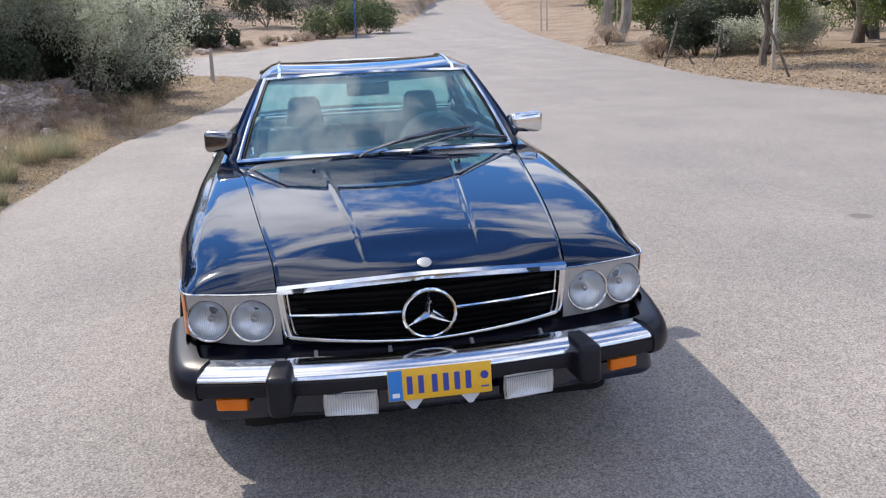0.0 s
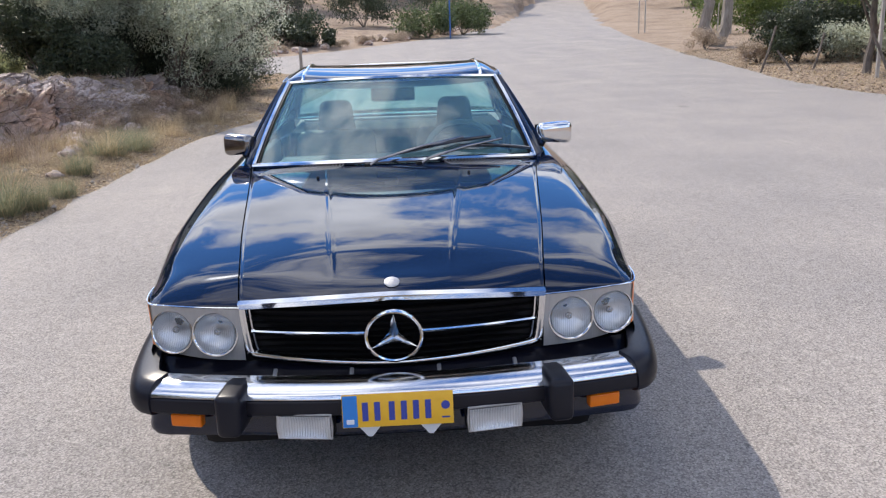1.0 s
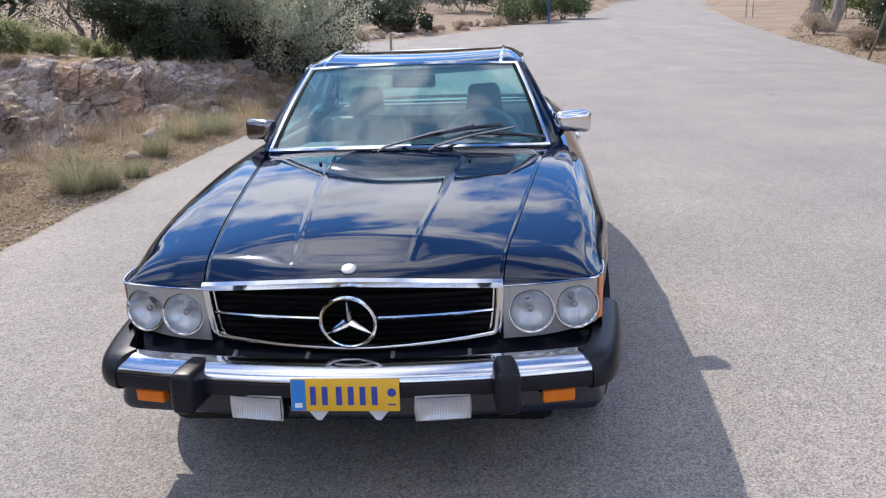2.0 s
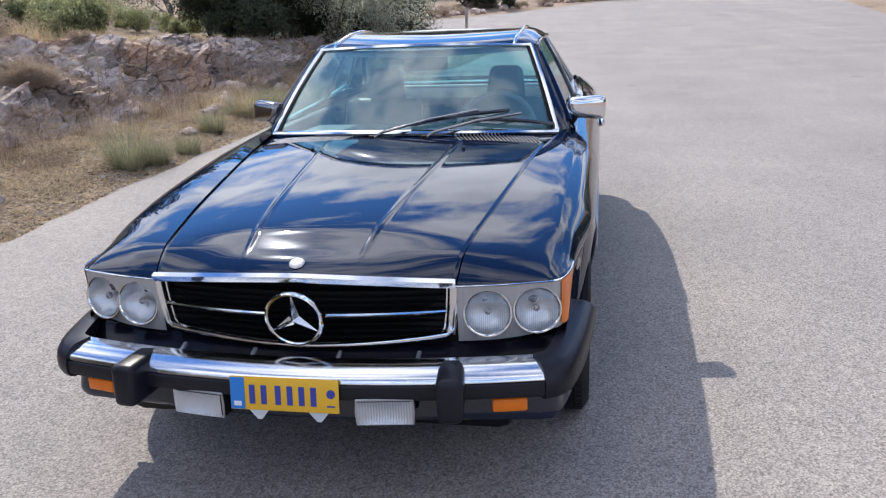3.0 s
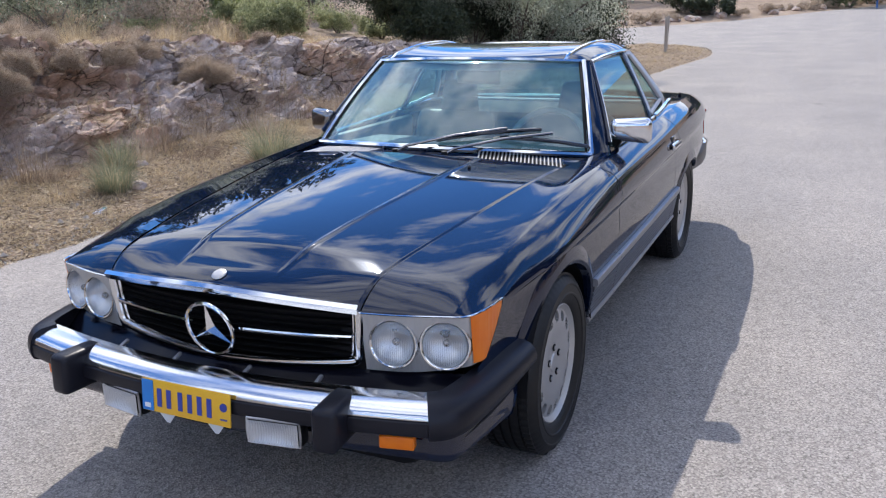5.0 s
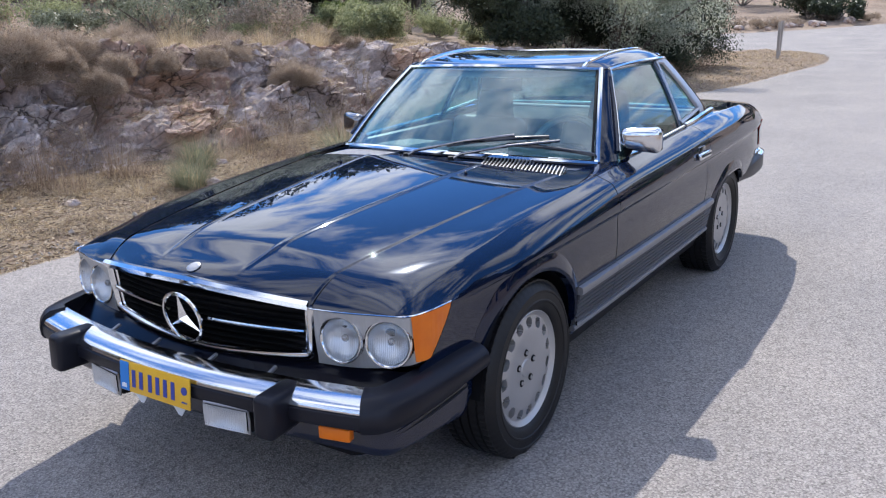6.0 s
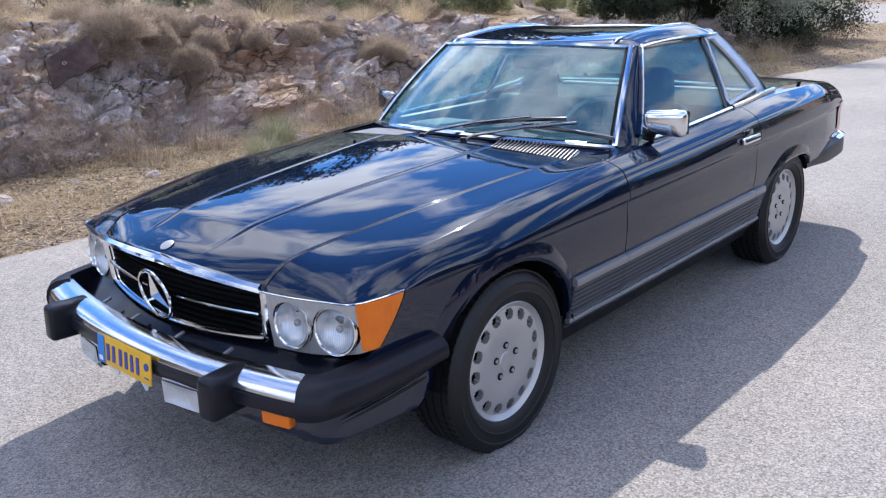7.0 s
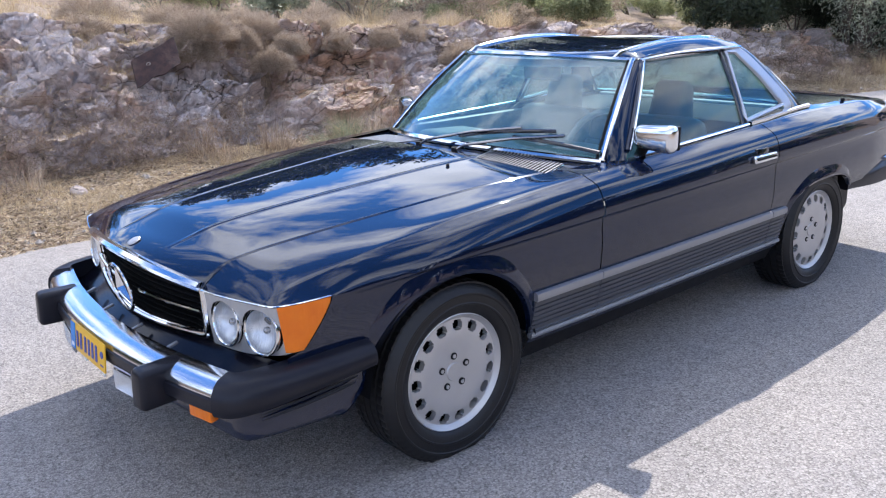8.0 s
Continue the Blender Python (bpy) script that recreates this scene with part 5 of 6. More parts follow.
for s in (1, -1):
    for y in (0.0, WHEELBASE):
        place = Matrix.Translation((s * 0.733, y, HUB_Z)) @ (Matrix.Rotation(math.pi, 4, "Z") if s < 0 else Matrix())
        if first is None:
            first = part("wheel", bm, alloy, car, "silver alloy wheel with fifteen slots")
            kids = [mesh_from("tyre", tv2, tf, tyre_mat, first, "black worn tyre", 30)]
            # matt black disc puts the shade into the wheel slots
            dv, df = lathe([(0.0, 0.035), (0.19, 0.03)], 40)
            kids.append(mesh_from("slot_shade_disc", dv, df, matt_black, first))
            for k in range(5):
                a = radians(90 + 72 * k)
                # solid black disc round each bolt gives the shade of its hole
                bl = bmesh.new()
                bmesh.ops.create_cone(bl, cap_ends=True, segments=12, radius1=0.0125, radius2=0.0125, depth=0.006)
                moved(bl, Matrix.Translation((0.0675, 0.056 * math.cos(a), 0.056 * math.sin(a))) @ Matrix.Rotation(math.pi / 2, 4, "Y"))
                bo = part("bolt_hole_shade", bl, black, first)
                b2 = bmesh.new()
                bmesh.ops.create_cone(b2, cap_ends=True, segments=6, radius1=0.008, radius2=0.007, depth=0.008)
                moved(b2, Matrix.Translation((0.069, 0.056 * math.cos(a), 0.056 * math.sin(a))) @ Matrix.Rotation(math.pi / 2, 4, "Y"))
                kids.append(bo)
                kids.append(part("wheel_bolt", b2, alloy, first))
            capm = bmesh.new()
            bmesh.ops.create_cone(capm, cap_ends=True, segments=32, radius1=0.034, radius2=0.03, depth=0.006)
            kids.append(part("hub_cap", moved(capm, Matrix.Translation((0.0675, 0, 0)) @ Matrix.Rotation(math.pi / 2, 4, "Y")), alloy, first))
            first.matrix_basis = place
        else:
            w = new("wheel", first.data)
            w.parent, w.matrix_basis = car, place
            w["label"] = first["label"]
            for o in kids:
                c = new(o.name.split(".")[0], o.data)
                c.parent = w

# ---- ground, road and bank ----
road_left = curve([-60, -6, 0, 5, 9, 12, 15, 18, 21.5, 24.5, 26, 27, 27.6, 28.0, 28.4, 36.5, 37.2, 38.5, 43, 50, 60, 90, 140, 260], [-3.0, -2.95, -3.05, -3.2, -3.1, -2.6, -2.1, -1.9, -1.72, -2.05, -2.5, -3.3, -5, -14, -70, -70, -16, -9, -4.3, -0.8, 3.9, 12, 20, 40])
road_right = curve([-60, 0, 9.5, 14, 22.7, 29, 48, 90, 140, 260], [10.5, 9.5, 9.1, 8.9, 10.3, 11.5, 13.7, 21.5, 30, 52])


def rise(y):
    """The height of the road, which climbs beyond the junction."""
    if y < 28:
        return 0.0
    if y < 34:
        return 0.03 * (y - 28) ** 2 / 12
    if y < 60:
        return 0.09 + 0.03 * (y - 34)
    return 0.87 + 0.03 * (y - 60) + 0.035 * (y - 60) ** 2 / (y - 60 + 25)


def fbm(x, y, s, seed=0.0, n=4):
    return noise.fractal(Vector((x * s + seed, y * s - seed, seed * 1.7)), 1.0, 2.0, n)


bank_top = curve([-60, -10, -4, 0.4, 1.5, 2.6, 4, 6, 8, 10, 12.5, 15, 18, 21, 24, 26], [1.5, 1.5, 1.5, 1.45, 1.32, 1.28, 1.15, 1.1, 0.98, 0.85, 0.72, 0.6, 0.45, 0.25, 0.08, 0.0])
bank_foot = curve([-60, -2, 1, 4, 8, 11, 14, 18, 26], [-4.7, -4.8, -4.95, -4.95, -4.75, -4.4, -4.0, -3.6, -3.6])


def ground_z(x, y):
    l, r = road_left(y), road_right(y)
    d = max(l - x, x - r)
    base = rise(y) - 0.035
    if d < 0:
        return base
    k = min(d / 0.5, 1)
    z = base + 0.035 * k + 0.05 * k * fbm(x, y, 0.9) * min(d, 1.0) + 0.008 * min(1, d * 4) * fbm(x, y, 6, 3)
    if x < l and y < 27:
        foot, top = bank_foot(y), bank_top(y)
        t = max(0.0, min(1.0, (foot - 0.65 - x) / 0.95))
        z += (top - 0.03) * t * t * (3 - 2 * t) + 0.07 * max(0, min(1, (l - x) / 1.6)) * (1 - t)
        back = max(0.0, foot - 1.6 - x)
        z += 0.035 * back + 0.075 * max(0.0, back - 2.0) + 0.22 * min(back / 3, 1) * fbm(x, y, 0.25, 5)
    elif x < l:
        z += 0.05 * min(d, 30) + 0.12 * min(d / 2, 1) * fbm(x, y, 0.4, 8)
    else:
        z += 0.012 * min(d, 60) + 0.1 * min(d / 3, 1) * fbm(x, y, 0.35, 11)
    far = max(0.0, math.hypot(x, y) - 60)
    return z + 0.085 * max(0.0, far - 30) + 0.02 * far if far else z


def axis(points):
    out = []
    for (a, b), st in points:
        n = max(1, round((b - a) / st))
        out += [a + (b - a) * i / n for i in range(n)]
    return out + [points[-1][0][1]]


gx = axis([((-900, -200), 70), ((-200, -60), 14), ((-60, -20), 2.5), ((-20, -9), 0.5), ((-9, -2), 0.09), ((-2, 8.4), 0.8), ((8.4, 16), 0.3), ((16, 40), 1.5), ((40, 200), 16), ((200, 900), 70)])
gy = axis([((-900, -200), 70), ((-200, -40), 16), ((-40, -6), 1.7), ((-6, 12), 0.12), ((12, 30), 0.3), ((30, 64), 0.8), ((64, 120), 4), ((120, 260), 14), ((260, 900), 60)])
v, f = grid(lambda i, j: (gx[i], gy[j], ground_z(gx[i], gy[j])), len(gx) - 1, len(gy) - 1)
ground = mesh_from("ground", v, f, soil, None, "", 80)
tagged(ground, "dry stony earth verge and hillside beside the road", "ground", kind="structure")

ry = axis([((-60, -8), 2), ((-8, 24), 0.12), ((24, 40), 0.25), ((40, 120), 1.5), ((120, 260), 8)])
RN = 70


def road_pt(i, j):
    y = ry[i]
    l, r = road_left(y), road_right(y)
    l += 0.05 * fbm(l * 0.2, y, 2.2, 2) + 0.03 * fbm(l * 0.1, y, 9, 4)
    r += 0.08 * fbm(r * 0.2, y, 1.7, 6)
    t = j / RN
    x = l + (r - l) * t
    e = min(x - l, r - x)
    return (x, y, rise(y) - (0.03 if e < 0.001 else 0) + 0.0012 * fbm(x, y, 0.5, 9) * min(1, e))


v, f = grid(road_pt, len(ry) - 1, RN)
road = mesh_from("road", v, f, road_mat, None, "", 80)
tagged(road, "pale worn chip-seal asphalt road with ragged edges", "road", kind="structure")

# limestone face of the bank
def facets(q, scale, tilt, crack):
    """Broken planes: each cell of the rock is tilted by itself, with a crack round it."""
    (d0, d1, *_), (p0, p1, *_) = noise.voronoi(q * scale)
    gap = d1 - d0

    def plane(c):
        return ((q * scale - c).dot(noise.noise_vector(c * 3.7 + Vector((5, 1, 9)))) * tilt + noise.noise(c * 5.3) * 0.5) / scale

    k = 0.5 + 0.5 * min(1.0, gap / 0.08)
    return plane(p0) * k + plane(p1) * (1 - k) - crack * (1 - min(gap / 0.07, 1.0))


FN, FM = 1300, 150
LEAN = 1.4


def bank_z(x, y):
    """The height of the rock face, before its breaks."""
    t = max(0.0, (bank_foot(y) - 0.08 - x) / LEAN)
    return -0.12 + (bank_top(y) + 0.16) * min(1.0, t / 0.78) ** 0.9


def face_pt(i, j, nu=FN, nv=FM):
    y = -9 + 26.5 * i / nu
    t = j / nv
    foot, top = bank_foot(y), bank_top(y)
    prof_x = foot - 0.08 - LEAN * t - (0.9 * max(0, t - 0.75))
    prof_z = -0.12 + (top + 0.16) * min(1.0, (t / 0.78)) ** 0.9 - 0.12 * max(0, t - 0.8)
    p = Vector((prof_x, y, prof_z))
    warp = noise.noise_vector(p * 1.3) * 0.16 + noise.noise_vector(p * 5) * 0.035
    q = Vector((prof_x * 0.7, y * 0.8 + 0.12 * prof_z, prof_z * 1.3 - 0.05 * y)) + warp
    n1 = noise.fractal(q * 0.55, 1.0, 2.1, 2) * 0.2
    d = 0.5 * facets(q, 0.8, 0.7, 0.16) + 0.8 * facets(Vector((q.x, q.y, q.z * 1.5)), 1.6, 0.85, 0.13) + 0.8 * facets(q, 4.0, 1.1, 0.1) + 0.85 * facets(q, 9.0, 1.1, 0.025) + n1
    n2 = noise.fractal(q * 9, 1.0, 2.1, 4) * 0.032
    k = 1.1 * math.sin(math.pi * min(1, t * 1.05)) ** 0.5 if t < 0.95 else 0.1
    fade = max(0.0, min(1.0, (17.4 - y) / 3.0)) * max(0.0, min(1.0, (y + 9) / 1.5))
    return p + Vector((0.8, 0.1 * noise.noise(q), 0.5)) * (d * k + n2) * (0.35 + 0.65 * fade) - Vector((0.4 * (1 - fade), 0, 0.5 * (1 - fade)))


v, f = grid(face_pt, FN, FM)
face = mesh_from("rock_face", v, f, rock_mat, None, "", 16)
tagged(face, "weathered grey limestone roadside bank with cracks and ochre stains", "rock bank", kind="structure")


# dry grass and litter caught on the ledges
LED = []
while len(LED) < 4200:
    i, j = np.random.randint(8, FN - 8), np.random.randint(4, FM - 2)
    a, b, c = (Vector(v[q]) for q in (i * (FM + 1) + j, (i + 1) * (FM + 1) + j, i * (FM + 1) + j + 1))
    nrm = (b - a).cross(c - a)
    if nrm.length < 1e-9:
        continue
    nrm.normalize()
    if abs(nrm.z) > 0.5 and noise.noise(a * 1.3) > -0.05:
        LED.append(a)


def boulder(loc, size, seed, label, squash=(1, 1, 0.7)):
    bm = bmesh.new()
    bmesh.ops.create_icosphere(bm, subdivisions=4, radius=1)
    off = Vector((seed * 3.1, seed * 1.7, seed))
    for q in bm.verts:
        k = 0.9 + 0.3 * noise.noise(q.co * 0.9 + off) + 0.5 * facets(q.co + off, 1.2, 0.8, 0.06) + 0.4 * facets(q.co + off, 3.5, 0.8, 0.03) + 0.04 * noise.fractal(q.co * 6 + off, 1, 2, 3)
        q.co = Vector((q.co.x * squash[0], q.co.y * squash[1], q.co.z * squash[2])) * k * size
    moved(bm, Matrix.Rotation(seed * 2.3, 4, "Z"))
    ob = part("boulder", bm, rock_mat, None, "", 45)
    ob.location = loc
    return tagged(ob, label, "boulder", group="boulders on the bank")


random.seed(3)
for y, x, s in [(9.6, -4.9, 0.5), (10.8, -5.0, 0.42), (12.0, -4.8, 0.36), (8.4, -4.4, 0.3), (13.0, -4.5, 0.3), (14.0, -4.3, 0.32), (7.9, -4.25, 0.2), (10.3, -4.25, 0.24), (11.5, -4.1, 0.28), (9.0, -4.7, 0.26), (12.8, -3.9, 0.22), (14.9, -3.8, 0.25), (13.6, -4.9, 0.4)]:
    boulder((x, y, ground_z(x, y) + s * 0.05), s * 0.62, y + 20, "rounded grey limestone boulder on the dry bank", (1, 1.25, 0.75))
for y, x, s in [(2.7, -3.75, 0.09), (1.6, -4.2, 0.07), (3.4, -4.4, 0.08), (6.1, -3.8, 0.1), (0.4, -4.3, 0.08), (7.3, -4.1, 0.12)]:
    boulder((x, y, ground_z(x, y) + s * 0.2), s, y + 40, "small pale stone lying in dry grass")

# ---- plants ----
rng = np.random.default_rng(7)


def quads_mesh(name, centers, along, across, material, parent, bend=0.0):
    """A mesh of many small leaves: a bent quad pair each."""
    n = len(centers)
    nrm = np.cross(along, across)
    nrm /= np.linalg.norm(nrm, axis=1)[:, None] + 1e-9
    ln = np.linalg.norm(along, axis=1)[:, None]
    a = centers - along
    b = centers + across - nrm * ln * bend * 0
    c = centers + along - nrm * ln * bend
    d = centers - across
    verts = np.stack([a, b, c, d], 1).reshape(-1, 3)
    me = bpy.data.meshes.new(name)
    me.vertices.add(4 * n)
    me.vertices.foreach_set("co", verts.ravel())
    me.loops.add(4 * n)
    me.loops.foreach_set("vertex_index", np.arange(4 * n, dtype=np.int32))
    me.polygons.add(n)
    me.polygons.foreach_set("loop_start", np.arange(0, 4 * n, 4, dtype=np.int32))
    me.materials.append(material.m)
    me.update(calc_edges=True)
    me.validate()
    ob = new(name, me)
    if parent:
        ob.parent = parent
    return ob


def unit(n):
    d = rng.normal(size=(n, 3))
    return d / (np.linalg.norm(d, axis=1)[:, None] + 1e-9)


def crown(name, clumps, count, leaf, width, material, parent, shell=0.55):
    """Leaves round clump centres (x, y, z, radius)."""
    cl_ = np.array(clumps)
    w = cl_[:, 3] ** 2
    pick = rng.choice(len(cl_), size=count, p=w / w.sum())
    r = cl_[pick, 3] * (shell + (1 - shell) * rng.random(count)) * (0.75 + 0.35 * rng.random(count))
    pos = cl_[pick, :3] + unit(count) * r[:, None] * np.array([1, 1, 0.85])
    al = unit(count)
    al[:, 2] += 0.25
    al *= (leaf * (0.6 + 0.8 * rng.random(count)))[:, None]
    ac = np.cross(al, unit(count))
    ac *= (width / (np.linalg.norm(ac, axis=1) + 1e-9))[:, None]
    return quads_mesh(name, pos, al, ac, material, parent, 0.3)


def limb(verts, faces, path, r0, r1, n=8):
    b0 = len(verts)
    k = len(path)
    sv, sf = sweep(path, ring(1.0, n), scale=[r0 + (r1 - r0) * i / (k - 1) for i in range(k)], up=(0.1, 0.99, 0.05))
    verts += [Vector(q) for q in sv]
    faces += [tuple(b0 + q for q in ff) for ff in sf]


def tree(name, loc, label, height, spread, leaves, leaf, width, material, bark_mat, seed, low=0.25, stems=2, trunk_r=0.14, category="tree", group="", tall=1.0, density=1.0):
    """A tree with stems, limbs and a crown of clumps."""
    R = random.Random(seed)
    t = thing(name, label, category, loc, group)
    verts, faces, clumps = [], [], []
    for s in range(stems):
        a0 = 2 * math.pi * s / stems + R.random()
        p = Vector((0.12 * math.cos(a0), 0.12 * math.sin(a0), -0.15))
        lean = Vector((math.cos(a0), math.sin(a0), 0)) * (0.18 if stems > 1 else 0.05)
        h = height * (0.55 if tall <= 1 else 0.75)
        path = [p + (lean * (q / 6) + Vector((R.uniform(-0.04, 0.04), R.uniform(-0.04, 0.04), 0))) * h + Vector((0, 0, h * q / 6)) for q in range(7)]
        limb(verts, faces, path, trunk_r, trunk_r * 0.45)
        for b in range(9):
            q = R.uniform(low, 1.0)
            st = path[min(6, int(q * 6))]
            az = R.uniform(0, 2 * math.pi)
            L = spread * R.uniform(0.45, 0.95)
            end = st + Vector((math.cos(az) * L, math.sin(az) * L, R.uniform(0.0, 0.5) * height * (1 - q) + 0.25 * height * R.random()))
            m = st.lerp(end, 0.5) + Vector((0, 0, 0.08 * L))
            limb(verts, faces, [st, m, end], trunk_r * 0.32, 0.012, 6)
            for k in range(3):
                cpt = st.lerp(end, 0.55 + 0.22 * k) + Vector((R.uniform(-1, 1), R.uniform(-1, 1), R.uniform(-0.6, 0.8))) * spread * 0.16
                clumps.append((*cpt, spread * R.uniform(0.17, 0.34)))
    mesh_from("trunk", verts, faces, bark_mat, t)
    crown("crown", clumps, int(leaves * density), leaf, width, material, t)
    return t


def bush(name, loc, label, rx, rz, count, leaf, width, material, seed, category="shrub", group="", kind=""):
    R = random.Random(seed)
    t = thing(name, label, category, loc, group, kind)
    clumps = []
    for k in range(14):
        a, r = R.uniform(0, 2 * math.pi), rx * math.sqrt(R.random()) * 0.75
        clumps.append((r * math.cos(a), r * math.sin(a), rz * R.uniform(0.25, 0.75), min(rx, rz) * R.uniform(0.3, 0.5)))
    crown("foliage", clumps, count, leaf, width, material, t, 0.35)
    verts, faces = [], []
    for k in range(6):
        c = clumps[k]
        limb(verts, faces, [Vector((0, 0, -0.06)), Vector((c[0] * 0.4, c[1] * 0.4, c[2] * 0.5)), Vector(c[:3])], 0.012 + 0.012 * rx, 0.005, 5)
    mesh_from("branchwork", verts, faces, bark, t)
    return t


def twig_dome(loc, r, h, seed, count=900, label="rounded spiny grey-brown cushion shrub on the bank"):
    """A dry cushion shrub of many fine twigs."""
    t = thing("cushion_shrub", label, "shrub", loc, "cushion shrubs on the bank")
    count = int(count * 4.5)
    d = unit(count)
    d[:, 2] = np.abs(d[:, 2]) * 0.9 + 0.05
    lump = 0.82 + 0.18 * np.sin(d[:, 0] * 6 + seed) * np.sin(d[:, 1] * 5 + seed * 2)
    end = d * np.array([r, r, h]) * (lump * (0.62 + 0.4 * rng.random(count) ** 0.6))[:, None]
    al = d * np.array([r, r, h]) * (0.07 + 0.1 * rng.random(count))[:, None] + rng.normal(size=(count, 3)) * 0.012
    ac = np.cross(al, unit(count))
    ac *= (0.0017 / (np.linalg.norm(ac, axis=1) + 1e-9))[:, None]
    quads_mesh("branchwork", end - al, al, ac, twig, t)
    n2 = count // 5
    p = unit(n2)
    p[:, 2] = np.abs(p[:, 2])
    pos = p * np.array([r, r, h]) * (0.6 + 0.35 * rng.random(n2))[:, None]
    al = unit(n2) * 0.011
    ac = np.cross(al, unit(n2)) * 0.35
    quads_mesh("foliage", pos, al, ac, dark_twig, t)
    return t


def tuft(loc, h, r, count, material, label, category="grass tuft", group="grass tufts on the verge", lean=0.55, seeds=0):
    """A tuft of thin blades, each bent in three."""
    t = thing("grass_tuft", label, category, loc, group)
    a = rng.random(count) * 2 * np.pi
    rr = r * np.sqrt(rng.random(count)) * 0.45
    base = np.stack([rr * np.cos(a), rr * np.sin(a), np.full(count, -0.03)], 1)
    a2 = a + rng.normal(size=count) * 0.7
    tip = lean * (0.3 + rng.random(count)) * r / 0.35
    hh = h * (0.3 + 0.7 * rng.random(count) ** 1.3)
    dirn = np.stack([np.cos(a2), np.sin(a2), np.zeros(count)], 1)
    side = np.stack([-np.sin(a2), np.cos(a2), np.zeros(count)], 1)
    w = 0.0011 + 0.0011 * rng.random(count)
    lv = []
    for k, (s, u) in enumerate(((0, 0), (0.3, 0.55), (1.0, 1.0))):
        c = base + dirn * (tip * s * h)[:, None] + np.array([0, 0, 1.0]) * (hh * u)[:, None]
        ww = (w * (1, 0.8, 0.15)[k])[:, None]
        lv += [c - side * ww, c + side * ww]
    verts = np.stack(lv, 1).reshape(-1, 3)
    faces = []
    for i in range(count):
        b = 6 * i
        faces += [(b, b + 1, b + 3, b + 2), (b + 2, b + 3, b + 5, b + 4)]
    cut = count * 5 // 6 if material is grass_green else count
    mesh_from("foliage", verts[: 6 * cut].tolist(), faces[: 2 * cut], material, t, smooth=False)
    if cut < count:
        k = count - cut
        mesh_from("dry_foliage", verts[6 * cut :].tolist(), faces[: 2 * k], straw, t, smooth=False)
    return t


def on_ground(x, y, dz=0.0):
    return (x, y, ground_z(x, y) + dz)


# green and dry tufts on the verge
for x, y, h, r, m in [(-3.5, 4.28, 0.55, 0.34, 0), (-3.36, 4.5, 0.32, 0.26, 0), (-3.32, 5.1, 0.27, 0.24, 0), (-3.85, 2.55, 0.36, 0.28, 0), (-4.35, 3.1, 0.4, 0.26, 0), (-4.65, 4.6, 0.5, 0.34, 1), (-4.6, 1.8, 0.3, 0.34, 1), (-3.6, 6.3, 0.34, 0.26, 0), (-3.75, 7.6, 0.36, 0.5, 0), (-3.55, 8.2, 0.36, 0.42, 0), (-3.85, 8.7, 0.38, 0.5, 0), (-4.6, 3.6, 0.55, 0.28, 1), (-4.6, 5.6, 0.6, 0.3, 1), (-4.6, 0.1, 0.35, 0.3, 1), (-4.3, 6.9, 0.45, 0.3, 1), (-4.7, 2.6, 0.42, 0.25, 1), (-4.7, -0.6, 0.3, 0.3, 1), ]:
    tuft(on_ground(x, y), h, r, 900 if m == 0 else 170, (grass_green, twig)[m], ("green wispy grass tuft in dry litter", "thin grey-brown dry weeds on the verge")[m], lean=0.7)
# dry stalks with seed heads
for x, y, h in [(-4.75, 3.75, 0.85), (-4.7, 3.95, 0.8), (-4.5, 5.5, 0.75), (-4.45, 5.75, 0.8), (-4.5, 5.95, 0.72), (-4.9, 4.3, 0.7), (-4.6, 6.2, 0.6), (-4.7, 2.2, 0.5), (-5.0, 6.5, 0.9)]:
    st = thing("dry_stalk", "tall dry plant stalk with a pale seed head", "dry stalk", on_ground(x, y), "dry stalks on the verge")
    R = random.Random(int(h * 1000 + y * 10))
    dx, dy = R.uniform(-0.1, 0.1), R.uniform(-0.1, 0.1)
    tube("stem", [(0, 0, -0.03), (dx * 0.3, dy * 0.3, h * 0.5), (dx, dy, h)], 0.004, twig, st, n=5)
    head = crown("seed_head", [(dx * (0.7 + 0.1 * q), dy * (0.7 + 0.1 * q), h * (0.72 + 0.07 * q), 0.025) for q in range(5)], 90, 0.012, 0.004, twig, st)
    tagged(head, kind="stuff")

# cushion shrubs on and over the bank
R = random.Random(5)
for x, y, r, h in [(-6.3, 8.2, 0.36, 0.3), (-6.15, 5.3, 0.42, 0.36), (-5.7, 5.1, 0.5, 0.5), (-6.5, 4.2, 0.42, 0.36), (-6.4, 3.3, 0.45, 0.4), (-6.6, 2.4, 0.5, 0.42), (-5.85, 2.35, 0.5, 0.45), (-6.3, 1.3, 0.42, 0.35), (-6.2, 6.6, 0.3, 0.26), (-6.9, 5.9, 0.5, 0.42), (-6.5, 0.2, 0.45, 0.4), (-6.4, -0.9, 0.45, 0.36), (-5.3, 4.6, 0.3, 0.36), (-7.2, 3.6, 0.5, 0.4), (-7.4, 7.2, 0.5, 0.4), (-6.0, 9.6, 0.34, 0.3), (-7.6, 1.8, 0.6, 0.5), (-7.8, 5.0, 0.6, 0.5)]:
    z = max(ground_z(x, y), bank_top(y) - 0.12 if x < -5.8 else ground_z(x, y))
    twig_dome((x, y, z - 0.05), r, h, y, int(1500 * r / 0.4))
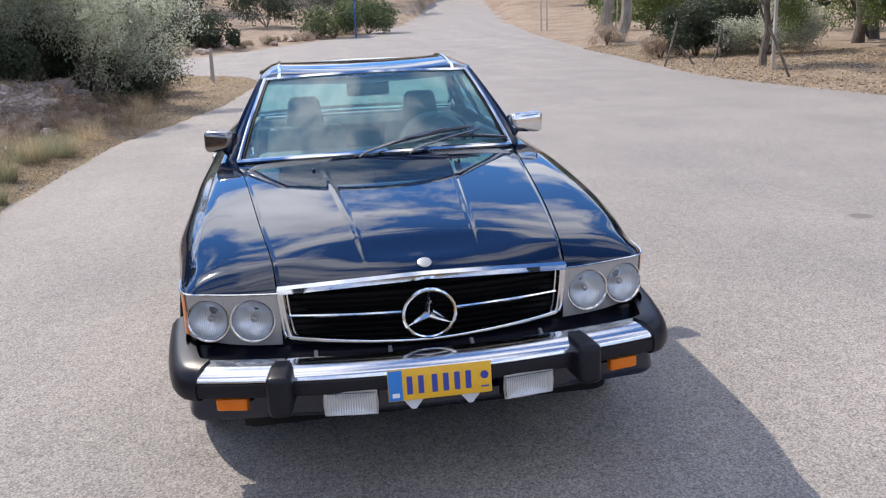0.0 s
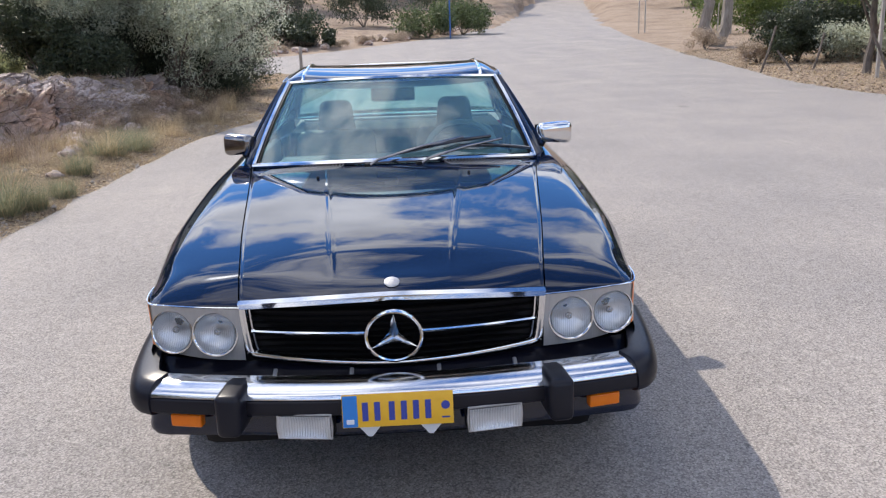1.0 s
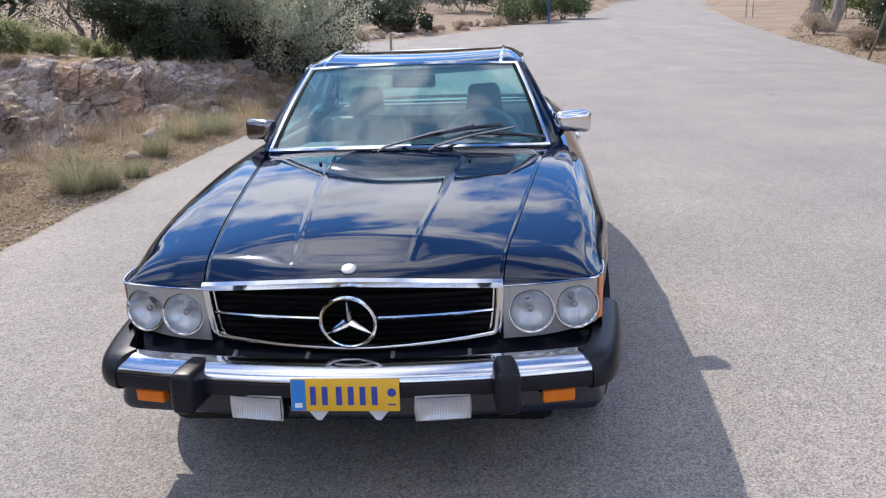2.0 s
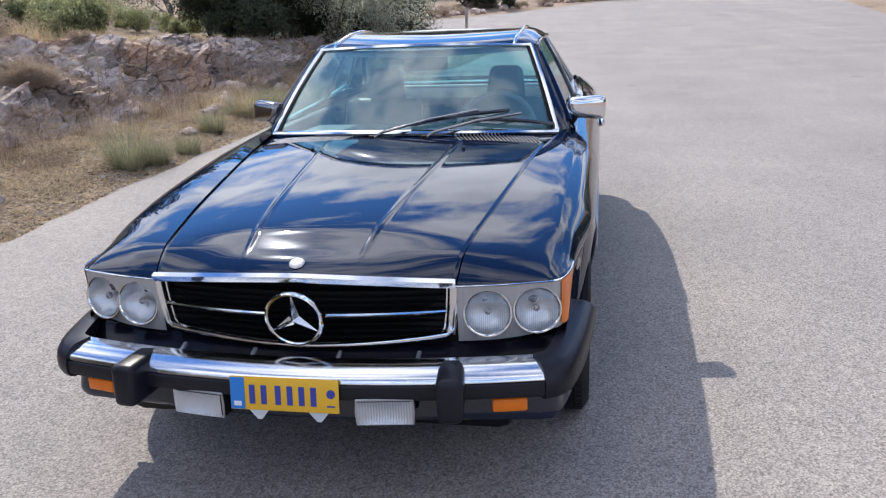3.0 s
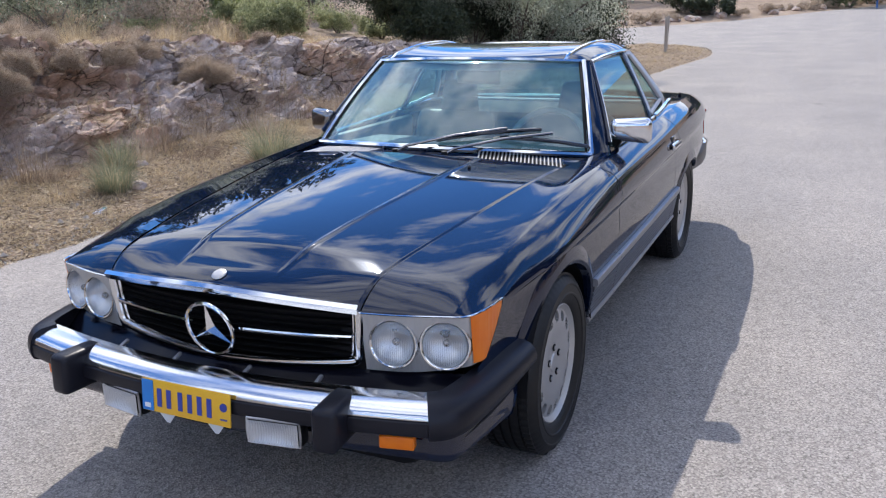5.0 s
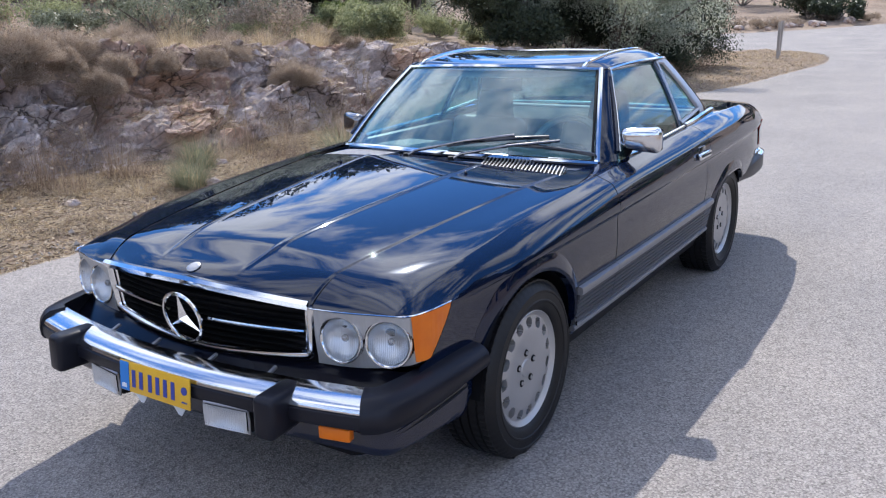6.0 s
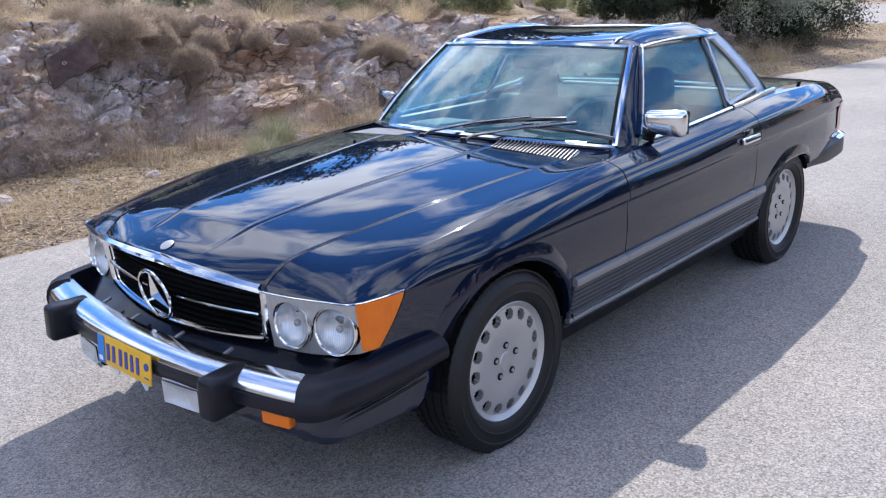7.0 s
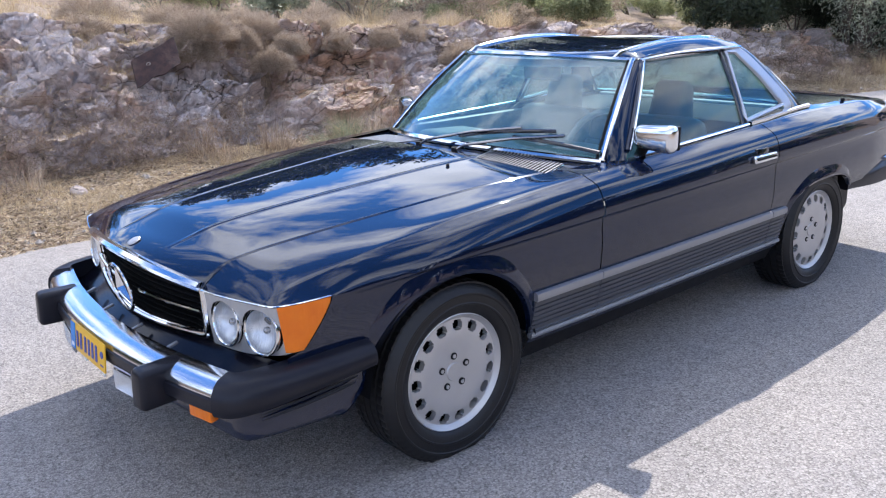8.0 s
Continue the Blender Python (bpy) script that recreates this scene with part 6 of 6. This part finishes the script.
for x, y, h in [(-6.9, 1.7, 0.3), (-7.0, 2.9, 0.35), (-6.5, 7.4, 0.5), (-6.9, 6.7, 0.4), (-6.7, 8.9, 0.35), (-6.8, 4.9, 0.4), (-7.0, 0.7, 0.4), (-6.0, 0.9, 0.3), (-7.3, 8.2, 0.5), (-8.0, 6.2, 0.6), (-8.3, 3.0, 0.6), (-7.6, 9.6, 0.5), (-8.6, 8.5, 0.6)]:
    tuft(on_ground(x, y), h, 0.4, 320, straw, "dry straw-coloured grass tuft above the rock", group="grass tufts above the rock")

# cushion shrubs that hang over the rock's edge
for x, y, z, r, h in [(-5.85, 3.4, 1.02, 0.3, 0.34), (-5.9, 4.1, 1.05, 0.24, 0.3), (-5.9, 4.75, 0.98, 0.34, 0.3), (-5.6, 5.85, 0.7, 0.46, 0.42), (-5.95, 7.6, 0.95, 0.26, 0.2), (-5.8, 2.25, 0.85, 0.36, 0.4), (-5.9, 2.85, 1.1, 0.26, 0.3), (-5.7, 3.1, 0.6, 0.3, 0.35)]:
    twig_dome((x, y, bank_z(x, y) - 0.02), r, h, y * 3, int(2300 * r / 0.4), "rounded brown cushion shrub hanging over the rock edge")
R = random.Random(31)
for k in range(44):
    y = R.uniform(-2.0, 9.5)
    x = road_left(y) - 0.25 - 1.5 * R.random() ** 0.8
    tuft(on_ground(x, y), R.uniform(0.08, 0.2), R.uniform(0.25, 0.45), 130, straw, "low flattened dry grass tuft on the verge", lean=0.9)
for k in range(16):
    y = R.uniform(-1.5, 9.0)
    x = bank_foot(y) + R.uniform(0.0, 0.35)
    tuft(on_ground(x, y), R.uniform(0.35, 0.65), 0.3, 90, dark_twig, "thin brown weeds at the foot of the rock", "weeds", "weeds at the rock foot", 0.35)

R = random.Random(77)
for k in range(26):
    y = R.uniform(7.5, 15.0)
    x = road_left(y) - 0.4 - 1.6 * R.random()
    tuft(on_ground(x, y), R.uniform(0.2, 0.5), R.uniform(0.25, 0.5), 260, (straw, dark_twig, straw)[k % 3], ("dry straw-coloured grass tuft under the olives", "brown dry weeds under the olives", "dry straw-coloured grass tuft under the olives")[k % 3], group="tufts under the olives")

# sprawling dry brush on the lower face
def brush(loc, r, h, count):
    t = thing("dry_brush", "sprawling dry brown brushwood against the rock", "brushwood", loc, "dry brushwood on the bank")
    a = rng.random(count) * 2 * np.pi
    rr = r * np.sqrt(rng.random(count))
    pos = np.stack([rr * np.cos(a) * 0.6, rr * np.sin(a), h * rng.random(count) ** 1.6], 1)
    al = unit(count) * (0.05 + 0.09 * rng.random(count))[:, None]
    ac = np.cross(al, unit(count))
    ac *= (0.002 / (np.linalg.norm(ac, axis=1) + 1e-9))[:, None]
    quads_mesh("branchwork", pos, al, ac, dark_twig, t)
    n2 = count // 7
    a = rng.random(n2) * 2 * np.pi
    rr = r * np.sqrt(rng.random(n2))
    pos = np.stack([rr * np.cos(a) * 0.6, rr * np.sin(a), h * rng.random(n2) ** 1.6], 1)
    al = unit(n2) * 0.02
    ac = np.cross(al, unit(n2)) * 0.4
    quads_mesh("foliage", pos, al, ac, litter_mat, t)


for x, y, r, h in [(-4.95, 1.5, 0.6, 0.5), (-5.0, 0.7, 0.7, 0.55), (-5.0, -0.2, 0.7, 0.6), (-5.25, 0.3, 0.6, 0.9), (-5.2, 1.2, 0.5, 0.8), (-5.2, -0.8, 0.6, 0.8), (-5.0, 5.0, 0.35, 0.5), (-5.3, 2.4, 0.3, 0.6), (-4.8, 7.6, 0.4, 0.3), (-4.6, 11.2, 0.8, 0.6), (-4.5, 12.6, 0.8, 0.6), (-4.3, 13.8, 0.8, 0.5), (-3.9, 10.2, 0.5, 0.35), (-3.75, 11.4, 0.5, 0.3), (-3.6, 13.0, 0.5, 0.3), (-4.4, 9.4, 0.5, 0.45), (-3.7, 15.2, 0.7, 0.4), (-3.6, 16.6, 0.7, 0.4), (-4.2, 4.0, 0.4, 0.18), (-4.5, 2.9, 0.5, 0.25), (-4.3, -0.6, 0.6, 0.22), (-5.0, 10.2, 0.5, 0.7), (-5.0, -1.4, 0.6, 0.4)]:
    brush(on_ground(x, y, -0.03), r, h * 0.85, int(850 * r / 0.5))

lp_ = np.repeat(np.array([tuple(p) for p in LED]), 11, axis=0)
lp_ += rng.normal(size=lp_.shape) * np.array([0.04, 0.05, 0.012])
la = unit(len(lp_)) * np.array([1, 1, 0.8])
la[:, 2] = np.abs(la[:, 2])
la *= (0.025 + 0.05 * rng.random(len(lp_)))[:, None]
lc = np.cross(la, unit(len(lp_)))
lc *= (0.0022 / (np.linalg.norm(lc, axis=1) + 1e-9))[:, None]
tagged(quads_mesh("ledge_grass", lp_ + la * 0.8, la, lc, straw, None), "short dry grass on the ledges of the rock", "grass", kind="stuff")

# olive trees beyond the bank
tree("olive_tree", on_ground(-4.75, 15.0), "grey-green olive tree with a wide low crown", 3.6, 2.1, 40000, 0.042, 0.0115, olive_leaf, bark, 11, 0.15, 3, 0.13, "tree", "olive trees by the road")
tree("olive_tree", on_ground(-11.8, 10.2), "silvery olive tree with an uneven crown", 3.6, 2.2, 40000, 0.042, 0.0115, olive_leaf, bark, 12, 0.15, 3, 0.13, "tree", "olive trees by the road")
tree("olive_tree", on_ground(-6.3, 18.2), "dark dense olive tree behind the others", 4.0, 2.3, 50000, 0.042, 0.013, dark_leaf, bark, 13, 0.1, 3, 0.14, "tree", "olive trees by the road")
# the near-black bushes beneath the crowns also stand in for their deep shade
bush("roadside_bush", on_ground(-4.9, 16.4), "dark dense evergreen bush that fills in shade under the olive tree", 1.3, 1.4, 22000, 0.03, 0.011, dark_leaf, 21, "bush")
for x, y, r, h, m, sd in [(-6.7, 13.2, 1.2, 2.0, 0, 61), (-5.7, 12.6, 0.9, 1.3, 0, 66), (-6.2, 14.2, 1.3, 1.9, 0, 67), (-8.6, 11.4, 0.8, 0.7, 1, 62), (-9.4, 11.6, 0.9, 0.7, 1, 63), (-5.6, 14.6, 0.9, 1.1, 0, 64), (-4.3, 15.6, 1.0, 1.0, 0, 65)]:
    bush("roadside_bush", on_ground(x, y), ("dark dense evergreen bush that fills in shade under the olive trees", "grey-green bush under the olive trees")[m], r, h, 20000, 0.032, 0.012, (dark_leaf, dusty_leaf)[m], sd, "bush")
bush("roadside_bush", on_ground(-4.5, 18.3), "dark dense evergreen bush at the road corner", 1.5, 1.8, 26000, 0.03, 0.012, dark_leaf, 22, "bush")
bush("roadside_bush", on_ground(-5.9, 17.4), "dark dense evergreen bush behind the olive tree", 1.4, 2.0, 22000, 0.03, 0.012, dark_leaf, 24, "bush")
tree("olive_tree", on_ground(-6.0, 13.4), "silvery olive tree leaning over the bank", 4.2, 1.7, 34000, 0.042, 0.0115, olive_leaf, bark, 19, 0.3, 2, 0.14, "tree", "olive trees by the road")
# olives and dark bushes added behind the camera, out of view
for k, (x, y) in enumerate([(-8.5, -6.5), (-10.5, -10.5), (-7.6, -13.5), (-13, -7)]):
    tree("olive_tree", on_ground(x, y), "unseen grey-green olive tree added on the bank behind", 3.8, 2.2, 16000, 0.07, 0.022, olive_leaf, bark, 150 + k, 0.15, 3, 0.13, "tree", "olive trees by the road")
for k, (x, y, r, h) in enumerate([(-5.4, -4.6, 1.4, 2.2), (-6.6, -6.4, 1.6, 2.4)]):
    bush("roadside_bush", on_ground(x, y), "unseen dark evergreen bush added on the bank behind", r, h, 14000, 0.035, 0.013, dark_leaf, 160 + k, "bush")
R = random.Random(17)
for k in range(34):
    x, y = -8.5 - 13 * R.random() ** 1.2, -3 + 25 * R.random()
    m = R.choice((1, 2, 2, 3, 3))
    w = R.uniform(0.4, 1.0)
    bush("slope_bush", on_ground(x, y), ("dark green bush on the dry slope", "grey-green bush on the dry slope", "fresh green bush on the dry slope", "brown dry bush on the slope")[m], w, w * R.uniform(0.8, 1.3), 3500, 0.03, 0.011, (dark_leaf, deep_olive, dusty_leaf, twig)[m], 200 + k, "bush", "bushes on the slope")
for k in range(17):
    x, y = -8.0 - 3.2 * R.random(), 3.5 + 14.5 * (k + R.random()) / 17
    m = R.choice((1, 2, 2, 3))
    w = R.uniform(0.45, 0.8)
    bush("slope_bush", on_ground(x, y), ("dark green bush behind the rock", "grey-green bush behind the rock", "fresh green bush behind the rock", "brown dry bush behind the rock")[m], w, w * R.uniform(0.7, 1.1), 3800, 0.034, 0.008, (dark_leaf, deep_olive, dusty_leaf, twig)[m], 400 + k, "bush", "bushes on the slope")
# woods on the far rise
for k in range(26):
    x, y = -50 + 4.4 * k + 2 * math.sin(k * 2.1), 92 + 9 * math.sin(k * 1.3)
    if road_left(y) - 4 < x < road_right(y) + 4:
        y += 60
    tree("far_tree", on_ground(x, y), "dark tree of the wood on the far rise", 12 + 2.0 * math.sin(k), 4.6, 5000, 0.2, 0.09, dark_leaf, bark, 170 + k, 0.1, 2, 0.25, "tree", "woods on the far rise")
# trees on the ridge above the bank
for k in range(16):
    a = radians(-64 + 2.2 * k)
    d = 33 + 4 * math.sin(k * 2.7)
    x, y = d * math.sin(a), min(-2.0 + d * math.cos(a), 26.0)
    tree("ridge_tree", on_ground(x, y), "dark green tree on the ridge above the bank", 8.5 + 1.5 * math.sin(k * 1.9), 3.8, 5000, 0.2, 0.085, dark_leaf, bark, 500 + k, 0.1, 2, 0.22, "tree", "trees on the ridge")
# tall trees at the edge of the clearing
for k in range(12):
    x, y = 21.5 + 2.5 * math.sin(k * 2.3), -2 + 2.7 * k
    tree("roadside_tree", on_ground(x, y), "tall dark tree at the edge of the clearing", 12 + 2.0 * math.sin(k * 1.7), 3.8, 12000, 0.13, 0.06, dark_leaf, bark, 300 + k, 0.05, 2, 0.2, "tree", "tall trees by the clearing")
# trees farther up the left slope
for k, (x, y, hgt, m) in enumerate([(-13, 12, 4.0, 0), (-16, 8.5, 4.2, 0), (-10.2, 21.5, 3.2, 1), (-19, 13, 4.5, 0), (-17.5, 16, 4.0, 0), (-22, 5, 4.5, 0), (-21, 18, 4.6, 1), (-27, 11, 8, 0), (-9.0, 24, 3.5, 1), (-19, 2, 4, 0), (-30, 20, 9, 0), (-24, 29, 8, 0), (-27, 25, 9, 0), (-31, 15, 8.5, 0), (-22, 33, 9, 0), (-18, 34, 8, 0), (-15.5, 15, 2.4, 2), (-10.6, 13.2, 1.2, 2)]):
    tree("hillside_tree", on_ground(x, y), ("dark green pine-like tree on the slope", "grey-green olive tree on the slope", "bright green shrubby tree on the slope")[m], hgt, hgt * 0.5, 9000, 0.06, 0.02, (dark_leaf, olive_leaf, green_leaf)[m], bark, 30 + k, 0.1, 2, 0.12, "tree", "trees on the slope")
# beyond the junction
for k, (x, y, rx, rz, m) in enumerate([(-6.5, 47, 2.2, 2.2, 0), (-5.0, 46, 2.0, 1.2, 0), (1.8, 56, 2.6, 2.4, 2), (4.4, 60, 2.4, 2.4, 2), (-12, 55, 3.5, 4, 0), (-3, 66, 3, 3.5, 0), (3, 76, 4, 5, 0), (-20, 60, 4, 5, 0), (9, 95, 4, 5, 0), (-9, 75, 5, 6, 0), (-34, 50, 5, 6, 0), (-28, 40, 3, 3, 1)]):
    bush("distant_bush", on_ground(x, y), ("dark evergreen bush across the junction", "olive bush across the junction", "green rounded bush across the junction")[m], rx, rz, 6000, 0.1, 0.04, (dark_leaf, olive_leaf, mid_leaf)[m], 60 + k, "bush", "bushes across the junction")
R = random.Random(9)
for k in range(84):
    t = R.random()
    y = 40 + 34 * t
    x = road_left(y) - 0.6 - R.random() * 2.5
    if x < -30:
        continue
    if k % 3:
        boulder(on_ground(x, y, 0.05), R.uniform(0.12, 0.3), 100 + k, "pale stone on the far road edge")
    else:
        bush("low_shrub", on_ground(x, y), "low grey-brown shrub on the far road edge", R.uniform(0.5, 0.9), R.uniform(0.4, 0.7), 1200, 0.05, 0.012, twig, 120 + k, "shrub", "low shrubs on the far edge")
# right-hand side of the junction
tree("eucalyptus_tree", on_ground(14.6, 36.5), "tall tree with a pale forked trunk", 8.5, 2.6, 12000, 0.09, 0.025, olive_leaf, pale_bark, 41, 0.6, 2, 0.3, "tree", "", 2.0)
tree("young_tree", on_ground(11.2, 17.0), "small roadside tree with thin trunk and sparse crown", 4.2, 1.7, 14000, 0.04, 0.013, green_leaf, bark, 42, 0.35, 1, 0.11, "tree", "", 2.0)
tree("young_tree", on_ground(16.5, 18.5), "bright green young tree beside the road", 4.0, 2.0, 15000, 0.05, 0.018, green_leaf, bark, 43, 0.3, 2, 0.09, "tree", "", 1.0)
bush("roadside_bush", on_ground(12.5, 23.6), "dark evergreen bush at the road edge", 1.5, 1.9, 18000, 0.05, 0.018, dark_leaf, 44, "bush")
bush("roadside_bush", on_ground(13.9, 21.6), "grey-green bush at the road edge", 1.7, 2.2, 18000, 0.05, 0.016, olive_leaf, 45, "bush")
bush("roadside_bush", on_ground(14.2, 25.0), "dark evergreen bush behind the road edge", 2.2, 2.4, 18000, 0.06, 0.02, dark_leaf, 46, "bush")
bush("low_shrub", on_ground(11.2, 23.4), "low grey shrub at the road edge", 0.9, 0.75, 4000, 0.05, 0.01, twig, 47, "shrub")
bush("low_shrub", on_ground(13.2, 34.0), "low dry shrub under the tall tree", 0.9, 1.1, 2500, 0.06, 0.012, twig, 48, "shrub")
for k, (x, y, rx, rz, m) in enumerate([(26, 34, 4, 4, 2), (30, 50, 5, 6, 0), (24, 62, 4, 5, 2), (36, 40, 6, 6, 0), (40, 28, 5, 5, 2), (30, 24, 3, 3, 2), (20, 46, 3, 3.5, 2), (33, 70, 6, 8, 0)]):
    bush("distant_bush", on_ground(x, y), ("dark evergreen thicket beyond the clearing", "olive thicket", "sunlit green thicket beyond the clearing")[m], rx, rz, 7000, 0.11, 0.04, (dark_leaf, olive_leaf, green_leaf)[m], 80 + k, "bush", "thickets beyond the clearing")

# posts, stakes and small things by the road
for x, y, h, lean, nm in [(-2.95, 22.2, 0.98, 0.0, 0), (-3.1, 23.1, 0.95, 0.02, 0), (10.75, 15.8, 2.1, 0.0, 1), (15.2, 52, 2.4, 0.0, 1), (15.6, 52, 2.4, 0.0, 1)]:
    ps = thing("post", ("thin grey roadside post in dry grass", "pale wooden post at the road edge")[nm], "post", on_ground(x, y, -0.1), "roadside posts")
    v, f = sweep([(0, 0, 0), (lean, 0, h * 0.5), (lean * 2, 0, h + 0.1)], [(-0.035, -0.03), (0.035, -0.03), (0.035, 0.03), (-0.035, 0.03)], up=(0, 1, 0))
    mesh_from("shaft", v, f, weathered, ps)
for x, y, x2, y2, h in [(9.9, 13.6, 9.5, 13.9, 1.15), (9.6, 19.5, 10.1, 19.8, 1.3), (10.3, 19.0, 10.0, 19.4, 0.6), (10.6, 18.6, 11.0, 18.9, 1.0)]:
    z = ground_z(x, y)
    sk = thing("leaning_stake", "dark leaning wooden stake beside a young tree", "stake", (x, y, z - 0.08), "leaning stakes")
    tube("pole", [(0, 0, 0), ((x2 - x) * 0.5 + 0.02, (y2 - y) * 0.5, h * 0.5), (x2 - x, y2 - y, h)], 0.03, bark, sk, n=7)
for k in range(9):
    x, y = 17 + 1.0 * k, 45 + 0.6 * k
    ps = thing("fence_post", "thin pale fence post in dry ground", "post", on_ground(x, y, -0.1), "fence posts beyond the clearing")
    tube("shaft", [(0, 0, 0), (0.01, 0, 1.0), (0.02 * (k % 3), 0, 1.9)], 0.035, weathered, ps, n=6)
bp = thing("blue_sign_post", "slim blue post across the junction", "post", on_ground(3.2, 54.5, -0.1))
tube("shaft", [(0, 0, 0), (0, 0, 1.3), (0, 0, 2.6)], 0.05, sign_blue, bp, n=8)
# rusty sheet lodged on the bank
rs = thing("rusty_sheet", "bent rusty brown metal scrap lodged on the bank", "scrap metal", (-5.45, 1.66, 0.97))
bm = bmesh.new()
bmesh.ops.create_grid(bm, x_segments=14, y_segments=8, size=1)
for q in bm.verts:
    x, y = q.co.x, q.co.y
    q.co = Vector((0.05 * math.sin(x * 2) - 0.12 * y, 0.21 * x + 0.03 * y, 0.12 * y + 0.105 * x + 0.02 * noise.noise(Vector((x * 2, y * 2, 0)))))
ext = bmesh.ops.extrude_face_region(bm, geom=list(bm.faces))
bmesh.ops.translate(bm, vec=(-0.02, 0, -0.012), verts=[q for q in ext["geom"] if isinstance(q, bmesh.types.BMVert)])
part("sheet", bm, rust, rs)
tube("loop", [(0.05 + 0.008 * math.sin(a), -0.1 + 0.02 * math.cos(a), -0.01 + 0.012 * math.sin(a)) for a in [math.pi * q / 8 for q in range(16)]], 0.003, pale_stone, rs, "small pale wire loop", n=6, closed=True)
# pale scrap on top of the bank
sheet = part("pale_board", moved(rounded_box(0.4, 0.55, 0.13, 0.03, 2, lambda p: (p.x + 0.1 * p.z, p.y, p.z + 0.04 * p.x)), Matrix.Rotation(0.15, 4, "X")), grey_sheet, None)
sheet.location = on_ground(-9.5, 4.95, 0.06)
tagged(sheet, "pale weathered board lying in the dry grass", "board")
bt = part("plastic_bottle", moved(rounded_box(0.06, 0.2, 0.045, 0.02, 3), Matrix.Rotation(0.5, 4, "Z")), lens_glass, None)
bt.location = on_ground(-3.45, 2.0, 0.02)
part("cap", moved(rounded_box(0.03, 0.025, 0.03, 0.008, 2), Matrix.Rotation(0.5, 4, "Z") @ Matrix.Translation((0, 0.112, 0))), teal_cap, bt, "teal screw cap")
tagged(bt, "crushed pale plastic bottle on the verge", "bottle")

# leaf litter, straw and gravel
def scatter(name, n, pick, size, material, label, category, flat=0.25, aspect=0.35):
    pts = []
    while len(pts) < n:
        x, y = pick()
        pts.append((x, y, ground_z(x, y) + 0.012))
    pts = np.array(pts)
    al = unit(n)
    al[:, 2] *= flat
    s = size * (0.4 + rng.random(n))
    al *= s[:, None]
    ac = np.cross(al, np.array([0, 0, 1.0]) + 0.4 * rng.normal(size=(n, 3)))
    ac *= (s * aspect / (np.linalg.norm(ac, axis=1) + 1e-9))[:, None]
    ob = quads_mesh(name, pts, al, ac, material, None, 0.2)
    return tagged(ob, label, category, kind="stuff")


def verge():
    y = rng.uniform(-5, 13)
    x = road_left(y) + 0.1 - rng.random() ** 0.9 * 2.1
    return x, y


def verge_far():
    y = rng.uniform(11, 27)
    return road_left(y) + 0.05 - rng.random() * 3.5, y


def bank_back():
    y = rng.uniform(-4, 14)
    return bank_foot(y) - 1.0 - rng.random() * 5, y


def right_side():
    y = rng.uniform(9, 34)
    return road_right(y) - 0.2 + rng.random() * 7, y


scatter("leaf_litter", 70000, verge, 0.024, litter_mat, "dry leaf litter and straw on the verge", "litter")
scatter("straw_litter", 70000, verge, 0.055, straw, "dry straw lying on the verge", "straw", 0.2, 0.05)
def mats():
    while True:
        x, y = verge()
        if fbm(x, y, 1.6, 21) > 0.02:
            return x, y


scatter("dry_stubble", 45000, mats, 0.045, straw, "short matted dry grass on the verge", "dry grass", 1.1, 0.05)
scatter("dark_litter", 48000, mats, 0.034, dark_twig, "dark brown twigs and leaves on the verge", "litter", 0.3, 0.15)
scatter("far_litter", 12000, verge_far, 0.032, litter_mat, "brown leaf litter under the olive trees", "litter", 0.6, 0.3)
scatter("far_stubble", 22000, verge_far, 0.05, straw, "dry grass stubble at the road corner", "dry grass", 0.9, 0.06)
scatter("bank_straw", 30000, bank_back, 0.05, straw, "dry grass stubble above the rock", "straw", 1.6, 0.06)
scatter("right_litter", 26000, right_side, 0.05, litter_mat, "leaf litter on the far verge", "litter", 0.5, 0.3)
scatter("right_stubble", 14000, right_side, 0.07, straw, "dry grass on the far verge", "dry grass", 1.3, 0.06)


def gravel():
    y = rng.uniform(-6, 26)
    return road_left(y) + 0.06 - abs(rng.normal()) * 0.2, y


gp = [gravel() for _ in range(2200)] + [verge() for _ in range(600)]
gv, gf = [], []
for n_, (x, y) in enumerate(gp):
    s = (0.004 if n_ < 2200 else 0.009) + (0.012 if n_ < 2200 else 0.03) * rng.random() ** 3
    z = max(ground_z(x, y), rise(y)) + s * 0.3
    b0 = len(gv)
    a = rng.random() * 6.28
    for dx, dy, dz in ((1, 0, 0), (-0.2, 0.9, 0), (-0.9, -0.3, 0), (0.2, -0.9, 0.1), (0, 0, 0.8), (0, 0, -0.6)):
        gv.append((x + s * (dx * math.cos(a) - dy * math.sin(a)), y + s * (dx * math.sin(a) + dy * math.cos(a)), z + s * dz))
    for q in range(4):
        gf += [(b0 + q, b0 + (q + 1) % 4, b0 + 4), (b0 + (q + 1) % 4, b0 + q, b0 + 5)]
tagged(mesh_from("gravel", gv, gf, pale_stone, None, smooth=False), "loose gravel along the road edge", "gravel", kind="stuff")
